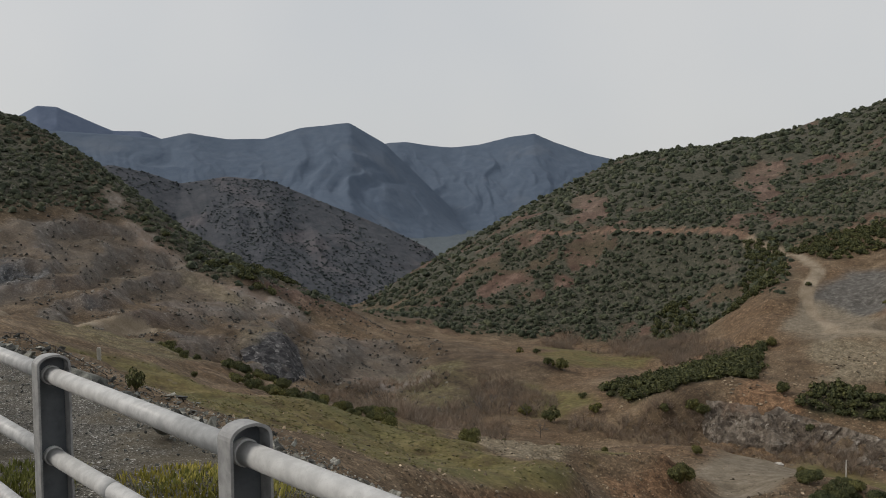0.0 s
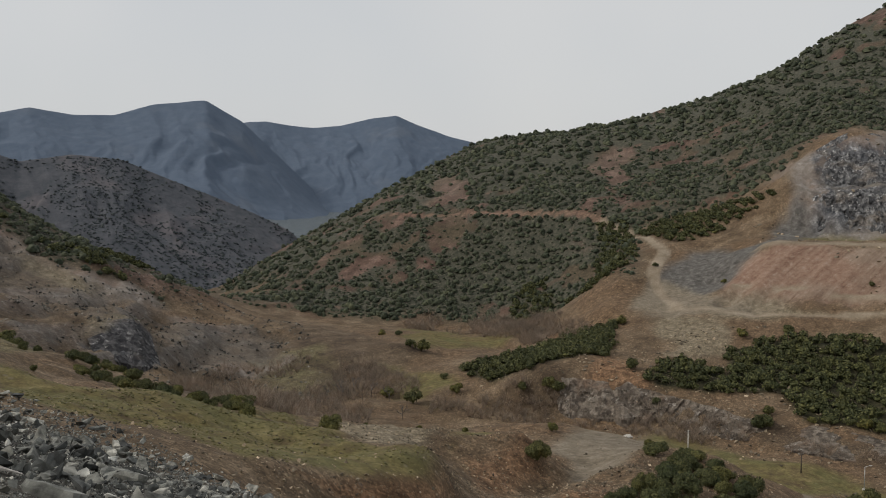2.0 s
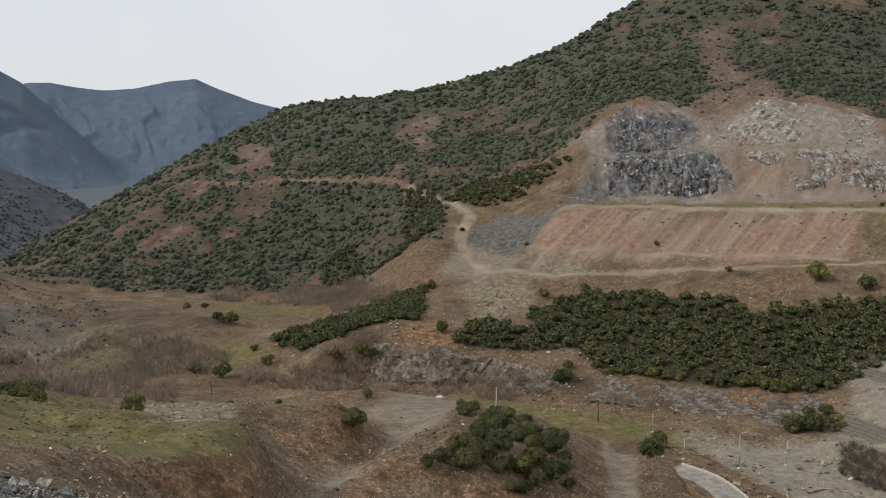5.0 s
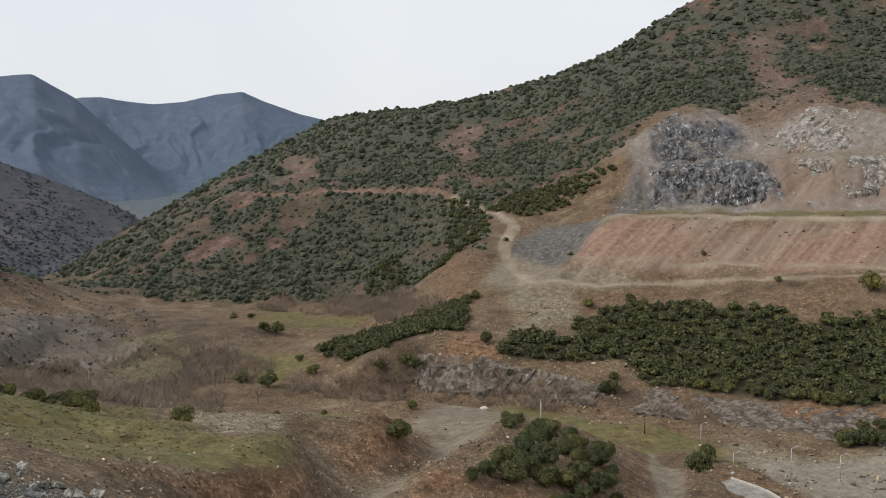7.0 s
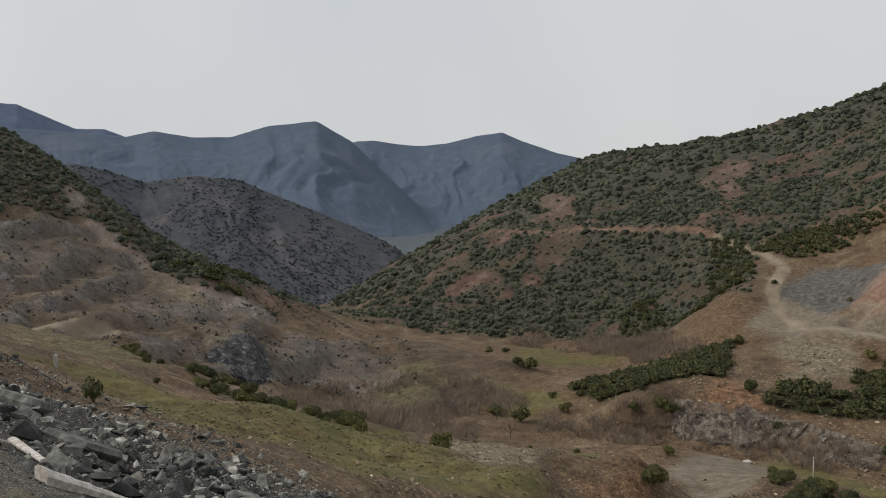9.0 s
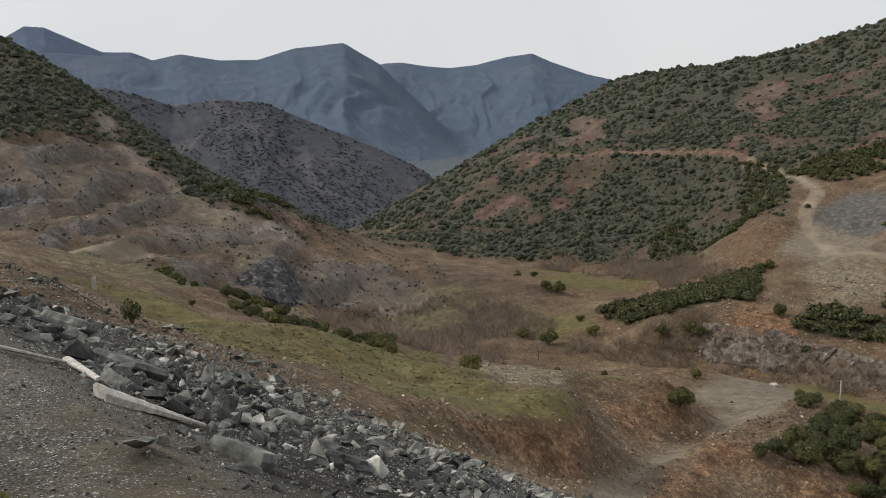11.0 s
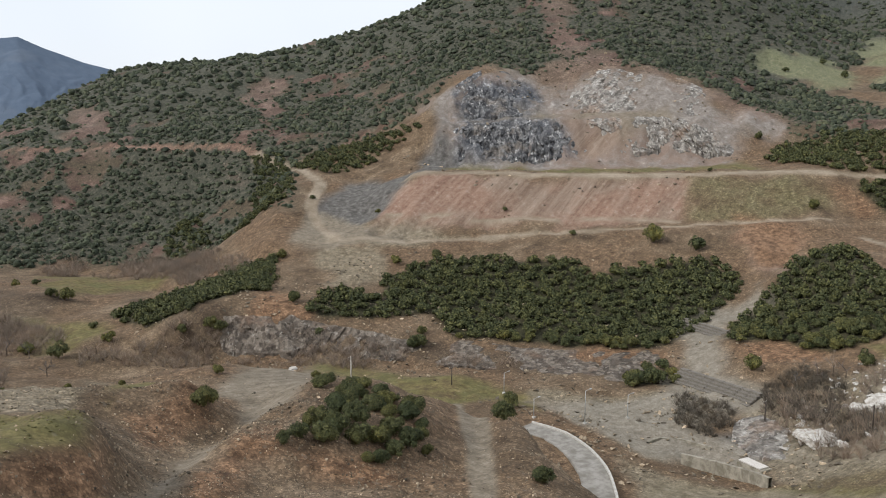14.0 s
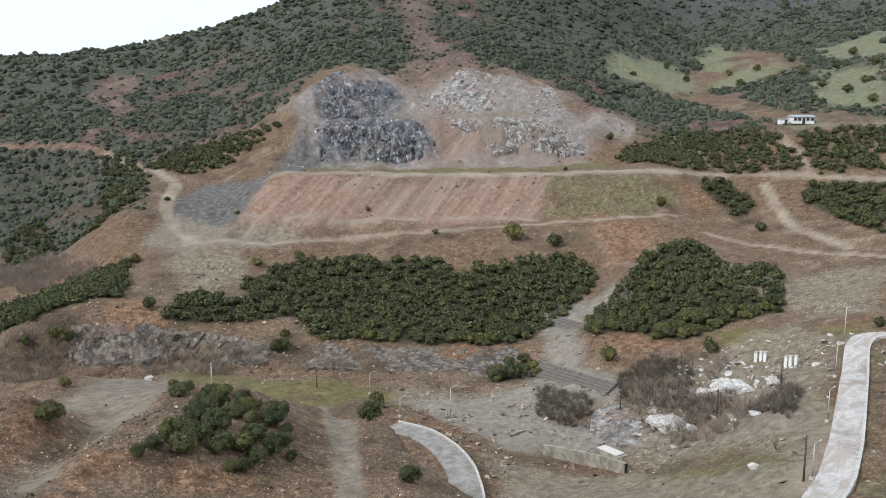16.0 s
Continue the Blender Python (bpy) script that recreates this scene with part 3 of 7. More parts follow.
def land_samples():
    got = []
    for name, line in RIDGES.items():
        line = [np.array(p, float) for p in line]
        got += line
        if name in SPOT_SETS:
            continue
        for a, b in zip(line, line[1:]):
            step = max(2.5, 0.03 * math.hypot(*(0.5 * (a + b))[:2]))
            k = int(np.linalg.norm((b - a)[:2]) / step)
            got += [a + (b - a) * i / (k + 1) for i in range(1, k + 1)]
    for d in (2, 5, 9, 14, 20, 27):
        for a in range(-180, 180, 15):
            x, y = d * math.sin(radians(a)), d * math.cos(radians(a))
            got.append(np.array((x, y, float(dam_face(np.array(x), np.array(y))))))
    for d in (45, 60):
        for a in range(30, 100, 12):
            x, y = d * math.sin(radians(a)), d * math.cos(radians(a))
            if a > 62:
                got.append(np.array((x, y, float(dam_face(np.array(x), np.array(y))))))
    for a in range(110, 330, 20):
        for d, z in ((80, -30), (250, -30), (900, 60), (2500, 200)):
            got.append(np.array((d * math.sin(radians(a)), d * math.cos(radians(a)), float(z))))
    for a in range(-30, 110, 10):
        got.append(np.array((4000 * math.sin(radians(a)), 4000 * math.cos(radians(a)), -40.0)))
    for a in range(-20, 20, 8):
        got.append(np.array((1400 * math.sin(radians(a)), 1400 * math.cos(radians(a)), -50.0)))
    return np.array(got)


LAND = land_samples()
_k = -np.hypot(LAND[:, None, 0] - LAND[None, :, 0], LAND[:, None, 1] - LAND[None, :, 1])
_n = len(LAND)
_m = np.ones((_n + 1, _n + 1))
_m[:_n, :_n] = _k + 0.03 * np.eye(_n)
_m[_n, _n] = 0
LAND_W = np.linalg.solve(_m, np.append(LAND[:, 2], 0))


def land(x, y):
    """Height of the bare ground in metres."""
    x, y = np.asarray(x, float), np.asarray(y, float)
    out = np.empty(x.size)
    fx, fy = x.ravel(), y.ravel()
    for i in range(0, x.size, 20000):
        s = slice(i, i + 20000)
        dx, dy = fx[s, None] - LAND[None, :, 0], fy[s, None] - LAND[None, :, 1]
        np.multiply(dx, dx, out=dx)
        np.multiply(dy, dy, out=dy)
        dx += dy
        np.sqrt(dx, out=dx)
        out[s] = LAND_W[_n] - dx @ LAND_W[:_n]
    out = out.reshape(x.shape)
    r = np.hypot(x, y)
    return dam_face(x, y) * (1 - smooth(24, 36, r)) + out * smooth(24, 36, r)


# ---- what covers the ground: patches (x, y), tracks, stands of plants ----
ZONES, TRACKS, STANDS, SHRUBS = [], [], [], []


def zone(kind, *outline):
    ZONES.append((kind, outline))


def track(kind, width, *line):
    TRACKS.append((kind, width, line))


def stand(kind, *outline):
    STANDS.append((kind, outline))


def shrub_at(x, y, size):
    SHRUBS.append((x, y, size))


stand("scrub", (7.7, 440), (10.5, 600), (93.2, 663), (186, 747), (288, 714), (382, 611), (254, 407), (154, 423), (78.1, 443))
stand("scrub", (230, 433), (319, 600), (444, 529), (544, 425), (394, 308), (308, 355), (273, 376))
stand("scrub", (-173, 355), (-245, 503), (-135, 502), (-65.4, 465), (0, 430), (0, 320), (-19, 294), (-51.7, 293), (-76.8, 313), (-102, 340), (-138, 359))
stand("scrub", (-8, 505), (40, 545), (100, 572), (195, 630), (215, 600), (110, 540), (60, 520), (15, 480))
stand("scrub", (340, 205), (520, 420), (800, 480), (980, 300), (900, 120), (600, 100), (470, 110), (560, 240), (420, 215))
zone("bench", (-135, 284), (-107, 276), (-82.8, 311), (-55.4, 293), (-12.4, 281), (14.5, 293), (25.7, 286), (23.6, 265), (1.7, 248), (-4.9, 240), (-27.3, 194), (-41.7, 192), (-46.7, 114), (-101, 206))
zone("brown", (-138, 292), (-108, 278), (-83.4, 314), (-55.6, 294), (-12.4, 283), (-4.9, 240), (-27.3, 194), (-40.2, 185), (-45.6, 111), (-99.5, 203))
zone("brown", (-12.4, 283), (18.9, 300), (48.4, 261), (50.6, 237), (9.2, 205), (-5.4, 89.7))
zone("grass", (201, 248), (235, 223), (270, 185), (272, 171), (261, 155), (217, 195), (192, 243))
zone("grass", (91.8, 165), (111, 138), (114, 117), (108, 105), (107, 119), (100, 142))
zone("grass", (98.6, 78.8), (104, 74.4), (109, 62), (103, 37.2), (92, 29.5), (87.2, 29.6), (86.4, 69))
zone("grass", (171, 62.5), (172, 44.2), (164, 42.1), (160, 48.3))
zone("grass", (150, 54.4), (142, 44.3), (112, 34.9), (104, 36.4), (128, 46.8))
zone("grass", (167, 79.7), (171, 69.6), (163, 58.4), (158, 65))
zone("grass", (72.3, 316), (99.3, 273), (87.6, 267), (59.7, 262))
zone("grass", (50.6, 237), (62.2, 214), (51.3, 201), (42.6, 207))
zone("dark", (-31.2, 221), (-27, 229), (-21.5, 250), (-12.8, 221), (-18.8, 214))
zone("dark", (-102, 238), (-83.4, 239), (-76.7, 231), (-90.4, 228), (-97.9, 226))
zone("dark", (-73.5, 223), (-66.1, 223), (-57.4, 218), (-68.1, 213))
zone("scree", (134, 77.6), (132, 65.5), (118, 57.2), (121, 66.8), (127, 80.8))
zone("brown", (70.6, 201), (77.1, 192), (98.7, 176), (97, 173), (120, 149), (149, 111), (141, 105), (111, 150), (94.7, 170), (67.7, 194))
zone("light", (-89.4, 332), (-81.9, 320), (-61.5, 307), (-55.6, 294), (-63.9, 281), (-76.2, 290))
zone("light", (-54, 295), (-43.2, 298), (-20.6, 300), (-12.7, 292), (-28.1, 274), (-30.5, 234), (-40.3, 274))
zone("light", (-12.6, 287), (14.6, 295), (19.1, 256), (9.7, 242), (-4.9, 240), (-12.5, 234))
zone("light", (-108, 278), (-94.1, 287), (-75.5, 273), (-84.9, 256), (-98.7, 252))
zone("pale", (-32.3, 224), (-28.6, 231), (-22, 263), (-21.3, 253), (-26.9, 228))
zone("brown", (15.1, 304), (44, 290), (57.6, 253), (51.6, 242), (40.8, 258), (21.1, 278))
zone("brown", (-100, 307), (-92.7, 321), (-80.7, 295), (-89.3, 288))
zone("pale", (-53.5, 292), (-42.9, 295), (-32.5, 283), (-36.2, 269), (-47.1, 285))
zone("light", (142, 67.3), (151, 66), (147, 50.5), (114, 39.1), (113, 45.1), (127, 63.1))
zone("pale", (120, 212), (129, 218), (138, 206), (128, 190), (113, 193))
zone("red", (220, 138), (229, 126), (194, 109), (200, 123))
zone("rust", (158, 101), (163, 81.8), (158, 79.1), (155, 93.5))
zone("rust", (141, 130), (153, 114), (146, 109), (138, 123))
zone("rust", (103, 255), (105, 212), (96.9, 178), (89.5, 185))
zone("gravel", (206, 264), (240, 246), (257, 231), (284, 195), (281, 192), (252, 226), (236, 242), (205, 262))
zone("bed", (111, 115), (133, 99.2), (143, 105), (176, 119), (185, 115), (196, 118), (185, 107), (172, 110), (157, 102), (140, 84), (122, 91.1), (126, 75.5), (120, 72.6), (109, 84.8))
zone("gravel", (119, 232), (140, 246), (147, 220), (151, 208), (130, 218))
zone("pale", (138, 82.6), (151, 75.7), (175, 62.8), (158, 46.7), (127, 38.3), (99.1, 32), (110, 46), (113, 64.1))
zone("pale", (199, 91.8), (215, 56.3), (172, 44.4), (180, 64.6))
zone("pale", (103, 85.5), (109, 63), (97.3, 33.9), (87.2, 30.2), (85.7, 70.5))
zone("grass", (-8.649, 74.35), (-4.473, 72.66), (-0.2897, 69.54), (5, 78), (8.591, 70.14), (9.3, 60.44), (12.09, 57.69), (20.65, 78.04), (25.95, 87.72), (24.11, 79.31), (19.61, 73.93), (14.76, 55.93), (12.57, 52.32), (7.315, 49.12), (4.478, 47.73), (1.863, 45.82), (0.7688, 55), (-2.248, 57.05), (-6.037, 46.1))
zone("grass", (-24.06, 62.79), (-21.3, 66.21), (-15.7, 70.8), (-8.167, 66.91), (-2.046, 68.43), (5.858, 85.08), (5.895, 65.03), (8.286, 62.97), (9.611, 58.31), (4.712, 48.82), (0.4539, 44.16), (-1.936, 46.23), (-6.551, 49.87), (-9.787, 46.37), (-13.55, 50.09), (-17.98, 61.05), (-20.16, 51.61))
zone("rust", (2.083, 44.98), (4.366, 46.87), (7.157, 48.24), (9.943, 50.01), (12.45, 51.85), (14.8, 55.92), (16.41, 56.55), (11.3, 48.29), (8.577, 47.08), (5.151, 45.92))
zone("rust", (21.78, 76.97), (25.9, 79.52), (30.31, 81.19), (32.29, 81.25), (31.47, 78.26), (32.5, 77.01), (29.75, 74.97), (25.39, 71.37), (21.32, 67.22), (21.01, 70.72))
zone("rust", (30.41, 59.4), (33.43, 58.45), (37.08, 56.2), (37.15, 55.42), (33.76, 56.16), (30.92, 57.79))
zone("rust", (15.09, 46.24), (20.79, 55.62), (25.88, 61.54), (31.95, 66.41), (34.26, 67.51), (29.51, 59.19), (26.22, 58.8), (21.57, 53.59), (19.31, 49.1))
zone("gravel", (10.04, 39.67), (13.81, 48.06), (20.2, 61.18), (26.4, 71), (30.81, 74.53), (34.74, 77.68), (39.21, 84.39), (37.22, 88.06), (40, 94.57), (88.52, 160), (53.86, 96.19), (37.49, 73.85), (32.39, 69.19), (27.34, 64.95), (22.18, 59.24), (17.77, 52.83), (11.68, 39.98))
zone("pale", (10.25, 76.6), (15.28, 95.4), (49.47, 183), (26.38, 93.75), (20.11, 78.18), (12.33, 58.73), (9.7, 61.5))
zone("grass", (26.75, 100.2), (33.92, 98.91), (26.14, 80.23), (22.68, 78.97), (20.65, 78.04))
zone("grass", (91.18, 168.5), (102, 154.2), (109.8, 136.8), (110.9, 122.2), (104.5, 107.4), (106.3, 118.7), (97.95, 122.2), (50.21, 70.3), (93.16, 145.1), (89.19, 160.2))
zone("scree", (149.1, 259.3), (164.5, 265.7), (176.1, 251.6), (190.6, 254.5), (199.6, 261.9), (211.7, 267.4), (211.8, 263.4), (201.4, 249.6), (176.9, 234.7), (163.8, 231.8), (152, 225.2), (144.9, 227.1), (141.9, 240.1), (142.2, 248.5))
zone("red", (173.1, 231.2), (199.9, 204.9), (231.4, 168.4), (225.5, 164), (217.1, 159.2), (195.2, 175.1), (172.9, 197.3), (163.5, 202.2), (142.3, 223.2), (151.3, 222.8), (164.1, 231.6))
zone("rills", (152.7, 221.8), (167.9, 207.5), (192.2, 181.9), (195.2, 175.1), (172.9, 197.3), (164.9, 204), (143, 222.7))
zone("pale", (141.9, 240.1), (145.7, 223.7), (168.8, 197.8), (165.8, 194.4), (140.9, 207.9), (132.2, 224))
zone("light", (214, 284.8), (222.9, 273.9), (236, 275.2), (256, 265.6), (258.2, 254.4), (272.7, 248.4), (285.3, 233.8), (295.8, 214.8), (292.3, 198), (298.5, 188.5), (299.1, 175.6), (283.4, 178.5), (265.6, 169.5), (200.3, 246.9), (195.6, 254.2), (198.4, 262.8))
zone("dark", (218.8, 273.3), (231.8, 270.5), (249.3, 258.7), (244.5, 250.5), (239.2, 238.8), (241.9, 227.6), (237.1, 220.1), (229, 228.6), (199, 248), (206.9, 259.9), (214.4, 265.2))
zone("red", (243.1, 234.8), (254.3, 231.5), (247.1, 221.9), (249.3, 215.1), (240.7, 216.1), (237.9, 219.3), (242.7, 226.8))
zone("scar", (329.3, 337), (344.1, 321.9), (310.7, 294.3), (296.8, 266.8), (290.3, 238), (301, 218.7), (305.1, 195.5), (306.6, 175), (295.5, 175.9), (292.3, 198), (295.8, 214.8), (285.3, 233.8), (272.7, 248.4), (258.2, 254.4), (256, 265.6), (278.7, 271), (299.4, 300.6))
zone("scar", (152, 350.6), (161, 361.5), (164, 360.2), (156, 341.6), (152.6, 332.5), (147.9, 338.1))
zone("scar", (204.5, 429.2), (216.9, 432.5), (218.8, 412.8), (203.6, 385.2), (192.7, 378.1), (198.3, 405.3))
zone("scar", (129.6, 501), (140.2, 466), (128.6, 422.8), (113.3, 427.2))
zone("rust", (225.2, 143.1), (232.3, 131.3), (227.1, 121.7), (202.4, 117.4), (201.5, 123), (211, 131.9))
zone("rust", (146.4, 131.1), (153.3, 114.6), (146.4, 110.1), (140.6, 117.5), (135.4, 128.2))
zone("rust", (158.5, 101.2), (162.9, 93.87), (160.7, 84.41), (156.4, 85.92), (151.7, 93.96))
zone("pale", (115, 118.3), (121.9, 115.4), (135.2, 99.46), (124.1, 88.56), (115.7, 95.2), (111.2, 102.4))
zone("meadow", (384.7, 235.4), (429.8, 239.8), (447.1, 235.3), (412, 202.1), (385.6, 202.3), (387.2, 215.5), (380.2, 227.6))
zone("meadow", (528.1, 254.4), (538.7, 244), (457.6, 203.5), (442.3, 205.9), (455.1, 219.4))
zone("meadow", (445.8, 198.1), (453.4, 180.1), (412.7, 171.7), (400.5, 180.3), (418.6, 197.7))
zone("meadow", (511.7, 178), (549.8, 154), (449.8, 125.2), (447.5, 147))
zone("meadow", (422.4, 146.1), (412.3, 114.4), (328.8, 89.82), (338, 101.8), (345.7, 118.7))
zone("meadow", (321.7, 121.3), (324.6, 113.2), (320.2, 98.02), (310.8, 108.1), (308.3, 115.1))
zone("track", (112.2, 33.56), (112, 34.43), (97.85, 31.22), (89.41, 29.3), (89.17, 27.3))
zone("pale", (112.9, 94.49), (113.2, 88), (113.9, 82.95), (110.1, 81.94), (108.5, 91.84))
zone("rust", (255, 124.2), (256.1, 127.7), (258.7, 122.2), (253, 116.9), (242.5, 116.8))
zone("olive", (231.4, 168.4), (254.1, 142.2), (248.8, 125.8), (226.1, 141.6), (219, 152.5), (223.2, 162.9))
zone("olive", (97.59, 75.78), (106.1, 61.19), (119.1, 55.21), (113.9, 38.51), (91.18, 29.22), (97.19, 56.01), (89.43, 69.41))
zone("olive", (144.4, 39.39), (156.8, 40.71), (128.4, 32.31), (90.6, 22.04), (90.27, 23.37))
zone("olive", (-74.4, 206.9), (-60.47, 205.3), (-49.11, 204.4), (-30.12, 186.7), (-17.26, 79.45), (-22.06, 69.22), (-24.74, 65.07))
zone("olive", (10.86, 258.8), (33.13, 268.5), (34.76, 232.4), (23.24, 215.9), (15.4, 228.5))
track("track", 5.5, (172, 235), (188, 222), (203, 205), (221, 184), (239, 165), (254, 151), (262, 135))
track("track", 3.2, (262, 135), (275, 120), (283, 97.4), (282, 75.8))
track("track", 2.2, (132, 224), (150, 207), (181, 185), (205, 161), (224, 143), (240, 124))
track("track", 4.5, (164, 336), (166, 321), (164, 303), (157, 271), (148, 261), (142, 253), (140, 246), (135, 226))
track("track", 2.8, (236, 111), (228, 95.6), (226, 74.9), (224, 58.7))
track("track", 3, (303, 118), (294, 107), (283, 97.6))
track("gravel", 3, (42.9, 49.7), (51.9, 60.7), (59.6, 70.6), (96.7, 119))
track("redtrack", 3, (86.5, 435), (106, 417), (120, 405), (143, 376), (161, 354), (165, 337))
track("track", 1.5, (152, 224), (173, 203), (199, 179), (216, 158))
track("track", 5, (-49.4, 111), (-67.5, 198), (-53.1, 217))
track("track", 3, (272, 109), (260, 99), (248, 90.9), (230, 69.5))
stand("grove", (103, 184), (114, 190), (120, 178), (130, 191), (152, 188), (177, 163), (172, 154), (181, 151), (200, 136), (194, 121), (173, 117), (156, 115), (147, 123), (136, 139), (123, 153), (126, 165), (110, 170), (99.3, 177))
stand("grove", (163, 107), (187, 110), (194, 110), (221, 112), (198, 88), (207, 77.9), (181, 66.5), (167, 77.5), (162, 81.3), (163, 93.9), (159, 101))
stand("grove", (170, 313), (186, 312), (199, 295), (201, 269), (201, 265), (186, 273), (174, 273), (166, 282), (166, 304))
stand("grove", (73.6, 209), (80.7, 200), (105, 239), (113, 230), (96.8, 195), (92.8, 206), (75.1, 193))
stand("grove", (46, 81.2), (46.3, 74.7), (47, 69.7), (49.6, 64), (47, 59.9), (41.4, 58.3), (37, 56.9), (34.2, 58.2), (33.5, 61.2), (38, 66.1))
stand("grove", (273, 165), (288, 169), (307, 158), (309, 136), (301, 116), (286, 102), (278, 116), (266, 136))
stand("grove", (304, 113), (319, 86.9), (289, 77.8), (284, 96.2))
stand("grove", (262, 127), (270, 120), (259, 106), (253, 110), (258, 122))
stand("grove", (277, 98), (279, 74.9), (241, 63.8), (250, 75.9), (263, 91.6))
stand("grove", (138, 114), (147, 108), (140, 102), (133, 108))
stand("grove", (66.2, 227), (93.4, 229), (116, 230), (99.6, 198), (79.3, 195), (67.3, 201))
stand("grove", (141, 347), (153, 352), (171, 325), (143, 265), (127, 269), (116, 320), (122, 330))
stand("grove", (-79.4, 321), (-61.5, 319), (-41, 312), (-21.9, 553), (-3.8, 509), (-28, 296), (-57.7, 307))
stand("row", (-29.3, 190), (-5, 81.4), (3.2, 89.5), (2, 77.2), (-5.1, 70.9), (-13.8, 82.9))
stand("bare", (68.7, 196), (96.4, 172), (115, 151), (125, 129), (110, 148), (94.1, 169), (66.9, 192))
stand("bare", (-10.3, 211), (1.6, 243), (22.6, 255), (44.9, 242), (54.7, 220), (36.6, 199), (3, 86.1))
stand("bare", (73.7, 343), (116, 320), (115, 264), (95.6, 239), (99, 267), (73.6, 322))
stand("bare", (152, 85.8), (164, 79.7), (155, 66.8), (142, 66.3), (126, 44.4), (105, 38.1), (120, 57.6), (139, 83.1))
stand("bare", (133, 96.2), (138, 85.2), (130, 81.2), (126, 89.7))
stand("scrub", (2.7, 357), (46.2, 514), (92.3, 498), (173, 532), (212, 464), (253, 438), (276, 415), (206, 308), (171, 315), (137, 255), (120, 314), (73.4, 336), (31.2, 355))
stand("scrub", (191, 513), (229, 456), (276, 416), (295, 391), (314, 384), (425, 294), (660, 187), (548, 154), (440, 155), (556, 248), (397, 238), (351, 168), (309, 115), (299, 171), (303, 194), (303, 223), (287, 248), (271, 257), (258, 264), (245, 286), (215, 285), (181, 317), (135, 370))
stand("scrub", (360, 215), (390, 187), (335, 125), (330, 90.2), (548, 154), (456, 161), (398, 179))
stand("scrub", (-164, 355), (-134, 359), (-120, 349), (-103, 340), (-88.6, 328), (-82.9, 316), (-90, 304), (-99.5, 300), (-109, 281), (-130, 273))
stand("scrub", (-80.8, 315), (-63.2, 306), (-43.3, 299), (-5.1, 317), (3.4, 329), (-27.8, 294), (-57.2, 304))
stand("brush", (136.2, 98.07), (136.7, 86.96), (131.2, 82.69), (124.3, 83.63), (123.8, 88.97))
stand("brush", (145.7, 86.18), (153.4, 81.66), (149.7, 72.41), (145.1, 68.87), (136.5, 67.8), (135.6, 75.21), (138.9, 80.73))
stand("brush", (137.9, 67.98), (142.5, 61.17), (136.8, 57.64), (129.9, 57.45), (130.2, 62.96))
stand("brush", (125.2, 49.96), (140.2, 52.42), (131, 44.6), (118.5, 41.69))
stand("bare", (50.16, 206.6), (67.11, 193.9), (89.82, 176.4), (103.8, 158.5), (100.2, 152.9), (85.12, 173), (64.72, 187.2), (47.46, 196))
stand("bare", (111.5, 320.1), (111.6, 235.1), (104.3, 223.7), (95.25, 232.5), (102, 293.2))
shrub_at(435.2, 196.3, 3.8)
shrub_at(401.9, 175.4, 4.1)
shrub_at(445.9, 185.9, 3.9)
shrub_at(410.8, 164.1, 4.1)
shrub_at(461.1, 174.3, 3.9)
shrub_at(416.4, 151.7, 4.1)
shrub_at(378.7, 129.4, 4.3)
shrub_at(419.4, 137.5, 4.1)
shrub_at(364.0, 114.4, 4.1)
shrub_at(383.1, 114.1, 3.7)
shrub_at(349.7, 100.6, 3.9)
shrub_at(367.9, 140.6, 3.7)
shrub_at(347.2, 121.5, 3.4)
shrub_at(389.0, 226.4, 3.0)
shrub_at(424.1, 226.3, 3.2)
shrub_at(410.3, 207.5, 3.7)
shrub_at(455.2, 141.7, 4.5)
shrub_at(419.4, 120.6, 4.1)
shrub_at(31.2, 78.8, 2.6)
shrub_at(30.1, 59.7, 1.3)
shrub_at(32.1, 60.7, 1.8)
shrub_at(60.6, 66.6, 2.8)
shrub_at(104.5, 112.3, 3.1)
shrub_at(48.6, 48.4, 2.1)
shrub_at(197.0, 152.5, 5.7)
shrub_at(202.3, 141.7, 4.6)
shrub_at(137.2, 195.9, 3.2)
shrub_at(149.0, 192.1, 2.9)
shrub_at(133.4, 107.5, 4.1)
shrub_at(137.5, 105.3, 4.6)
shrub_at(149.6, 90.6, 3.5)
shrub_at(158.2, 72.5, 3.5)
shrub_at(244.4, 130.8, 3.7)
shrub_at(242.1, 97.4, 3.5)
shrub_at(288.3, 176.6, 3.2)
shrub_at(52.8, 94.2, 1.4)
shrub_at(41.0, 98.1, 1.4)
shrub_at(165.7, 43.7, 2.3)
shrub_at(9.1, 73.7, 2.2)
shrub_at(-42, 189.6, 4.2)
shrub_at(-38.5, 183, 3.4)
shrub_at(-21.9, 103.6, 1.3)
shrub_at(-19.5, 98.7, 1.0)
shrub_at(1.7, 71.8, 1.3)
shrub_at(0.0, 74.1, 0.9)
shrub_at(-2.7, 72.3, 1.1)
shrub_at(-4.2, 72.2, 0.9)
shrub_at(28.9, 96.8, 0.9)
shrub_at(61.6, 251.0, 4.3)
shrub_at(58.5, 253.1, 3.2)
shrub_at(60.9, 279.7, 2.4)
shrub_at(54.9, 279.4, 2.4)
shrub_at(59.8, 218.5, 2.3)
shrub_at(59.2, 204.4, 3.2)
shrub_at(47.4, 202.6, 4.0)
shrub_at(42.4, 210.1, 3.6)
shrub_at(23.8, 99.8, 0.9)
shrub_at(-21.6, 256.9, 1.7)
shrub_at(79.2, 187.3, 2.5)
shrub_at(17.2, 100.8, 0.6)
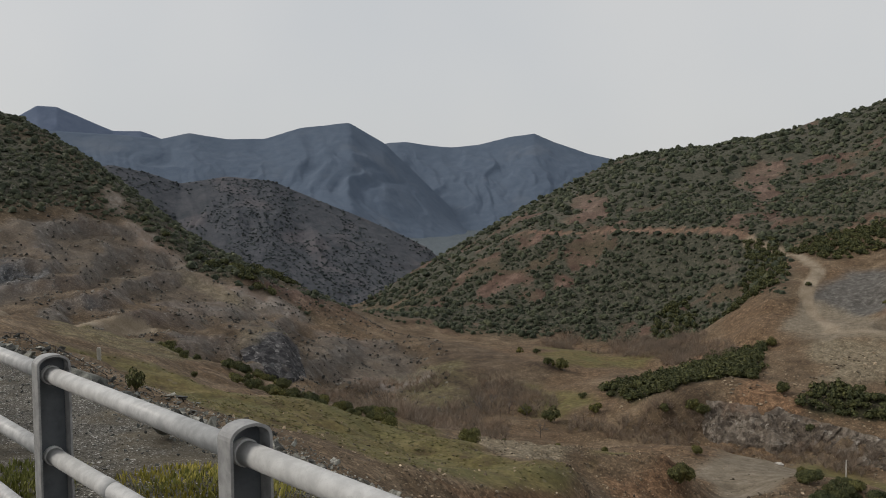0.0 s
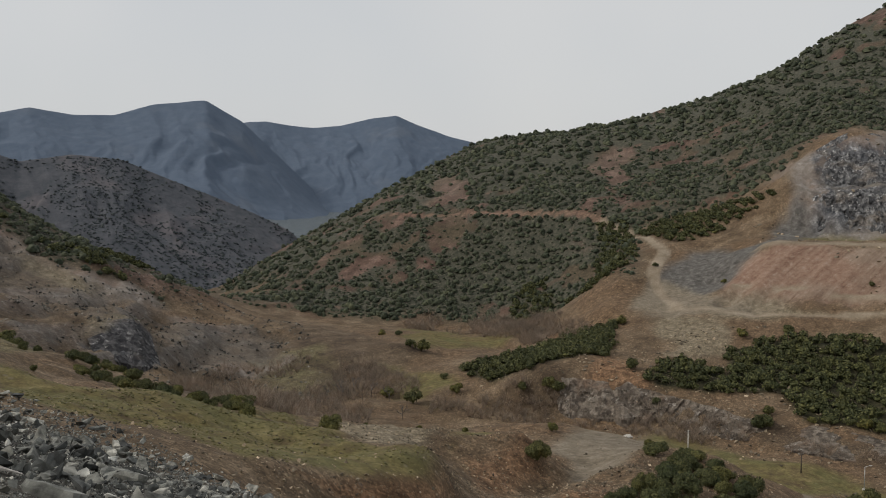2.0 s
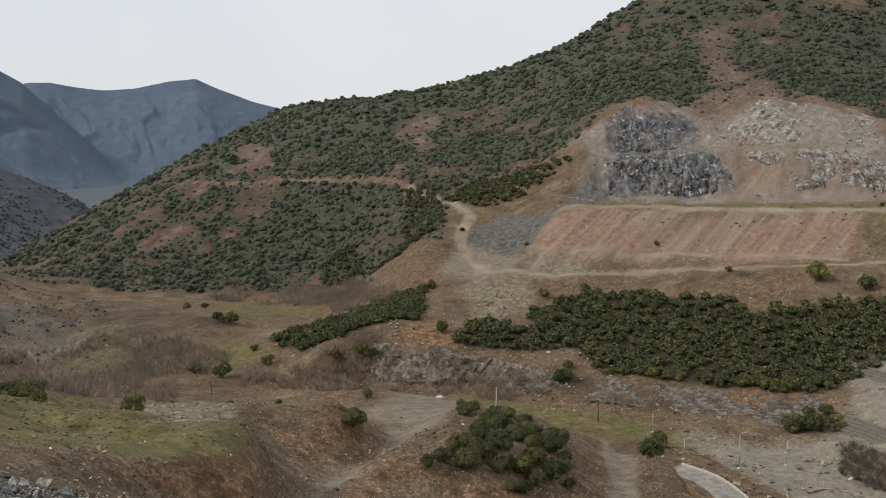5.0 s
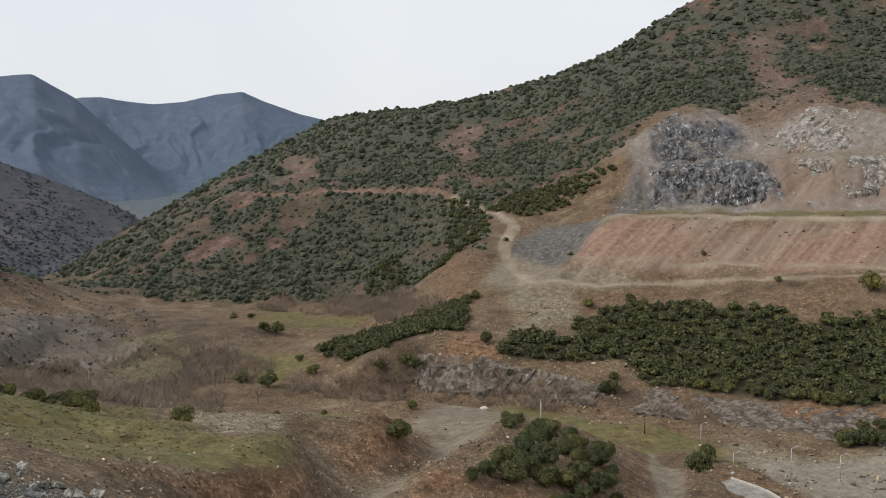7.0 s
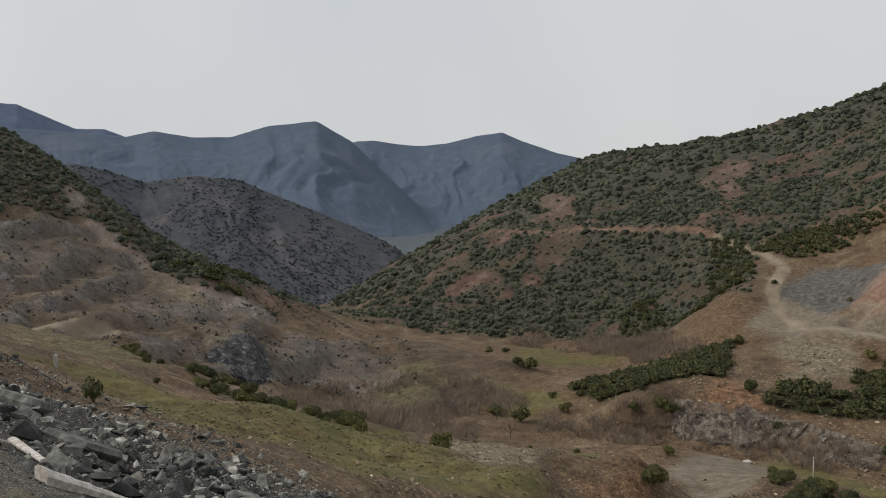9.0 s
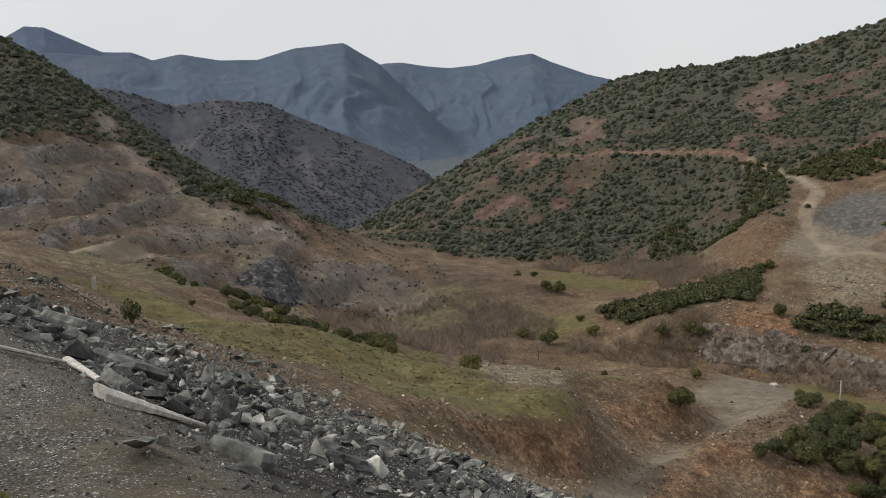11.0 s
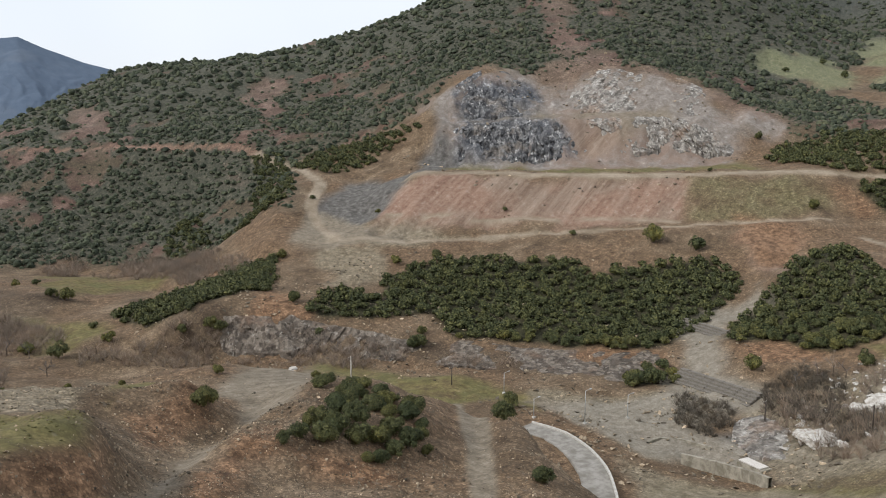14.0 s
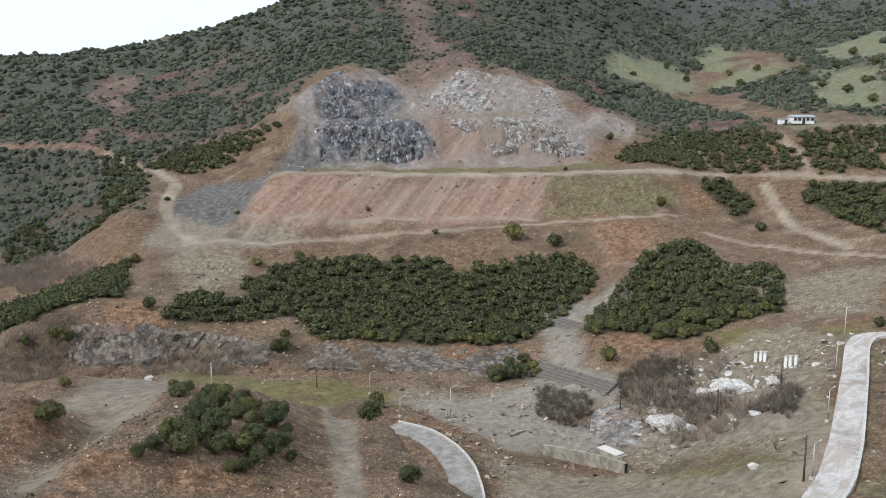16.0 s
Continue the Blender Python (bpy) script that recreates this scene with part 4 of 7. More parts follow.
shrub_at(-15.0, 71.9, 0.6)
shrub_at(113.8, 153.7, 3.8)
shrub_at(112.5, 154.0, 3.3)
shrub_at(79.8, 186.8, 3.5)
shrub_at(77.9, 188.3, 3.3)
shrub_at(72.2, 190.9, 2.4)
shrub_at(98.4, 172.0, 2.4)
shrub_at(182.8, 200.3, 1.8)
shrub_at(115.9, 223.7, 3.0)
shrub_at(98.4, 185.2, 3.6)
shrub_at(187.0, 174.6, 2.0)
shrub_at(117.2, 157.0, 2.4)
shrub_at(154.8, 230.9, 1.9)
shrub_at(146.3, 258.7, 2.0)
shrub_at(242.6, 165.9, 1.6)
RIVER_CRAG_TOP = [(90.3, 182.6, -47.8), (95.3, 180.2, -46.7), (97.6, 175.5, -47.8)]
RIVER_CRAG_FOOT = [(86.3, 179.1, -52.8), (90.6, 174.6, -53.2), (95.9, 170.5, -52.7)]
STREAM_CRAG_TOP = [(132.3, 84.1, -54.2), (136.5, 80.5, -53.0), (133.6, 71.2, -52.5)]
STREAM_CRAG_FOOT = [(125.2, 80.0, -55.6), (123.5, 72.6, -55.0), (122.7, 65.2, -53.4)]


def rough_noise(x, y, size, octaves=4, seed=0):
    """Smooth uneven values between about -1 and 1, with features of the given size in metres."""
    total, amp, norm = np.zeros(np.shape(x)), 1.0, 0.0
    for o in range(octaves):
        ca, sa = math.cos(0.55 + 1.1 * o), math.sin(0.55 + 1.1 * o)
        px, py = (ca * x - sa * y) / size + 17.3 * o + seed * 7.7, (sa * x + ca * y) / size - 9.1 * o + seed * 3.3
        ix, iy = np.floor(px), np.floor(py)
        fx, fy = px - ix, py - iy
        fx, fy = fx * fx * (3 - 2 * fx), fy * fy * (3 - 2 * fy)

        def lattice(a, b):
            h = np.sin(a * 127.1 + b * 311.7 + seed * 13.7) * 43758.5453
            return (h - np.floor(h)) * 2 - 1
        total += amp * ((lattice(ix, iy) * (1 - fx) + lattice(ix + 1, iy) * fx) * (1 - fy) + (lattice(ix, iy + 1) * (1 - fx) + lattice(ix + 1, iy + 1) * fx) * fy)
        norm += amp
        amp, size = amp * 0.5, size * 0.5
    return total / norm * 1.6


def inside(x, y, outline):
    """Distance in metres to an outline in plan, positive inside."""
    px, py = np.array(outline, float).T
    best, odd = np.full(x.shape, 1e9), np.zeros(x.shape, bool)
    for i in range(len(px)):
        ax, ay, bx, by = px[i - 1], py[i - 1], px[i], py[i]
        t = np.clip(((x - ax) * (bx - ax) + (y - ay) * (by - ay)) / ((bx - ax) ** 2 + (by - ay) ** 2 + 1e-9), 0, 1)
        best = np.minimum(best, np.hypot(x - ax - t * (bx - ax), y - ay - t * (by - ay)))
        odd ^= ((ay > y) != (by > y)) & (x < (bx - ax) * (y - ay) / (by - ay + 1e-12) + ax)
    return np.where(odd, best, -best)


def from_line(x, y, line):
    best = np.full(x.shape, 1e9)
    for (ax, ay), (bx, by) in zip(line, line[1:]):
        t = np.clip(((x - ax) * (bx - ax) + (y - ay) * (by - ay)) / ((bx - ax) ** 2 + (by - ay) ** 2 + 1e-9), 0, 1)
        best = np.minimum(best, np.hypot(x - ax - t * (bx - ax), y - ay - t * (by - ay)))
    return best


def ragged_edge(x, y):
    return rough_noise(x, y, 14.0, 4, 5)


def cover(kind, x, y, ragged=None):
    """How far a kind of ground covers each place, 0 to 1, with ragged edges."""
    out = np.zeros(x.shape)
    reach = 0.012 * np.hypot(x, y) + 0.3
    if ragged is None:
        ragged = ragged_edge(x, y)
    for k, outline in ZONES:
        if k == kind:
            o = np.array(outline)
            near = (x > o[:, 0].min() - 12) & (x < o[:, 0].max() + 12) & (y > o[:, 1].min() - 12) & (y < o[:, 1].max() + 12)
            if near.any():
                d = inside(x[near], y[near], outline)
                out[near] = np.maximum(out[near], smooth(-reach[near], reach[near], d + ragged[near] * 1.6 * reach[near]))
    for k, width, line in TRACKS:
        if k == kind:
            o = np.array(line)
            near = (x > o[:, 0].min() - 12) & (x < o[:, 0].max() + 12) & (y > o[:, 1].min() - 12) & (y < o[:, 1].max() + 12)
            if near.any():
                d = from_line(x[near], y[near], line) + ragged[near] * 0.5
                out[near] = np.maximum(out[near], 1 - smooth(width * 0.35, width * 0.62, d))
    return out

# ---- ground sheet ----
def sheet_mesh(name, xs, ys, zs):
    """A grid of points (rows x columns) as one smooth mesh."""
    rows, cols = xs.shape
    idx = np.arange(rows * cols).reshape(rows, cols)
    quads = np.stack([idx[:-1, :-1], idx[:-1, 1:], idx[1:, 1:], idx[1:, :-1]], -1).reshape(-1, 4)
    return raw_mesh(name, np.stack([xs, ys, zs], -1).reshape(-1, 3), quads, True)


def raw_mesh(name, verts, faces, shade_smooth=False):
    """A mesh from arrays of points and of equal-sided faces."""
    me = bpy.data.meshes.new(name)
    k = faces.shape[1]
    me.vertices.add(len(verts))
    me.vertices.foreach_set("co", verts.astype(np.float32).ravel())
    me.loops.add(faces.size)
    me.loops.foreach_set("vertex_index", faces.astype(np.int32).ravel())
    me.polygons.add(len(faces))
    me.polygons.foreach_set("loop_start", np.arange(0, faces.size, k, dtype=np.int32))
    me.polygons.foreach_set("use_smooth", np.full(len(faces), shade_smooth))
    me.update(calc_edges=True)
    return me


COVERS = ("grass", "dark", "light", "red", "redtrack", "gravel", "track", "pale", "brown", "scree", "rust", "bench", "bed", "rills", "meadow", "scar", "olive")


def relief(x, y, covers, hill):
    """Small forms on top of the broad land: rock shelves, gullies, hummocks."""
    r = np.hypot(x, y)
    fade = smooth(30, 60, r)
    rock = np.maximum(np.maximum(covers["dark"], covers["light"]), 0.7 * covers["bench"])
    z = (0.5 * rough_noise(x, y, 7, 5, 1) + 0.9 * (0.4 - np.abs(rough_noise(x, y, 19, 4, 11)))) * fade * (1 - 0.9 * np.maximum(covers["gravel"], covers["track"]))
    z += rock * (1.8 * (1 - np.abs(rough_noise(x, y, 9, 4, 2))) - 1.0) * fade
    z += hill * (3.6 * (0.45 - np.abs(rough_noise(x, y, 70, 4, 3))) + 0.9 * rough_noise(x, y, 15, 3, 4))
    z += 0.2 * rough_noise(x, y, 2.4, 3, 17) * fade * (1 - smooth(110, 150, r)) * (1 - 0.8 * np.maximum(covers["gravel"], covers["track"]))
    # rills that run straight down the tipped slope under the quarry floor
    along = (x - 172) * 0.66 - (y - 233) * 0.75 - 0.6 * (0.75 * x + 0.66 * y)
    z -= covers["red"] * 0.9 * np.abs(rough_noise(along + 3 * rough_noise(x, y, 12, 2, 7), (x + y) * 0.12, 6, 3, 6)) * smooth(-0.5, 0.6, rough_noise(x, y, 26, 2, 8)) * (r > 120)
    z -= covers["rills"] * (0.3 + 2.0 * np.abs(rough_noise(along * 1.2, (x + y) * 0.08, 5, 3, 16)))
    return z


def scrub_drift(x, y):
    """Where the hillside scrub grows thick: near 1 in the drifts, near 0 on the bare ribs and scars."""
    d = 0.75 * rough_noise(x, y, 30, 4, 9) + 0.6 * rough_noise(x, y, 9, 2, 10) + 0.24 + 0.45 * smooth(-35, 55, land(x, y)) + 0.12 * smooth(20, -60, x)
    return smooth(-0.55, 0.35, d) * (1 - 0.9 * np.maximum(cover("scar", x, y), cover("redtrack", x, y)))


def hilliness(x, y):
    """1 on the natural hillsides, 0 in the worked valley."""
    out = np.zeros(x.shape)
    for kind, outline in STANDS:
        if kind == "scrub":
            o = np.array(outline)
            near = (x > o[:, 0].min() - 12) & (x < o[:, 0].max() + 12) & (y > o[:, 1].min() - 12) & (y < o[:, 1].max() + 12)
            if near.any():
                out[near] = np.maximum(out[near], smooth(-10, 14, inside(x[near], y[near], outline)))
    r = np.hypot(x, y)
    return np.maximum(out, smooth(520, 620, r))


def broken_land(x, y, covers):
    """The broad land with its rock faces broken into buttresses and clefts."""
    rock = np.maximum(np.maximum(covers["dark"], covers["light"]), 0.9 * covers["bench"]) * smooth(60, 120, np.hypot(x, y))
    shift = rock * (2.2 * rough_noise(x, y, 9, 4, 31) + 1.6 * np.abs(rough_noise(x, y, 3.5, 3, 32)))
    r = np.maximum(np.hypot(x, y), 1)
    return land(x + shift * x / r, y + shift * y / r)


def benched(x, y, z, mask):
    """The slope of the old quarry cut into benches: level treads and steep rock risers; also where the risers are."""
    rise = 7.5
    w = z / rise + 0.75 * rough_noise(x, y, 55, 3, 51) + 0.16 * rough_noise(x, y, 6, 3, 52)
    f = w - np.floor(w)
    riser = smooth(0.5, 0.8, f) * (1 - smooth(0.93, 1.0, f))
    return z + mask * rise * 0.6 * (smooth(0.5, 1.0, f) - f), mask * riser


def ground_height(x, y):
    x, y = np.asarray(x, float), np.asarray(y, float)
    edge = ragged_edge(x, y)
    covers = {k: cover(k, x, y, edge) for k in COVERS}
    z, _ = benched(x, y, broken_land(x, y, covers), covers["bench"])
    return z + relief(x, y, covers, hilliness(x, y))


bearings = np.radians(np.concatenate([np.arange(-180, -28, 4.0), np.arange(-27, 80, 0.21), np.arange(82, 180, 4.0), [180]]))
ranges_m = np.concatenate([[0.05], np.exp(np.arange(math.log(0.8), math.log(30), 0.03)), np.exp(np.arange(math.log(30), math.log(700), 0.0075)),
                           np.exp(np.arange(math.log(700), math.log(4600), 0.04))])
GA, GR = np.meshgrid(bearings, ranges_m)
GX, GY = GR * np.sin(GA), GR * np.cos(GA)
ground_edge = ragged_edge(GX, GY)
ground_covers = {k: cover(k, GX, GY, ground_edge) for k in COVERS}
ground_covers["hill"] = hilliness(GX, GY)
ground_covers["drift"] = np.maximum(scrub_drift(GX, GY), smooth(580, 680, GR))
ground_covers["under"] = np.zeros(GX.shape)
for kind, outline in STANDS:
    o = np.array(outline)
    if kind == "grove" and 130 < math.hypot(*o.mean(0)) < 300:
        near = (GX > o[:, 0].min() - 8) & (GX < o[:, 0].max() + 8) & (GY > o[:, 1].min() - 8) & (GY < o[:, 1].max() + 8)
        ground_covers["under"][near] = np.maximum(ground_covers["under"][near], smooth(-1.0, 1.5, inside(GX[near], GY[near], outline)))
GZ, risers = benched(GX, GY, broken_land(GX, GY, ground_covers), ground_covers["bench"])
GZ = GZ + relief(GX, GY, ground_covers, ground_covers["hill"])
ground_covers["light"] = np.maximum(ground_covers["light"] * (1 - 0.72 * ground_covers["bench"]), 0.5 * risers)
ground_covers["dark"] = np.maximum(ground_covers["dark"], 0.3 * risers)
ground_covers["scree"] = np.maximum(ground_covers["scree"], 0.3 * ground_covers["bench"] * smooth(-0.25, 0.35, rough_noise(GX, GY, 34, 4, 53)))
# mask of the painted haze, growing with range
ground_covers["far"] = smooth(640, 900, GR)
crest_n = 0.815 * GX + 0.58 * GY
ground_covers["crest"] = (1 - smooth(22, 40, GR - 0.25 * GX + 0 * GA)) * smooth(-12, -9, crest_n)
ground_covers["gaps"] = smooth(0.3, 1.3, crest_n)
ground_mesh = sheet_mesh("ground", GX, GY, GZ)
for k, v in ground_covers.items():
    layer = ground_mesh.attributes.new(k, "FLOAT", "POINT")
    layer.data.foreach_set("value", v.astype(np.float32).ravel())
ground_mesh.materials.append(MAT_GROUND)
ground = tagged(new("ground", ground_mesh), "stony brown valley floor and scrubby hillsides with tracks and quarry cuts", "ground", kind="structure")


# ---- mountains beyond the gorge ----
MOUNTAINS = {
    "far": [(-1229, 2289, 69), (-1012, 2393, 190), (-911, 2433, 251), (-851, 2455, 291), (-804, 2470, 289), (-666, 2511, 227), (-593, 2529, 228), (-541, 2541, 207), (-364, 2572, 119)],
    "main": [(-984, 1446, 46), (-860, 1522, 103), (-714, 1596, 137), (-543, 1661, 150), (-449, 1689, 146), (-364, 1709, 139), (-313, 1719, 151), (-244, 1730, 140), (-168, 1739, 141), (-100, 1745, 163), (-44, 1747, 169), (0, 1747, 174), (24, 1747, 159), (70, 1746, 132), (161, 1740, 43), (275, 1725, -74)],
    "right": [(-26, 2047, 127), (96, 2045, 156), (136, 2043, 157), (190, 2038, 148), (244, 2033, 143), (311, 2023, 149), (378, 2012, 166), (437, 2000, 173), (482, 1989, 152), (559, 1969, 123), (634, 1946, 103), (812, 1879, 67), (1073, 1743, -1)],
    "mid": [(-277, 575, 17), (-200, 606, 29), (-166, 616, 32), (-144, 621, 27), (-122, 626, 19), (-91, 631, 24), (-59, 635, 21), (-34, 636, 10), (7, 637, -7), (32, 636, -18), (57, 635, -31), (74, 633, -48)],
}


def mountain(name, crest, front, back, foot, material, label):
    """A ridge: its crest line, falling away on both sides to the foot, with spurs and gullies."""
    crest = np.array(crest, float)
    s = np.concatenate([[0], np.cumsum(np.hypot(*np.diff(crest[:, :2], axis=0).T))])
    us = np.linspace(0, s[-1], 380)
    cx, cy, cz = (np.interp(us, s, crest[:, i]) for i in range(3))
    for _ in range(2):
        for c in (cx, cy, cz):
            c[1:-1] = (c[:-2] + 2 * c[1:-1] + c[2:]) / 4
    dist = np.hypot(cx, cy)
    vs = np.concatenate([np.linspace(-1, 0, 9)[:-1], np.linspace(0, 1, 96)])[:, None]
    tall = np.maximum(cz - foot, 4)[None, :]
    mean_tall = tall.mean()
    reach = (0.35 * tall + 0.65 * mean_tall) / np.where(vs >= 0, front, back) * vs
    xs = cx - cx / dist * reach
    ys = cy - cy / dist * reach
    size = 0.9 * mean_tall
    # spurs and gullies run down the flanks, forking as they go
    side = us[None, :] + 0.55 * size * rough_noise(xs, ys, size * 1.1, 3, len(name) + 3)
    spurs = 0.45 - np.abs(rough_noise(side, 0.45 * reach, size * 0.75, 3, len(name))) + 0.35 * (0.4 - np.abs(rough_noise(side, 0.3 * reach, size * 0.24, 3, len(name) + 5)))
    w = np.minimum(1, np.abs(vs) * 3.0) * (1 - 0.55 * np.abs(vs))
    zs = cz - tall * np.abs(vs) ** 0.92 + w * tall * 0.095 * spurs + 0.008 * tall * rough_noise(xs, ys, size * 0.14, 4, 8) * np.minimum(1, 0.25 + 4 * np.abs(vs))
    ob = tagged(new(name, sheet_mesh(name, xs, ys, zs)), label, "mountain", kind="structure")
    ob.data.materials.append(material)
    return xs, ys, zs


mountain("mountain_far", MOUNTAINS["far"], 0.5, 0.5, -60, MAT_FAR, "distant wooded peak, haze blue in its colour, behind the nearer range")
mountain("mountain_main", MOUNTAINS["main"], 0.42, 0.5, -60, MAT_RANGE, "long forested mountain range with haze blue in its colour")
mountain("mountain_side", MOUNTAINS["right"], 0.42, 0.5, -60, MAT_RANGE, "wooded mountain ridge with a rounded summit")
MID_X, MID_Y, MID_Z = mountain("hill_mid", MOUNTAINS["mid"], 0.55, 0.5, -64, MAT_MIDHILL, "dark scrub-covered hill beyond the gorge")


# ---- rock faces: quarry walls and river bank ----
def rock_face(name, foot, top, cols, rows, rough, material, label, out=0.6):
    """A broken rock wall between a foot line and a top line (x, y, z), of uneven blocks."""
    def along(line, n):
        line = np.array(line, float)
        s = np.concatenate([[0], np.cumsum(np.linalg.norm(np.diff(line, axis=0), axis=1))])
        u = np.linspace(0, s[-1], n)
        return np.stack([np.interp(u, s, line[:, i]) for i in range(3)], -1), u
    (a, u), (b, _) = along(foot, cols), along(top, cols)
    d = np.gradient(a[:, :2], axis=0)
    d /= np.linalg.norm(d, axis=1)[:, None]
    n = np.stack([d[:, 1], -d[:, 0]], -1)
    n *= np.where((n * a[:, :2]).sum(1) > 0, -1, 1)[:, None]
    v = np.linspace(0, 1, rows)[:, None]
    x, y, z = (a[None, :, i] * (1 - v) + b[None, :, i] * v for i in range(3))
    uu = np.broadcast_to(u[None, :], x.shape)
    block = np.zeros(x.shape)
    for size, w in ((5.0, 0.5), (2.3, 0.32), (1.1, 0.18)):
        jag = uu + 0.35 * size * rough_noise(uu, z, size, 2, 41)
        h = np.sin(np.floor(jag / size) * 12.9898 + np.floor((z + 0.5 * jag) / (size * 1.3)) * 78.233 + len(name)) * 43758.5453
        block += w * ((h - np.floor(h)) * 2 - 1)
    push = out + rough * (0.75 * block + 0.8 * rough_noise(uu, z * 0.5, 8, 4, 42) + 0.35 * rough_noise(uu, z, 1.5, 2, 43))
    ends = np.minimum(1, np.minimum(uu, u[-1] - uu) / 6)
    push = push * ends * np.minimum(1, (1 - v) * 6 + 0.15) - (1 - ends) * 1.2
    x, y = x + n[None, :, 0] * push, y + n[None, :, 1] * push
    z = z + 0.35 * rough * rough_noise(uu, v * 9 + 0 * uu, 3, 3, 44) * np.minimum(1, v * 4) * ends
    z[0] -= 5.0
    me = sheet_mesh(name, x, y, z)
    me.polygons.foreach_set("use_smooth", np.zeros(len(me.polygons), bool))
    me.materials.append(material)
    return tagged(new(name, me), label, "rock face", kind="structure")


def cut(line, a, b):
    """A stretch of a line, from share a to share b of its points."""
    line = np.array(line, float)
    t = np.linspace(a * (len(line) - 1), b * (len(line) - 1), 12)
    return np.stack([np.interp(t, np.arange(len(line)), line[:, i]) for i in range(3)], -1)


FOOT, LEDGE_F, LEDGE_B, RIM = (RIDGES[k] for k in ("quarry_foot", "quarry_ledge_front", "quarry_ledge_back", "quarry_rim"))
rock_face("rock_face_1", cut(FOOT, 0, 0.5), cut(LEDGE_F, 0, 0.53), 170, 34, 1.7, MAT_DARKCLIFF, "dark blue-grey quarry face streaked with white", 2.0)
rock_face("rock_face_2", cut(FOOT, 0.54, 0.97), cut(LEDGE_F, 0.56, 1.0), 170, 34, 1.7, MAT_LIGHTCLIFF, "pale grey broken quarry face with brown stains", 1.8)
rock_face("rock_face_3", cut(LEDGE_B, 0, 0.4), cut(RIM, 0.1, 0.4), 120, 30, 1.3, MAT_DARKCLIFF, "upper dark quarry face under the rim", 1.8)
rock_face("rock_face_4", cut(LEDGE_B, 0.5, 1.0), cut(RIM, 0.52, 0.85), 150, 30, 1.3, MAT_LIGHTCLIFF, "upper pale quarry face under the rim", 1.6)
rock_face("rock_face_5", RIDGES["dark_wall_foot"], cut(RIDGES["dark_wall_top"], 0, 1), 70, 26, 0.7, MAT_PITCLIFF, "dark slanting rock wall of the old pit", 1.8)
rock_face("rock_face_6", cut(RIDGES["bank_foot"], 0.1, 0.5), cut(RIDGES["bank_top"], 0.1, 1.0), 220, 22, 1.1, MAT_BROWNCLIFF, "brown broken rock of the river bank")
rock_face("rock_face_7", cut(RIDGES["bank_foot"], 0.5, 1.0), cut(RIDGES["grove_front"], 0.42, 1.0), 200, 14, 0.8, MAT_BROWNCLIFF, "low stony river bank below the grove")
rock_face("rock_face_8", RIVER_CRAG_FOOT, RIVER_CRAG_TOP, 70, 26, 1.2, MAT_BROWNCLIFF, "pale grey crag on the river bank", 1.8)
rock_face("rock_face_9", STREAM_CRAG_FOOT, STREAM_CRAG_TOP, 80, 24, 1.0, MAT_LIGHTCLIFF, "dark and white rock outcrop beside the stream", 0.9)
# ---- plants ----
rng = np.random.default_rng(7)


def part(name, mesh, material, parent, label=""):
    """One mesh object under a thing or under a part of it."""
    if isinstance(mesh, bmesh.types.BMesh):
        me = bpy.data.meshes.new(name)
        mesh.to_mesh(me)
        mesh.free()
        mesh = me
    if not mesh.materials:
        mesh.materials.append(material)
    ob = new(name, mesh)
    ob.parent = parent
    if label:
        ob["label"] = label
    return ob


def crown_arrays(seed, leaves, leaf, cores=4):
    """A rounded uneven crown of radius about 1: lobes on a dome, set with small leaves, as points and triangles."""
    g = np.random.default_rng(seed)
    lobes = [(np.array((0.0, 0.0, 0.5)), 0.52)]
    for _ in range(12):
        d = g.normal(size=3)
        d /= np.linalg.norm(d)
        d[2] = abs(d[2]) * 0.9 - 0.25
        lobes.append((d * (0.56, 0.56, 0.5) * g.uniform(0.75, 1.4) + (0, 0, 0.55), g.uniform(0.2, 0.42)))
    verts, faces = [], []
    for c, s in lobes[:cores]:
        base = len(verts)
        turn = g.uniform(0, 6)
        verts += [(c[0] + math.cos(a) * s * 0.92, c[1] + math.sin(a) * s * 0.92, max(0.02, c[2] + s * 0.1)) for a in np.arange(6) * 1.0472 + turn]
        verts += [(c[0], c[1], c[2] + s * 0.85), (c[0], c[1], max(0.0, c[2] - s * 0.9))]
        for i in range(6):
            faces += [(base + i, base + (i + 1) % 6, base + 6), (base + (i + 1) % 6, base + i, base + 7)]
    mids, rads = np.array([c for c, _ in lobes]), np.array([(0.78 * s) ** 2 for _, s in lobes])
    weight = np.array([s * s for _, s in lobes])
    weight /= weight.sum()
    done = 0
    while done < leaves:
        k = g.choice(len(lobes), p=weight)
        c, s = lobes[k]
        d = g.normal(size=3)
        d /= np.linalg.norm(d)
        if d[2] < -0.5:
            d[2] = -d[2]
        p = c + d * s * g.uniform(0.82, 1.1)
        if p[2] < 0.03 or (np.square(mids - p).sum(1) < np.where(np.arange(len(lobes)) == k, 0, rads)).any():
            continue
        n = d + g.normal(0, 0.45, 3)
        n /= np.linalg.norm(n)
        t = np.cross(n, g.normal(size=3))
        t /= np.linalg.norm(t)
        b = np.cross(n, t)
        w = leaf * g.uniform(0.6, 1.4)
        base = len(verts)
        verts += [tuple(p + t * w), tuple(p - t * w * 0.6 + b * w * 0.9), tuple(p - t * w * 0.6 - b * w * 0.9 + n * w * 0.2)]
        faces.append((base, base + 1, base + 2))
        done += 1
    return np.array(verts), np.array(faces)


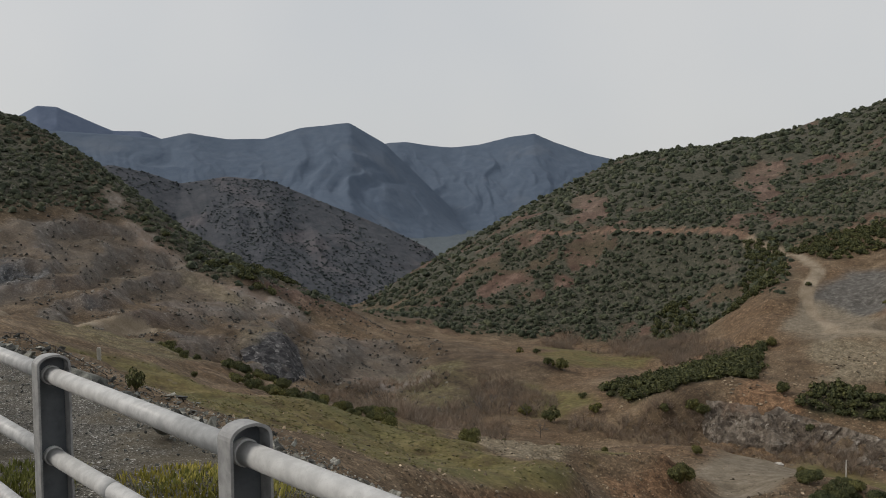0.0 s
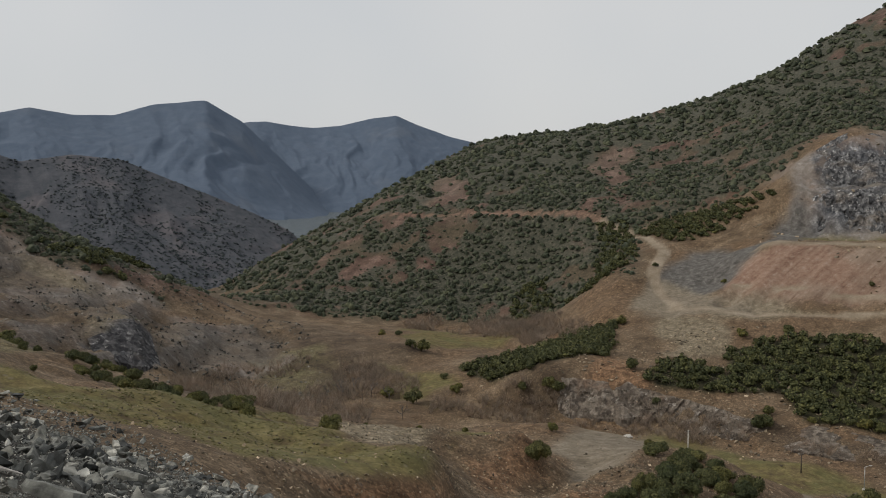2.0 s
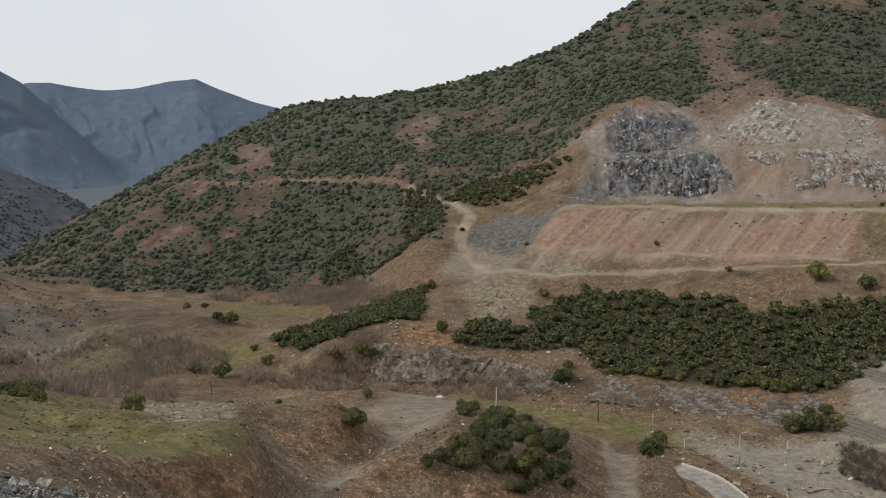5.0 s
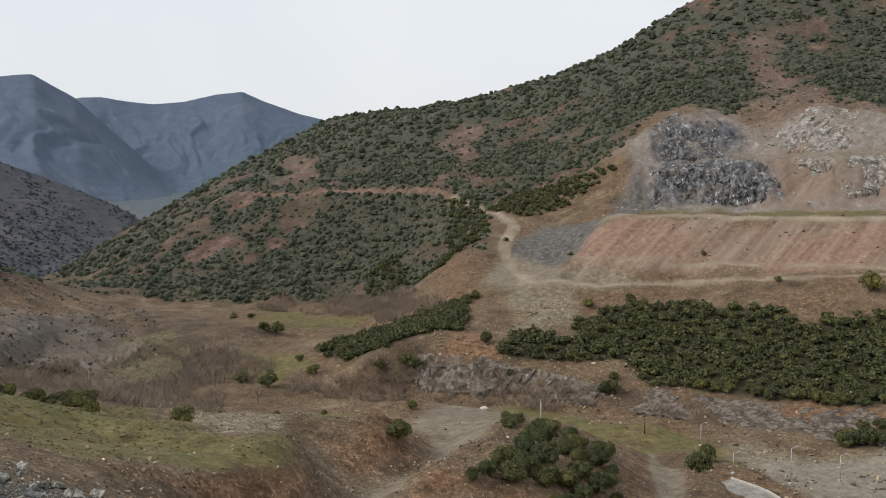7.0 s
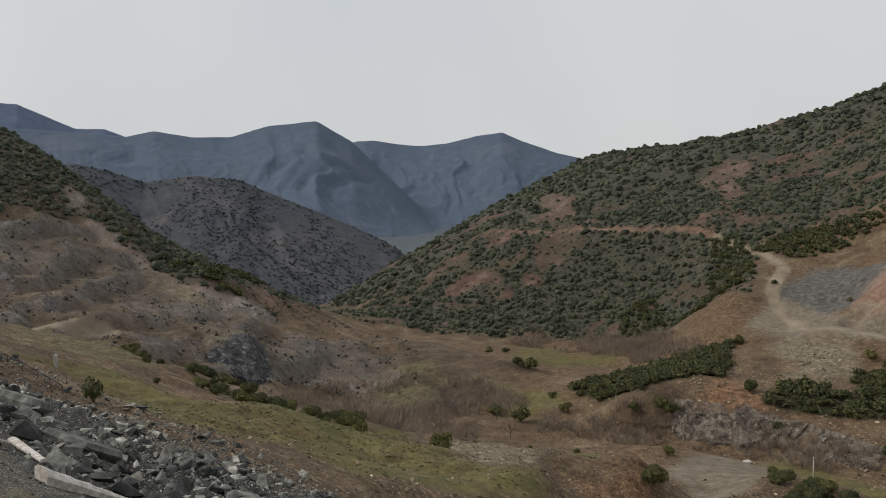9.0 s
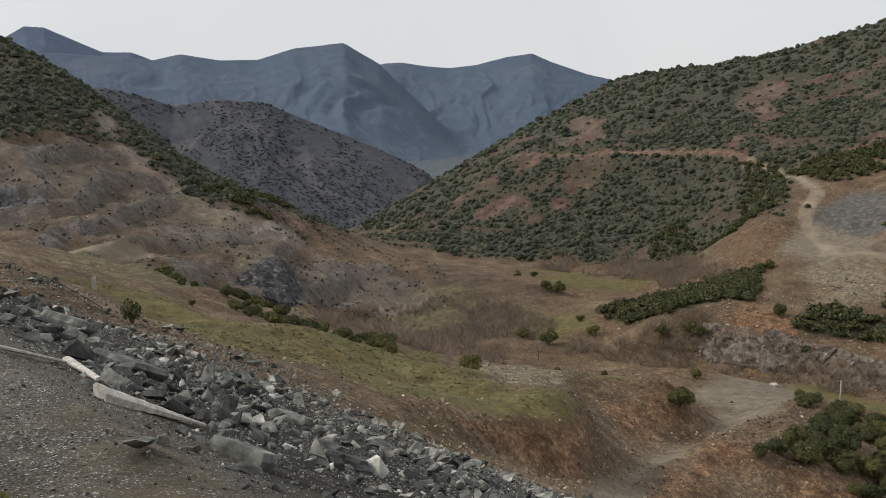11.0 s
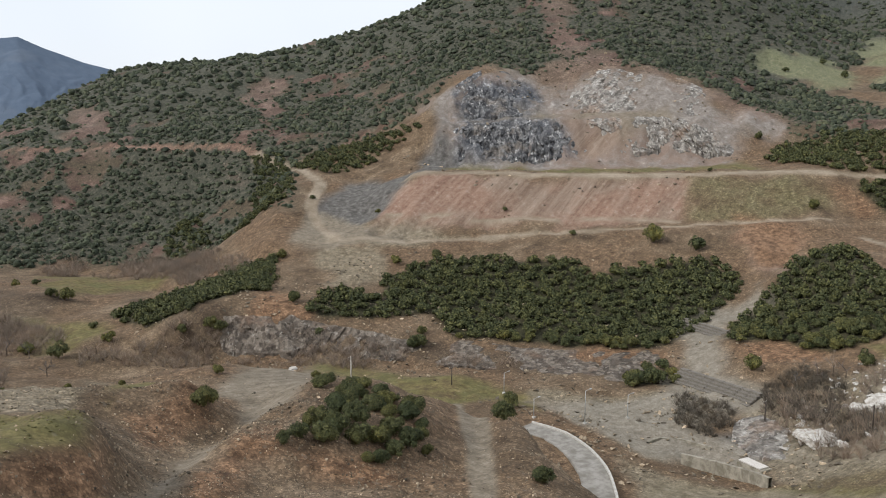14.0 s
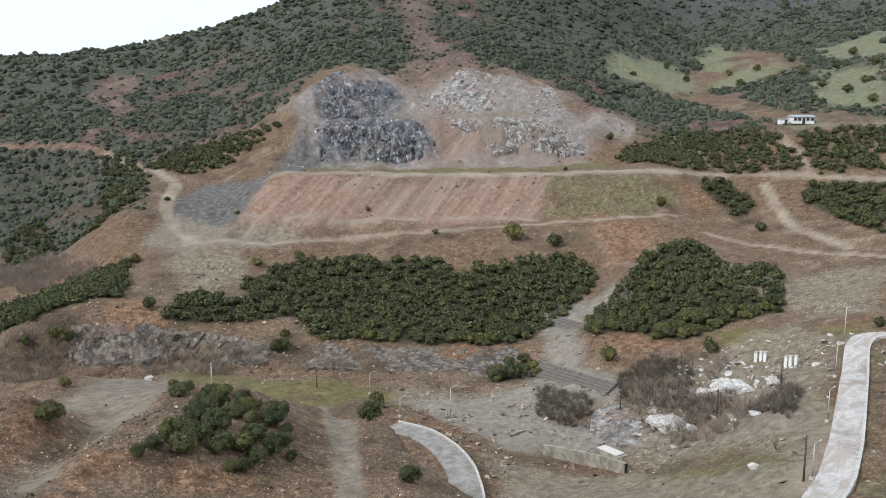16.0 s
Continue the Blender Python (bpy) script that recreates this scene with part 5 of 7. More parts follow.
def bush_arrays(seed, lobes, leaves, leaf):
    """A low bush of radius about 1: a few uneven rounded lobes with leafy tips, as points and triangles."""
    g = np.random.default_rng(seed)
    verts, faces, spots = [], [], []
    for k in range(lobes):
        a, d = g.uniform(0, 6.283), (0.0 if k == 0 else g.uniform(0.35, 0.65))
        c, s = np.array((math.cos(a) * d, math.sin(a) * d, 0.0)), g.uniform(0.55, 0.8) if k == 0 else g.uniform(0.32, 0.55)
        base, turn, tall = len(verts), g.uniform(0, 6), g.uniform(1.0, 1.5)
        for ring, (rad, high) in enumerate(((0.92, 0.0), (1.0, 0.42), (0.62, 0.85))):
            for i in range(6):
                b, q = i * 1.0472 + turn + 0.5 * ring, s * rad * g.uniform(0.6, 1.4)
                verts.append((c[0] + math.cos(b) * q, c[1] + math.sin(b) * q, s * tall * high * g.uniform(0.8, 1.2)))
        verts.append((c[0], c[1], s * tall * g.uniform(0.95, 1.2)))
        for ring in (0, 6):
            for i in range(6):
                p, q = base + ring + i, base + ring + (i + 1) % 6
                faces += [(p, q, q + 6), (p, q + 6, p + 6)]
        faces += [(base + 12 + i, base + 12 + (i + 1) % 6, base + 18) for i in range(6)]
        spots.append((c, s, tall))
    for _ in range(leaves):
        c, s, tall = spots[g.integers(lobes)]
        d = g.normal(size=3)
        d[2] = abs(d[2])
        d /= np.linalg.norm(d)
        p = c + d * s * (1.0, 1.0, tall) * g.uniform(0.95, 1.15)
        t = np.cross(d, g.normal(size=3))
        t /= np.linalg.norm(t)
        b = np.cross(d, t)
        w, base = leaf * g.uniform(0.6, 1.4), len(verts)
        verts += [tuple(p + t * w), tuple(p - t * w * 0.6 + b * w), tuple(p - t * w * 0.6 - b * w + d * w * 0.3)]
        faces.append((base, base + 1, base + 2))
    return np.array(verts), np.array(faces)


def twig_arrays(seed, twigs):
    """A leafless bush or small tree: thin slanting twigs that fan out from the foot."""
    g = np.random.default_rng(seed)
    verts, faces = [], []
    for i in range(twigs):
        a, lean = g.uniform(0, 6.283), g.uniform(0.1, 1.0)
        z0 = g.uniform(0, 0.75) if i > 5 else 0.0
        d = np.array((math.cos(a) * lean, math.sin(a) * lean, g.uniform(0.7, 1.0)))
        p0 = np.array((math.cos(a), math.sin(a), 0)) * lean * z0 * 0.8 + np.array((0, 0, z0))
        p1 = p0 + d * g.uniform(0.4, 0.9)
        w = 0.0125 if i > 5 else 0.024
        side = np.cross(d, g.normal(size=3))
        side *= w / np.linalg.norm(side)
        base = len(verts)
        verts += [tuple(p0 - side), tuple(p0 + side), tuple(p1)]
        faces.append((base, base + 1, base + 2))
    return np.array(verts), np.array(faces)


def spread(name, kinds, places, material, label, category, soft=False):
    """Many copies of a few small forms, joined into one object that nobody could count."""
    vs, fs, n = [], [], 0
    for x, y, z, size, tall in places:
        v, f = kinds[rng.integers(len(kinds))]
        a = rng.uniform(0, 6.283)
        ca, sa = math.cos(a) * size, math.sin(a) * size
        vs.append(np.stack([x + v[:, 0] * ca - v[:, 1] * sa, y + v[:, 0] * sa + v[:, 1] * ca, z + v[:, 2] * size * tall], -1))
        fs.append(f + n)
        n += len(v)
    me = raw_mesh(name, np.concatenate(vs), np.concatenate(fs), soft)
    me.materials.append(material)
    return tagged(new(name, me), label, category, kind="stuff")


def fill(outline, gap, seed):
    """Places inside an outline, about one to every gap x gap metres."""
    g = np.random.default_rng(seed)
    o = np.array(outline)
    lo, hi = o.min(0), o.max(0)
    nx, ny = max(1, int((hi[0] - lo[0]) / gap)), max(1, int((hi[1] - lo[1]) / gap))
    xs, ys = np.meshgrid(np.arange(nx) + 0.5, np.arange(ny) + 0.5)
    xs = lo[0] + (xs + g.uniform(-0.5, 0.5, xs.shape)) * gap
    ys = lo[1] + (ys + g.uniform(-0.5, 0.5, ys.shape)) * gap
    ok = inside(xs, ys, outline) > -0.4
    return xs[ok], ys[ok]


# hillside scrub: dense in drifts, thin on the stony ribs
SCRUB_FORMS = [bush_arrays(s, 2 if s % 3 == 0 else 1, 7, 0.22) for s in range(11, 23)]
scrub = []
for i, (kind, outline) in enumerate(STANDS):
    if kind != "scrub":
        continue
    far = math.hypot(*np.mean(outline, 0))
    gap = 2.3 if far < 520 else 3.6
    xs, ys = fill(outline, gap, 50 + i)
    fresh = np.ones(xs.shape, bool)
    for k, o in STANDS[:i]:
        if k == "scrub":
            fresh &= inside(xs, ys, o) < 0
    xs, ys = xs[fresh], ys[fresh]
    drift = scrub_drift(xs, ys)
    bare = np.maximum.reduce([cover(k, xs, ys) for k in ("dark", "light", "red", "redtrack", "track", "grass", "gravel", "meadow", "scree")])
    keep = (rng.random(xs.shape) < 0.22 + 0.78 * drift) & (bare < rng.uniform(0.1, 0.75, xs.shape))
    keep &= (np.hypot(xs, ys) < 430) | (rng.random(xs.shape) < 0.62)
    xs, ys, drift = xs[keep], ys[keep], drift[keep]
    for x, y, z, d in zip(xs, ys, ground_height(xs, ys), drift):
        scrub.append((x, y, z - 0.2, (0.5 + 1.15 * rng.random() ** 1.8) * (0.8 + 0.7 * d) * (1.0 if gap < 3 else 1.4), rng.uniform(0.75, 1.2)))
spread("hillside_scrub", SCRUB_FORMS, scrub, MAT_SCRUB, "dense evergreen scrub in drifts over the stony hillsides", "scrub", True)

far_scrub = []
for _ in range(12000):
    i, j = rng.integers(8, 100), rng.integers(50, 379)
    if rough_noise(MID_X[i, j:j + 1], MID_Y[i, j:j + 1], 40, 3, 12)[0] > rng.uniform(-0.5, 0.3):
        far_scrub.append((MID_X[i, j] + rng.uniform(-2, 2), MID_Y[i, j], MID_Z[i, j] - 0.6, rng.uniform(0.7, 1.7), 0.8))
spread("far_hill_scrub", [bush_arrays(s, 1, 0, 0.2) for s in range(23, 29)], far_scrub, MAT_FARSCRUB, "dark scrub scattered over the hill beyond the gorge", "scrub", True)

# leafless thickets along the river
TWIG_FORMS = [twig_arrays(s, 62) for s in range(31, 36)]
thicket = []
for i, (kind, outline) in enumerate(STANDS):
    if kind == "bare":
        xs, ys = fill(outline, 1.45, 90 + i)
        keep = rough_noise(xs, ys, 15, 3, 14) > -0.3
        xs, ys = xs[keep], ys[keep]
        for x, y, z in zip(xs, ys, ground_height(xs, ys)):
            thicket.append((x, y, z - 0.1, 0.9 + 2.0 * rng.random() ** 2, rng.uniform(0.8, 1.25)))
brush = []
for i, (kind, outline) in enumerate(STANDS):
    if kind == "brush":
        xs, ys = fill(outline, 1.1, 290 + i)
        for x, y, z in zip(xs, ys, ground_height(xs, ys)):
            brush.append((x, y, z - 0.1, rng.uniform(0.9, 1.9), rng.uniform(0.7, 1.0)))
spread("stream_brush", [twig_arrays(s, 110) for s in range(231, 235)], brush, MAT_BRUSH, "dense dark brown leafless brush beside the stream", "brush")
spread("river_thicket", TWIG_FORMS, thicket, MAT_TWIG, "leafless purplish-grey thicket along the river bed", "thicket")

# evergreen oaks and shrubs that stand near enough to be told apart
OAK_MESHES = []
for s in range(6):
    v, f = crown_arrays(70 + s, 900, 0.066, 9)
    me = raw_mesh("crown", v, f)
    me.materials.append(MAT_LEAF)
    OAK_MESHES.append(me)
NEAR_MESHES = []
for s in range(4):
    v, f = crown_arrays(170 + s, 2000, 0.048, 9)
    me = raw_mesh("crown", v, f)
    me.materials.append(MAT_LEAF)
    NEAR_MESHES.append(me)


def trunk_mesh(seed):
    g = np.random.default_rng(seed)
    bm = bmesh.new()
    for k in range(3):
        lean = Vector((g.normal(0, 0.28), g.normal(0, 0.28), 1.0)).normalized()
        turn = lean.to_track_quat("Z", "Y").to_matrix().to_4x4()
        bmesh.ops.create_cone(bm, segments=6, radius1=0.07, radius2=0.025, depth=0.9, matrix=Matrix.Translation(lean * 0.4) @ turn)
    me = bpy.data.meshes.new("trunk")
    bm.to_mesh(me)
    bm.free()
    me.materials.append(MAT_BARK)
    return me


TRUNKS = [trunk_mesh(s) for s in (1, 2, 3)]


def evergreen(name, x, y, z, size, tall, near, label, group):
    root = tagged(new(name), label, "tree" if size > 1.6 else "shrub", group)
    root.matrix_world = Matrix.Translation((x, y, z - 0.08 * size)) @ Matrix.Rotation(rng.uniform(0, 6.283), 4, "Z") @ Matrix.Diagonal((size, size, size * tall, 1))
    kinds = NEAR_MESHES if near else OAK_MESHES
    part("crown", kinds[rng.integers(len(kinds))], MAT_LEAF, root)
    part("trunk", TRUNKS[rng.integers(3)], MAT_BARK, root)
    return root


grove = []
for i, (kind, outline) in enumerate(STANDS):
    if kind in ("grove", "row"):
        far = math.hypot(*np.mean(outline, 0))
        xs, ys = fill(outline, 2.55 if far > 130 else 2.5 if kind == "row" else 2.15, 130 + i)
        if far > 300 and np.mean(outline, 0)[0] < 160:
            keep = rough_noise(xs, ys, 17, 3, 61) > -0.12
            xs, ys = xs[keep], ys[keep]
        for x, y, z in zip(xs, ys, ground_height(xs, ys)):
            grove.append((x, y, z, rng.uniform(1.2, 2.1) if far > 130 else rng.uniform(0.5, 1.0) if kind == "row" else rng.uniform(0.65, 1.5), rng.uniform(0.85, 1.25)))
grove.sort(key=lambda p: p[0] ** 2 + p[1] ** 2)
for x, y, z, size, tall in grove[:270]:
    evergreen("evergreen_oak", x, y, z, size, tall, x * x + y * y < 130 ** 2, "rounded dark green evergreen oak on a stony slope", "evergreen oaks of the groves")
GROVE_FORMS = [crown_arrays(s, 120, 0.14, 4) for s in range(91, 97)]
spread("oak_grove", GROVE_FORMS, [(x, y, z - 0.2, s, t) for x, y, z, s, t in grove[270:]], MAT_LEAF, "dense dark green evergreen oak grove on the slope", "grove")
shrub_z = ground_height(*np.array(SHRUBS)[:, :2].T)
for (x, y, size), z in zip(SHRUBS, shrub_z):
    evergreen("evergreen_shrub", x, y, z, size * 0.6, rng.uniform(1.05, 1.35), x * x + y * y < 130 ** 2, "single dark green evergreen shrub on open stony ground", "single shrubs")



def bare_tree_arrays(seed):
    """Trunk and branching limbs of a leafless tree one metre tall: points and triangles of the trunk, and of the twigs."""
    g = np.random.default_rng(seed)

    def limb(store, a, b, r0, r1):
        d = b - a
        u = np.cross(d, (0.3, 0.2, 0.9) if abs(d[2]) < 0.9 * np.linalg.norm(d) else (1.0, 0.0, 0.0))
        u /= np.linalg.norm(u)
        v = np.cross(d, u) / np.linalg.norm(d)
        base = len(store[0])
        for p, r in ((a, r0), (b, r1)):
            store[0].extend(p + r * (math.cos(t) * u + math.sin(t) * v) for t in (0.0, 2.094, 4.189))
        for i in range(3):
            j = (i + 1) % 3
            store[1].extend(((base + i, base + j, base + 3 + j), (base + i, base + 3 + j, base + 3 + i)))

    trunk, twigs = ([], []), ([], [])
    tips = [(np.array((0.0, 0.0, 0.0)), np.array((g.normal(0, 0.04), g.normal(0, 0.04), 1.0)), 0.3, 0.026, 0)]
    while tips:
        a, d, long, r, level = tips.pop()
        b = a + d / np.linalg.norm(d) * long
        limb(trunk if level == 0 else twigs, a, b, r, r * 0.7)
        if level < 4:
            for _ in range(int(g.integers(2, 5))):
                at = a + (b - a) * g.uniform(0.55, 1.0)
                tips.append((at, d / np.linalg.norm(d) + g.normal(0, 0.5, 3) * (1, 1, 0.6) + (0, 0, 0.15), long * g.uniform(0.55, 0.85), r * 0.55, level + 1))
    return [(np.array(p), np.array(f)) for p, f in (trunk, twigs)]


BARE_FORMS = []
for seed in (801, 802, 803, 804):
    made = []
    for what, (v, f) in zip(("trunk", "twigs"), bare_tree_arrays(seed)):
        me = raw_mesh(what, v, f)
        me.materials.append(MAT_TWIG if what == "twigs" else MAT_BARK)
        made.append(me)
    BARE_FORMS.append(made)
BARE_TREES = [(11.4, 213.2, 6.0), (19, 208.9, 6.5), (22.2, 206.7, 5.0), (27, 214, 5.5), (35.3, 206.6, 7.0), (38.5, 212, 6.5), (41.9, 205.3, 6.0), (49.7, 207.4, 6.5), (55.1, 200.2, 5.0), (41.5, 188.4, 5.5),
              (31.7, 216.1, 6.5), (35.2, 219.4, 6.0), (47, 214, 5.5), (16, 219, 5.0), (151.3, 72.6, 5.0), (149.2, 76.9, 5.5), (153, 75.9, 5.0), (147, 80, 4.5), (7.4, 74.6, 1.9), (8.1, 75.2, 1.6)]
for (x, y, tall), z in zip(BARE_TREES, ground_height(*np.array(BARE_TREES)[:, :2].T)):
    root = tagged(new("bare_tree"), "leafless grey-brown tree with fine branching twigs", "tree" if tall > 3 else "shrub", "bare trees of the valley floor")
    root.matrix_world = Matrix.Translation((x, y, float(z) - 0.1)) @ Matrix.Rotation(rng.uniform(0, 6.283), 4, "Z") @ Matrix.Diagonal((tall * 1.1, tall * 1.1, tall, 1))
    for me in BARE_FORMS[rng.integers(4)]:
        part(me.name.split(".")[0], me, MAT_TWIG, root)

tufts = []
g_tuft = np.random.default_rng(77)
tx, ty = g_tuft.uniform(-32, 30, 26000), g_tuft.uniform(42, 92, 26000)
lush = cover("grass", tx, ty) * (0.55 + 0.6 * rough_noise(tx, ty, 6, 3, 71))
keep = lush > g_tuft.uniform(0.15, 0.9, tx.shape)
tx, ty = tx[keep], ty[keep]
for x, y, z in zip(tx, ty, ground_height(tx, ty)):
    tufts.append((x, y, z - 0.02, g_tuft.uniform(0.06, 0.2), g_tuft.uniform(0.2, 0.5)))
spread("grass_tufts", [bush_arrays(s, 1, 5, 0.3) for s in range(41, 45)], tufts, MAT_TURF, "low olive tufts of winter grass on the spur", "grass", True)

# ---- places of single things (x, y) ----
POLES = [
    ("lamp_post", (111.0, 99.8), 6.3),
    ("pale_pole", (89.5, 144.5), 5.6),
    ("dark_pole", (105.0, 130.7), 3.9),
    ("dark_pole", (93.4, 31.1), 5.5),
    ("lamp_post", (154.6, 46.2), 6.5),
    ("lamp_post", (135.5, 41.4), 5.0),
    ("lamp_post", (115.3, 35.8), 4.6),
    ("dark_pole", (138.7, 50.8), 4.2),
    ("dark_pole", (132.5, 58.8), 4.8),
    ("lamp_post", (104.4, 106.2), 3.7),
    ("dark_pole", (134.5, 78.4), 4.2),
    ("lamp_post", (111.7, 122.2), 4.4),
    ("lamp_post", (94.0, 30.4), 4.2),
    ("lamp_post", (119.5, 97.0), 4.6),
]
VALLEY_ROAD = [(99.1, 103.4), (99.4, 96.1), (97.0, 88.7), (92.9, 82.2), (89.0, 77.4), (85.1, 73.4), (78.7, 68.1)]
RIGHT_ROAD = [(162.8, 38.8), (161.6, 42.1), (158.6, 44.0), (151.2, 43.1), (137.6, 39.3), (125.9, 36.1), (113.4, 32.7), (103.1, 30.0), (94.0, 28.0), (85.9, 26.9), (78.0, 25.7)]
BASIN_WALL = [(112.8, 80.2), (114.1, 76.7), (114.5, 71.4), (110.5, 63.0)]
BASIN_BOX = [(119.5, 73.5), (118.4, 67.9)]
CHECK_UPPER = [(167.2, 122.5), (163.7, 107.4)]
CHECK_LOWER = [(140.8, 103.7), (138.4, 84.0)]
PILLARS = [(155.0, 61.7), (154.9, 60.7), (154.5, 59.8), (151.5, 54.8), (150.9, 53.8), (149.9, 52.5)]
PALE_ROCKS = [(143.7, 61.2), (130.0, 65.5), (123.6, 48.5), (139.4, 52.1), (98.6, 38.7), (87.0, 165.0), (142.3, 65.3), (131.0, 68.7), (128.2, 61.0)]
HOUSE = [(313.6, 119.6), (321.9, 111.2)]
HANDRAIL = [(-24.5, 56.5), (-20.9, 51.3), (-18.6, 48.6), (-16.4, 46.5), (-14.7, 44.8)]
MARKER = [(-20.4, 63.3)]
YOUNG_TREE = [(-13.2, 44.8)]
BIG_STONES = [(-3.8, 6.1), (-3.15, 7.2), (-2.85, 3.85), (-2.83, 4.3), (-7.3, 15.2), (-6.9, 15.9), (-7.6, 14.2), (-3.95, 8.7), (-4.2, 20), (-3.4, 16.2), (-3.2, 9.8), (-2.3, 7.6), (-2.34, 4.4)]
SLABS = [((-4.75, 11.1), 1.5, 0.78, 0.17, -0.86), ((-2.42, 5.03), 0.62, 0.2, 0.14, -0.6), ((-7.4, 16.9), 1.5, 0.8, 0.3, -0.7), ((-1.7, 8.4), 0.6, 0.32, 0.12, -0.4), ((-2.6, 12.8), 0.9, 0.5, 0.2, -1.0)]
KERB_PIECES = [(-3.62, 5.72), (-2.92, 6.3), (-4.7, 6.42), (-4.46, 7.5), (-4.6, 8.0), (-3.98, 6.95)]
GRASS_TUFTS = [(-2.57, 2.60), (-2.34, 2.46), (-3.55, 2.85), (-3.50, 2.53), (-1.93, 2.30)]
GULLEY_WALL = [(114.0, 88.0), (117.4, 88.0), (120.2, 85.8), (121.8, 80.7)]


# ---- stones ----
def stone_arrays(seed, flat=0.6, corners=0):
    """An angular broken stone of radius about 1, as points and triangles."""
    g = np.random.default_rng(seed)
    bm = bmesh.new()
    stretch = np.array((1.0, g.uniform(0.5, 0.95), g.uniform(0.22, 0.6) * flat / 0.6))
    for _ in range(corners or int(g.integers(9, 15))):
        p = g.normal(size=3)
        p /= np.abs(p).max() ** 0.55 * np.linalg.norm(p) ** 0.45
        bm.verts.new(p * stretch * g.uniform(0.75, 1.0))
    hull = bmesh.ops.convex_hull(bm, input=bm.verts)
    bmesh.ops.delete(bm, geom=[v for v in bm.verts if not v.link_faces], context="VERTS")
    bmesh.ops.triangulate(bm, faces=bm.faces)
    bm.verts.index_update()
    v = np.array([v.co for v in bm.verts])
    f = np.array([[w.index for w in face.verts] for face in bm.faces])
    bm.free()
    return v, f


def spread_stones(name, kinds, places, material, label):
    """Many stones joined into one object; each place is x, y, z, size and tilt."""
    vs, fs, n = [], [], 0
    for x, y, z, size, tilt in places:
        v, f = kinds[rng.integers(len(kinds))]
        m = np.array(Euler((rng.normal(0, tilt), rng.normal(0, tilt), rng.uniform(0, 6.283))).to_matrix())
        vs.append((v * size) @ m.T + (x, y, z))
        fs.append(f + n)
        n += len(v)
    me = raw_mesh(name, np.concatenate(vs), np.concatenate(fs))
    me.materials.append(material)
    return tagged(new(name, me), label, "stones", kind="stuff")


STONE_FORMS = [stone_arrays(s, 0.6, 9) for s in range(200, 224)]
PEBBLE_FORMS = [stone_arrays(s, 0.9, 7) for s in range(240, 252)]
EDGE_AZ = np.radians([-60, -28, -24, -19, -15, -11, -7, -2, 4, 12, 30, 60, 100])
EDGE_R = np.array([75, 74, 64, 53.5, 49.5, 46, 42.5, 39.5, 38, 37, 38, 40, 40])


def on_rubble(count, near, far, seed):
    """Places on the rubble slope between two distances."""
    g = np.random.default_rng(seed)
    az = g.uniform(radians(-32), radians(32), count)
    r = np.sqrt(g.uniform(near ** 2, far ** 2, count))
    x, y = r * np.sin(az), r * np.cos(az)
    ok = (0.815 * x + 0.58 * y > 0.5 + 0.4 * g.normal(size=count)) & (r < np.interp(az, EDGE_AZ, EDGE_R) + g.normal(0, 0.8, count))
    return x[ok], y[ok]


rubble = []
for count, near, far, low, high, seed in ((9000, 3.5, 9, 0.013, 0.12, 1), (17000, 7, 18, 0.022, 0.24, 2), (12000, 16, 34, 0.042, 0.4, 3), (15000, 30, 60, 0.08, 0.45, 4)):
    xs, ys = on_rubble(count, near, far, seed)
    for x, y, z in zip(xs, ys, ground_height(xs, ys)):
        s = low + (high - low) * rng.random() ** 34
        rubble.append((x, y, z + s * 0.25, s, 0.5))
spread_stones("rubble_slope", STONE_FORMS, rubble, MAT_RUBBLE, "grey angular quarry rubble dumped on the dam slope")

STONE_MESHES = []
for s in range(10):
    v, f = stone_arrays(300 + s, 0.7)
    me = raw_mesh("stone", v, f)
    me.materials.append(MAT_RUBBLE)
    STONE_MESHES.append(me)


def loose_stone(x, y, size, tilt=0.4, mesh=None, name="rubble_stone", label="loose angular grey stone on the rubble slope", group="large rubble stones", stretch=(1, 1, 1), z=None):
    z = float(ground_height(np.array([x]), np.array([y]))[0]) if z is None else z
    ob = tagged(new(name, mesh or STONE_MESHES[rng.integers(len(STONE_MESHES))]), label, "stone", group)
    turn = Euler((rng.normal(0, tilt), rng.normal(0, tilt), rng.uniform(0, 6.283))).to_matrix().to_4x4()
    if name == "boulder":
        turn = Vector((0.4, 0.28, 0.87)).to_track_quat("Z", "Y").to_matrix().to_4x4() @ turn
    ob.matrix_world = Matrix.Translation((x, y, z + (0.16 if name == "boulder" else 0.18) * size)) @ turn @ Matrix.Diagonal((size * stretch[0], size * stretch[1], size * stretch[2], 1))
    return ob


big_x, big_y = on_rubble(900, 4.5, 22, 9)
for x, y, z in zip(big_x[:170], big_y[:170], ground_height(big_x[:170], big_y[:170])):
    loose_stone(x, y, (0.035 + 0.11 * rng.random() ** 4) * (1 + 0.035 * math.hypot(x, y)), z=float(z))

chip_n = 17000
cx, cy = rng.uniform(-8, 2.5, chip_n), rng.uniform(0.2, 9, chip_n)
keep = (0.815 * cx + 0.58 * cy < 0.7) & (0.815 * cx + 0.58 * cy > -1.8)
cx, cy = cx[keep], cy[keep]
spread_stones("gravel_chips", STONE_FORMS[:5], [(x, y, z + 0.004, 0.004 + 0.02 * rng.random() ** 4, 0.5) for x, y, z in zip(cx, cy, ground_height(cx, cy))], MAT_RUBBLE, "grey crushed gravel on the shoulder of the dam")


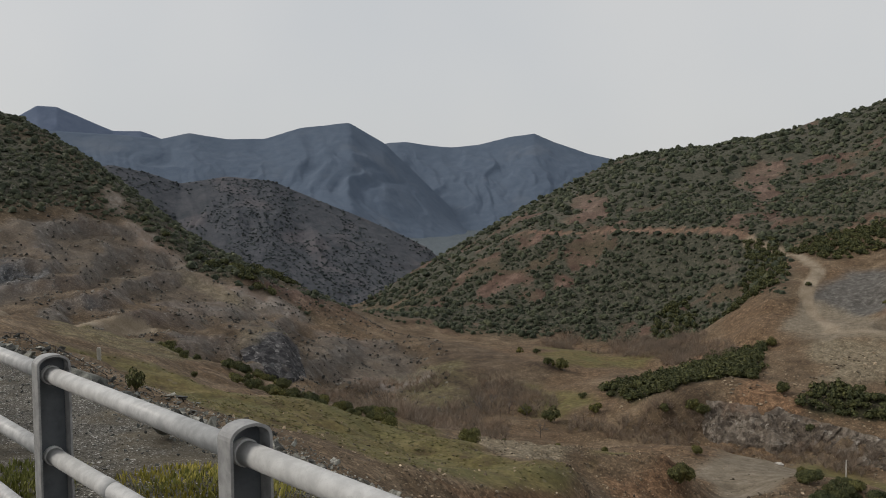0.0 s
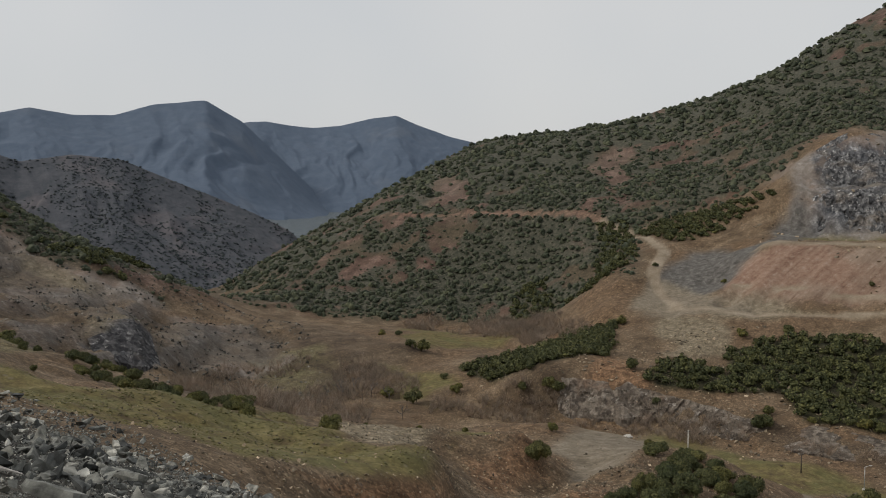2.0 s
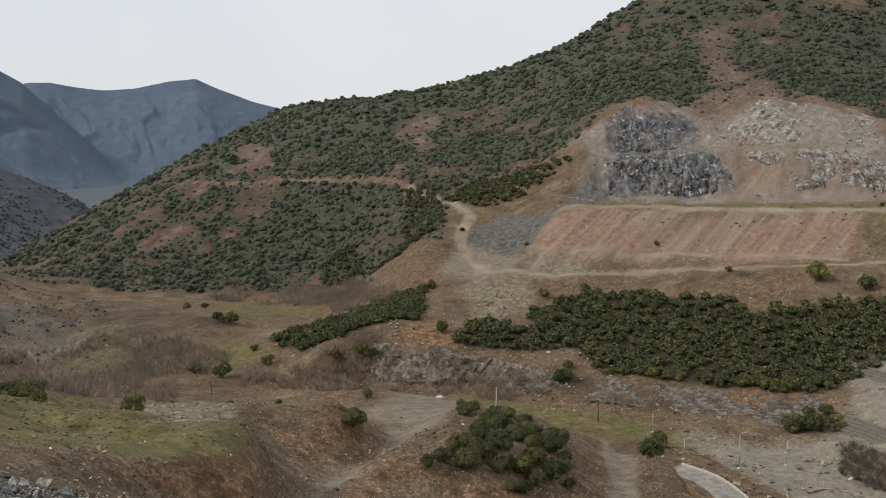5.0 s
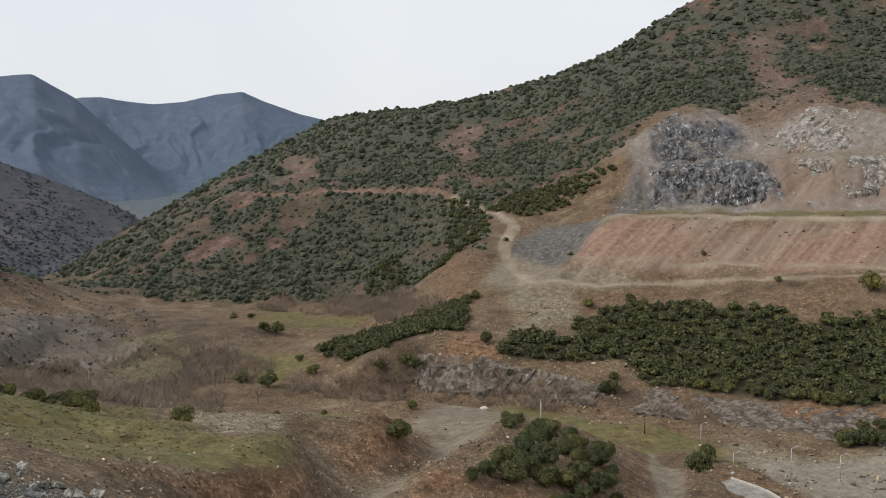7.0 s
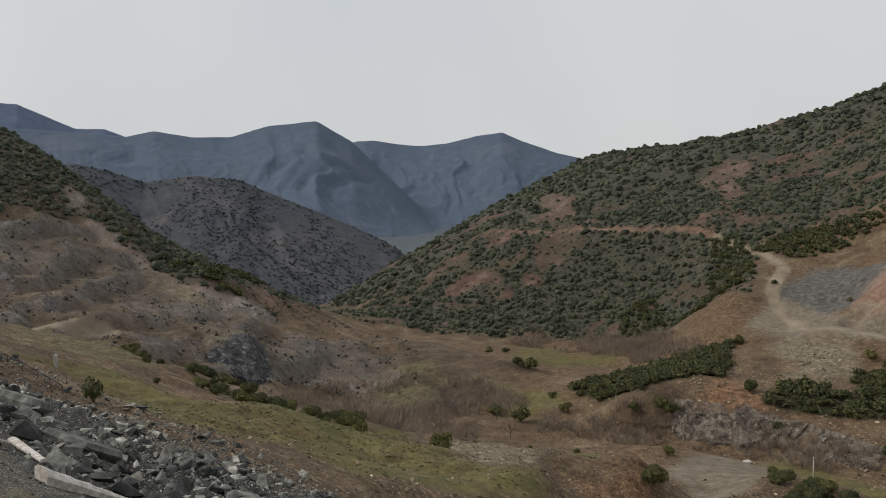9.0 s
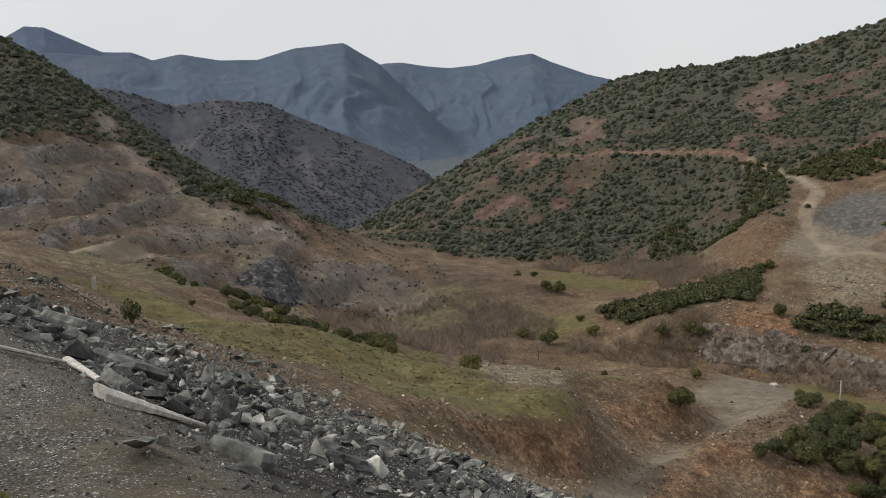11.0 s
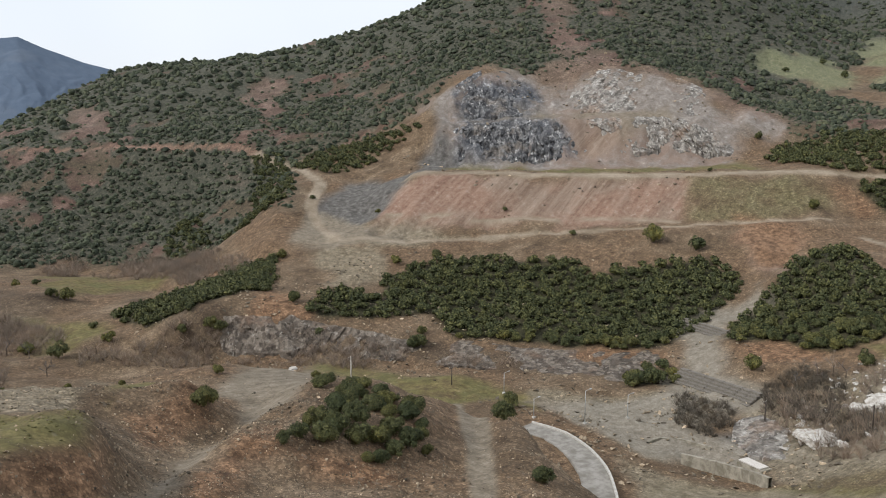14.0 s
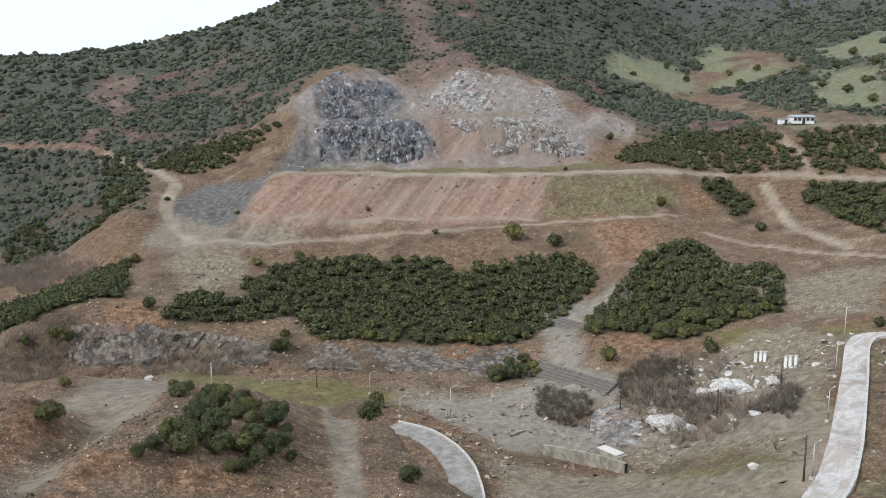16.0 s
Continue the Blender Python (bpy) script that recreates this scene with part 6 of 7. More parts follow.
def strew(boxes, count, low, high, material, name, label, seed, grass_free=True, kinds=STONE_FORMS):
    """Stones strewn over stretches of ground (x0, y0, x1, y1)."""
    g = np.random.default_rng(seed)
    places = []
    for x0, y0, x1, y1 in boxes:
        xs, ys = g.uniform(x0, x1, count), g.uniform(y0, y1, count)
        clump = rough_noise(xs, ys, 9, 3, seed) > g.uniform(-0.6, 0.7, count)
        worn = np.maximum(cover("track", xs, ys), cover("gravel", xs, ys) * 0.93) if grass_free else 0 * xs
        keep = clump & (worn < g.random(count)) & (cover("grass", xs, ys) * 0.85 < g.random(count))
        keep &= (from_line(xs, ys, RIGHT_ROAD) > 3.0) & (from_line(xs, ys, VALLEY_ROAD) > 3.8)
        xs, ys = xs[keep], ys[keep]
        for x, y, z in zip(xs, ys, ground_height(xs, ys)):
            s = low + (high - low) * g.random() ** 3
            places.append((x, y, z + 0.1 * s, s, 0.4))
    return spread_stones(name, kinds, places, material, label)


MAT_EARTHSTONE = stone_material("brown_field_stone", (0.11, 0.084, 0.057), (0.215, 0.172, 0.124), (0.34, 0.29, 0.225), 0.3)
MAT_PITSTONE = stone_material("weathered_grey_stone", (0.055, 0.051, 0.046), (0.115, 0.108, 0.097), (0.2, 0.19, 0.172), 0.6)
strew([(-10, 36, 45, 75), (20, 45, 80, 100), (10, 70, 75, 125)], 11000, 0.035, 0.24, MAT_EARTHSTONE, "field_stones", "small brown stones strewn over the bare earth mounds", 21, kinds=PEBBLE_FORMS)
strew([(-14, 38, 30, 62), (10, 45, 60, 95), (16, 48, 46, 84)], 15000, 0.025, 0.13, MAT_EARTHSTONE, "scattered_pebbles", "small brown pebbles on the bare earth below the dam", 26, kinds=PEBBLE_FORMS)
strew([(65, 150, 150, 205), (100, 90, 160, 160), (85, 25, 160, 90)], 3200, 0.12, 0.75, MAT_EARTHSTONE, "bank_stones", "tumbled brown stones on the river banks", 22)
strew([(-125, 195, 30, 330)], 15000, 0.16, 0.85, MAT_PITSTONE, "quarry_stones", "blocky fallen stones in the old quarry", 23, kinds=PEBBLE_FORMS)
strew([(180, 160, 300, 275)], 2600, 0.2, 1.0, MAT_EARTHSTONE, "quarry_floor_stones", "fallen blocks at the foot of the quarry face", 24)
strew([(125, 35, 165, 75)], 500, 0.3, 1.1, MAT_PALESTONE, "pale_blocks", "white limestone blocks strewn by the stream", 25)


BOULDERS = []
for s in range(5):
    v, f = stone_arrays(700 + s, 0.7)
    bm = bmesh.new()
    vv = [bm.verts.new(q) for q in v]
    for t in f:
        bm.faces.new([vv[i] for i in t])
    bmesh.ops.subdivide_edges(bm, edges=bm.edges[:], cuts=4, use_grid_fill=True)
    for w in bm.verts:
        w.co += w.co.normalized() * (0.1 * noise.fractal(w.co * 2.5 + Vector((s, 0, 0)), 0.9, 2.0, 5) - 0.05)
    me = bpy.data.meshes.new("boulder")
    bm.to_mesh(me)
    bm.free()
    me.materials.append(MAT_RUBBLE)
    BOULDERS.append(me)
DARK_NOTE = "large dark grey stone half sunk in gravel"
for (x, y), size, stretch in zip(BIG_STONES, (0.13, 0.2, 0.27, 0.13, 0.36, 0.3, 0.26, 0.17, 0.3, 0.26, 0.16, 0.12, 0.17),
                                 ((1, 0.8, 0.9), (1, 0.75, 0.8), (1.1, 0.8, 0.55), (1, 0.8, 0.6), (1.1, 0.7, 0.5), (1.2, 0.8, 0.6), (1, 0.8, 0.7), (1.1, 0.7, 0.6), (1, 1, 0.7), (1, 0.8, 0.6), (1, 1, 0.8), (1, 1, 0.7), (1.2, 0.7, 0.6))):
    loose_stone(x, y, size, 0.2, BOULDERS[rng.integers(5)], name="boulder", label=DARK_NOTE, group="boulders at the crest", stretch=stretch)


def ground_at(x, y):
    return float(ground_height(np.array([x]), np.array([y]))[0])


def box_mesh(size, bevel=0.0, centre=(0, 0, 0)):
    bm = bmesh.new()
    bmesh.ops.create_cube(bm, size=1, matrix=Matrix.Translation(centre) @ Matrix.Diagonal((*size, 1)))
    if bevel:
        bmesh.ops.bevel(bm, geom=bm.edges[:], offset=bevel, segments=2, affect="EDGES")
    return bm


def tube(a, b, radius, sides=16, radius2=None):
    """A round bar from a to b."""
    a, b = Vector(a), Vector(b)
    bm = bmesh.new()
    turn = (b - a).to_track_quat("Z", "Y").to_matrix().to_4x4()
    bmesh.ops.create_cone(bm, cap_ends=True, segments=sides, radius1=radius, radius2=radius if radius2 is None else radius2, depth=(b - a).length, matrix=Matrix.Translation((a + b) / 2) @ turn)
    for f in bm.faces:
        f.smooth = len(f.verts) == 4
    return bm


def kerb_piece(a, b, thick, taper, label):
    """A broken length of concrete kerb lying on the slope, thinner towards one end."""
    (ax, ay), (bx, by) = a, b
    za, zb = ground_at(ax, ay), ground_at(bx, by)
    d = Vector((bx - ax, by - ay, zb - za))
    bm = bmesh.new()
    n = 26
    side = Vector((d.y, -d.x, 0)).normalized()
    rings = []
    for i in range(n + 1):
        u = i / n
        h = thick * (1 - taper * u) * (1 + 0.05 * math.sin(i * 1.3) + rng.normal(0, 0.025))
        w = thick * 0.95 * (1 - 0.75 * taper * u) * (1 + rng.normal(0, 0.03))
        p = d * u + Vector((0, 0, 0.05))
        rings.append([bm.verts.new(p + side * sx * w + Vector((0, 0, sz * h))) for sx, sz in ((-1, -0.5), (-0.9, 0.35), (-0.4, 0.55), (0.6, 0.5), (1, 0.1), (0.9, -0.5))])
    for r0, r1 in zip(rings, rings[1:]):
        for k in range(6):
            bm.faces.new((r0[k], r0[(k + 1) % 6], r1[(k + 1) % 6], r1[k]))
    bm.faces.new(rings[0][::-1])
    bm.faces.new(rings[-1])
    bmesh.ops.recalc_face_normals(bm, faces=bm.faces)
    ob = part("kerb_fragment", bm, MAT_KERBSTONE, None)
    ob.location = (ax, ay, za)
    return tagged(ob, label, "kerb", "broken kerb pieces")


def slab_stone(at, length, width, thick, yaw):
    """A flat split slab with a ragged outline, lying on the slope."""
    x, y = at
    n = 14
    rim = []
    for i in range(n):
        a = 6.283 * i / n
        q = rng.uniform(0.82, 1.08) / max(abs(math.cos(a)), abs(math.sin(a))) ** 0.6
        rim.append((0.5 * length * q * math.cos(a), 0.5 * width * q * math.sin(a)))
    bm = bmesh.new()
    rings = [[bm.verts.new((px * k, py * k, z * thick + rng.normal(0, 0.03 * thick))) for px, py in rim] for k, z in ((0.86, -0.5), (1.0, 0.1), (0.93, 0.5), (0.45, 0.56))]
    for low, high in zip(rings, rings[1:]):
        for i in range(n):
            bm.faces.new((low[i], low[(i + 1) % n], high[(i + 1) % n], high[i]))
    bm.faces.new(rings[0][::-1])
    bm.faces.new(rings[-1])
    ob = part("rock_slab", bm, MAT_RUBBLE, None)
    lie = Euler((-0.28, 0.36, 0)).to_matrix().to_4x4()
    ob.matrix_world = Matrix.Translation((x, y, ground_at(x, y) + 0.35 * thick)) @ lie @ Matrix.Rotation(yaw, 4, "Z")
    return tagged(ob, "large flat grey-green rock slab lying on the rubble", "stone", "rock slabs")


for spec in SLABS:
    slab_stone(*spec)
kerb_piece(KERB_PIECES[0], KERB_PIECES[1], 0.13, 0.9, "broken whitish concrete kerb, tapering, lying on gravel")
kerb_piece(KERB_PIECES[2], KERB_PIECES[3], 0.035, 0.3, "length of pale concrete kerb sunk in gravel")
kerb_piece(KERB_PIECES[4], KERB_PIECES[5], 0.045, 0.4, "short tilted piece of stained concrete kerb")


# steel railing along the crest
RAIL_AT, RAIL_ALONG = Vector((-1.761, -0.226, 0)), Vector((-0.596, 0.803, 0))
RAIL_TOP, RAIL_GAP = -0.766, 1.628
RAIL_DROPS = (0.09, 0.44, 0.79)


def railing_post_outline(width, top, foot):
    """Half-round top over straight sides, in the plane across the rail."""
    w = width / 2
    arch = [(w * math.cos(a), top - w * 0.62 + w * 0.62 * math.sin(a)) for a in np.linspace(0, math.pi, 13)]
    return [(w, foot)] + arch + [(-w, foot)]


def railing():
    root = tagged(new("railing"), "pale grey pipe railing on dark flat steel posts", "railing")
    root.location = RAIL_AT
    across = Vector((RAIL_ALONG.y, -RAIL_ALONG.x, 0))
    foot = -1.95
    for k in range(-1, 7):
        base = RAIL_ALONG * RAIL_GAP * k
        bm = bmesh.new()
        ring = [bm.verts.new(base + across * s + Vector((0, 0, z))) for s, z in railing_post_outline(0.116, RAIL_TOP - 0.008, foot)]
        back = [bm.verts.new(v.co + RAIL_ALONG * 0.012) for v in ring]
        bm.faces.new(ring)
        bm.faces.new(back[::-1])
        for i in range(len(ring)):
            j = (i + 1) % len(ring)
            bm.faces.new((ring[i], ring[j], back[j], back[i]))
        bmesh.ops.recalc_face_normals(bm, faces=bm.faces)
        post = part("post", bm, MAT_POST, root, "dark grey flat steel post")
        bm = bmesh.new()
        outer, inner = railing_post_outline(0.136, RAIL_TOP, foot), railing_post_outline(0.118, RAIL_TOP - 0.009, foot)
        rings = []
        for depth in (-0.055, 0.018):
            rings.append([[bm.verts.new(base + across * s + Vector((0, 0, z)) + RAIL_ALONG * depth) for s, z in o] for o in (outer, inner)])
        for i in range(len(outer) - 1):
            (fo, fi), (bo, bi) = rings
            bm.faces.new((fo[i], fo[i + 1], bo[i + 1], bo[i]))
            bm.faces.new((fi[i + 1], fi[i], bi[i], bi[i + 1]))
            bm.faces.new((fo[i + 1], fo[i], fi[i], fi[i + 1]))
            bm.faces.new((bo[i], bo[i + 1], bi[i + 1], bi[i]))
        bmesh.ops.recalc_face_normals(bm, faces=bm.faces)
        part("flange", bm, MAT_POSTEDGE, post, "scuffed lighter steel edge strip")
        for drop in RAIL_DROPS:
            c = base + Vector((0, 0, RAIL_TOP - drop))
            part("collar", tube(c - RAIL_ALONG * 0.028, c + RAIL_ALONG * 0.03, 0.0405, 24), MAT_PAINT_RAIL, post)
    for drop in RAIL_DROPS:
        for k in range(-1, 6):
            a = RAIL_ALONG * RAIL_GAP * k + Vector((0, 0, RAIL_TOP - drop))
            part("rail", tube(a, a + RAIL_ALONG * RAIL_GAP, 0.0355, 24), MAT_PAINT_RAIL, root, "pale grey painted steel pipe")
            if drop == RAIL_DROPS[1]:
                mid = a + RAIL_ALONG * RAIL_GAP * 0.62
                part("sleeve", tube(mid - RAIL_ALONG * 0.05, mid + RAIL_ALONG * 0.05, 0.037, 24), MAT_PAINT_RAIL, root)
    return root


railing()


def blades(seed, count, tall, wide):
    g = np.random.default_rng(seed)
    verts, faces = [], []
    for _ in range(count):
        a, d = g.uniform(0, 6.283), wide * math.sqrt(g.random())
        p = np.array((math.cos(a) * d, math.sin(a) * d, 0))
        lean = np.array((math.cos(a), math.sin(a), 0)) * g.uniform(0, 0.55) + g.normal(0, 0.15, 3) * (1, 1, 0)
        h = tall * g.uniform(0.4, 1.0)
        side = np.array((-math.sin(a), math.cos(a), 0)) * g.uniform(0.003, 0.007)
        m, tip = p + lean * h * 0.45 + (0, 0, h * 0.6), p + lean * h + (0, 0, h)
        b = len(verts)
        verts += [tuple(p - side), tuple(p + side), tuple(m + side * 0.8), tuple(m - side * 0.8), tuple(tip)]
        faces += [(b, b + 1, b + 2), (b, b + 2, b + 3), (b + 3, b + 2, b + 4)]
    return np.array(verts), np.array(faces)


for i, (x, y) in enumerate(GRASS_TUFTS):
    v, f = blades(400 + i, 1100, 0.06, 0.42)
    me = raw_mesh("weed_clump", v, f)
    me.materials.append(MAT_DRYGRASS)
    ob = tagged(new("weed_clump", me), "yellow-green clump of weeds growing in gravel", "weeds", "weeds by the railing")
    ob.location = (x, y, ground_at(x, y) - 0.01)


# old stair handrail at the edge of the rubble
def handrail():
    root = tagged(new("stair_handrail"), "thin dark rusty handrail at the rubble edge", "handrail")
    tops = []
    line = [Vector((x, y, ground_at(x, y))) for x, y in HANDRAIL]
    for a, b in zip(line, line[1:]):
        k = max(1, round((b - a).length / 1.6))
        tops += [a.lerp(b, i / k) for i in range(k)]
    tops.append(line[-1])
    for p in tops:
        g = ground_at(p.x, p.y)
        p.z = g + 0.42
        part("post", tube((p.x, p.y, g - 0.1), p, 0.018, 6), MAT_DARKMETAL, root)
    for a, b in zip(tops, tops[1:]):
        part("rail", tube(a, b, 0.03, 6), MAT_DARKMETAL, root)
        part("rail", tube(a - Vector((0, 0, 0.28)), b - Vector((0, 0, 0.28)), 0.015, 6), MAT_DARKMETAL, root)
    return root


handrail()


def marker(x, y):
    g = ground_at(x, y)
    bm = box_mesh((0.28, 0.28, 1.0), 0.05, (0, 0, 0.45))
    ob = part("marker_stone", bm, MAT_CONCRETE, None)
    ob.location = (x, y, g)
    tagged(ob, "short weathered white concrete marker post on grass", "marker")


marker(*MARKER[0])
v, f = crown_arrays(500, 420, 0.09)
v = v * (0.62, 0.62, 1.15)
me = raw_mesh("crown", v, f)
me.materials.append(MAT_LEAF)
young = tagged(new("young_cypress"), "narrow young olive-green conifer beside the rubble", "tree")
young.location = (*YOUNG_TREE[0], ground_at(*YOUNG_TREE[0]) - 0.1)
part("crown", me, MAT_LEAF, young)
part("trunk", TRUNKS[0], MAT_BARK, young)


# poles and street lamps
def pole(kind, at, height):
    x, y = at
    g = ground_at(x, y) - 0.1
    if kind == "lamp_post":
        root = tagged(new("street_lamp"), "slim galvanised street lamp on a concrete foot", "street lamp", "street lamps in the valley")
        root.location = (x, y, g)
        part("foot", box_mesh((0.55, 0.55, 0.45), 0.03, (0, 0, 0.15)), MAT_CONCRETE, root)
        part("pole", tube((0, 0, 0.3), (0, 0, height), 0.085, 10, 0.05), MAT_GALV, root)
        part("arm", tube((0, 0, height - 0.05), (0.75, -0.2, height + 0.2), 0.035, 8), MAT_GALV, root)
        head = box_mesh((0.6, 0.24, 0.12), 0.04, (1.0, -0.27, height + 0.22))
        part("lamp_head", head, MAT_GALV, root)
        return
    pale = kind == "pale_pole"
    root = tagged(new("utility_pole"), "pale concrete utility pole in the valley field" if pale else "dark tarred wooden utility pole with a crossarm", "utility pole", "utility poles in the valley")
    root.location = (x, y, g)
    part("pole", tube((0, 0, 0), (0, 0, height), 0.15 if pale else 0.13, 10, 0.1 if pale else 0.09), MAT_CONCRETE if pale else MAT_WOODPOLE, root)
    part("crossarm", box_mesh((1.1, 0.1, 0.12), 0.01, (0, 0.12, height - 0.35)), MAT_WOODPOLE, root)
    for s in (-0.45, 0, 0.45):
        part("insulator", tube((s, 0.12, height - 0.3), (s, 0.12, height - 0.12), 0.04, 8), MAT_CONCRETE, root)


for kind, at, height in POLES:
    pole(kind, at, height)


# roads
def smooth_line(points, step):
    """Points along a gently curved line (Catmull-Rom)."""
    p = [np.array(q, float) for q in points]
    p = [2 * p[0] - p[1]] + p + [2 * p[-1] - p[-2]]
    out = []
    for a, b, c, d in zip(p, p[1:], p[2:], p[3:]):
        k = max(2, int(np.linalg.norm(c - b) / step))
        for i in range(k):
            t = i / k
            out.append(0.5 * (2 * b + (c - a) * t + (2 * a - 5 * b + 4 * c - d) * t * t + (3 * b - a - 3 * c + d) * t ** 3))
    out.append(p[-2])
    return np.array(out)


def ribbon(line, offset0, offset1, lift, thick, heights):
    """A band beside a line, with a top, two sides and a foot."""
    d = np.gradient(line, axis=0)
    d /= np.linalg.norm(d, axis=1)[:, None]
    n = np.stack([d[:, 1], -d[:, 0]], -1)
    bm = bmesh.new()
    rows = []
    for q, m, z in zip(line, n, heights):
        rows.append([bm.verts.new((*(q + m * o), z + e)) for o, e in ((offset0, lift - thick), (offset0, lift), (offset1, lift), (offset1, lift - thick))])
    for a, b in zip(rows, rows[1:]):
        for i in range(3):
            bm.faces.new((a[i], a[i + 1], b[i + 1], b[i]))
    bmesh.ops.recalc_face_normals(bm, faces=bm.faces)
    return bm


def road(name, points, width, kerb_side, material, label):
    line = smooth_line(points, 2.0)
    d = np.gradient(line, axis=0)
    d /= np.linalg.norm(d, axis=1)[:, None]
    n = np.stack([d[:, 1], -d[:, 0]], -1)
    hs = np.max([ground_height(*(line + n * o).T) for o in (-width / 2, -width / 4, 0, width / 4, width / 2)], axis=0)
    for _ in range(3):
        hs[1:-1] = np.maximum(hs[1:-1], (hs[:-2] + hs[2:]) / 2)
    top = part(name, ribbon(line, -width / 2, width / 2, 0.12, 1.2, hs), material, None)
    tagged(top, label, "road", kind="structure")
    s = kerb_side
    k = part("kerb", ribbon(line, s * width / 2, s * (width / 2 + 0.35), 0.42, 1.2, hs), MAT_CONCRETE, top, "pale concrete kerb")
    return line, hs


road("road_valley", VALLEY_ROAD, 4.4, -1, MAT_LANE, "dusty pale concrete lane curving down the valley")
road("road_access", RIGHT_ROAD, 3.5, -1, MAT_ROADTOP, "whitish concrete access road with a low kerb")


# concrete works by the stream
def wall_along(name, points, height, thick, label, category, material, sink=0.6, lean=0.0):
    line = smooth_line(points, 1.5)
    hs = ground_height(*line.T)
    hs = np.convolve(np.pad(hs, 3, mode="edge"), np.ones(7) / 7, "valid")
    ob = part(name, ribbon(line, -thick / 2, thick / 2, height, height + sink, hs), material, None)
    return tagged(ob, label, category)


wall_along("basin_wall", BASIN_WALL, 1.9, 0.6, "stained beige concrete wall of the stilling basin", "wall", MAT_BASIN)
wall_along("gutter_wall", GULLEY_WALL, 0.35, 0.4, "low pale concrete channel wall beside the river bed", "wall", MAT_BASIN)
(bx0, by0), (bx1, by1) = BASIN_BOX
intake = tagged(new("intake_box"), "small concrete intake chamber with a sloping slab", "chamber")
intake.location = ((bx0 + bx1) / 2, (by0 + by1) / 2, ground_at((bx0 + bx1) / 2, (by0 + by1) / 2))
intake.rotation_euler = (0, 0, math.atan2(by1 - by0, bx1 - bx0))
part("chamber", box_mesh((5.2, 2.4, 1.6), 0.06, (0, 0, 0.5)), MAT_BASIN, intake)
part("slab", box_mesh((4.4, 2.0, 0.18), 0.03, (-0.2, 0, 1.42)), MAT_KERBSTONE, intake, "grey cover slab")


def check_dam(points, steps, label):
    """A stepped stone sill across the stream: one long step behind the other."""
    (ax, ay), (bx, by) = points
    d = Vector((bx - ax, by - ay, 0))
    away = Vector((-d.y, d.x, 0)).normalized()
    if away.x < 0:
        away = -away
    root = tagged(new("check_dam"), label, "check dam", "check dams across the stream")
    zs = [ground_at(ax + d.x * u, ay + d.y * u) for u in (0.2, 0.5, 0.8)]
    base = min(zs)
    root.location = (ax, ay, base)
    root.rotation_euler = (0, 0, math.atan2(d.y, d.x))
    sgn = 1 if (Matrix.Rotation(-math.atan2(d.y, d.x), 3, "Z") @ away).y > 0 else -1
    for k in range(steps):
        count = max(4, int(d.length / 2.2))
        for i in range(count):
            w = d.length / count
            part("gabion", box_mesh((w * 0.97, 1.0, 0.5), 0.05, (w * (i + 0.5), sgn * k * 0.85, 0.1 + k * 0.42 + rng.uniform(-0.03, 0.03))), MAT_GABION, root)


check_dam(CHECK_UPPER, 4, "stepped grey gabion check dam across the upper stream")
check_dam(CHECK_LOWER, 5, "stepped grey gabion check dam across the lower stream")

for x, y in PILLARS:
    ob = tagged(new("concrete_pillar"), "short white concrete pillar left from an old structure", "pillar", "old concrete pillars")
    ob.location = (x, y, ground_at(x, y) - 0.1)
    part("shaft", box_mesh((0.55, 0.55, 1.9), 0.04, (0, 0, 0.9)), MAT_WALLWHITE, ob)
    part("cap", box_mesh((0.7, 0.7, 0.18), 0.03, (0, 0, 1.9)), MAT_CONCRETE, ob)

PALE_MESHES = []
for s in range(4):
    bm = bmesh.new()
    bmesh.ops.create_icosphere(bm, subdivisions=5, radius=1.0)
    for w in bm.verts:
        q = w.co * 1.3 + Vector((s * 3.1, 0, 0))
        blocks = abs(noise.cell(w.co * 4.5 + Vector((s, 0, 0)))) * 0.1
        w.co *= 0.85 + 0.3 * noise.fractal(q, 0.8, 2.1, 6) + blocks
    me = bpy.data.meshes.new("pale_rock")
    bm.to_mesh(me)
    bm.free()
    me.materials.append(MAT_PALESTONE)
    PALE_MESHES.append(me)
for (x, y), size, flat in zip(PALE_ROCKS, (3.7, 3.4, 1.2, 1.5, 0.8, 1.1, 2.0, 2.2, 1.3), (0.36, 0.3, 0.4, 0.45, 0.6, 0.5, 0.4, 0.35, 0.4)):
    loose_stone(x, y, size, 0.12, PALE_MESHES[rng.integers(4)], "limestone_outcrop", "pale whitish limestone outcrop in the stream bank", "limestone outcrops", (1, 1, flat))


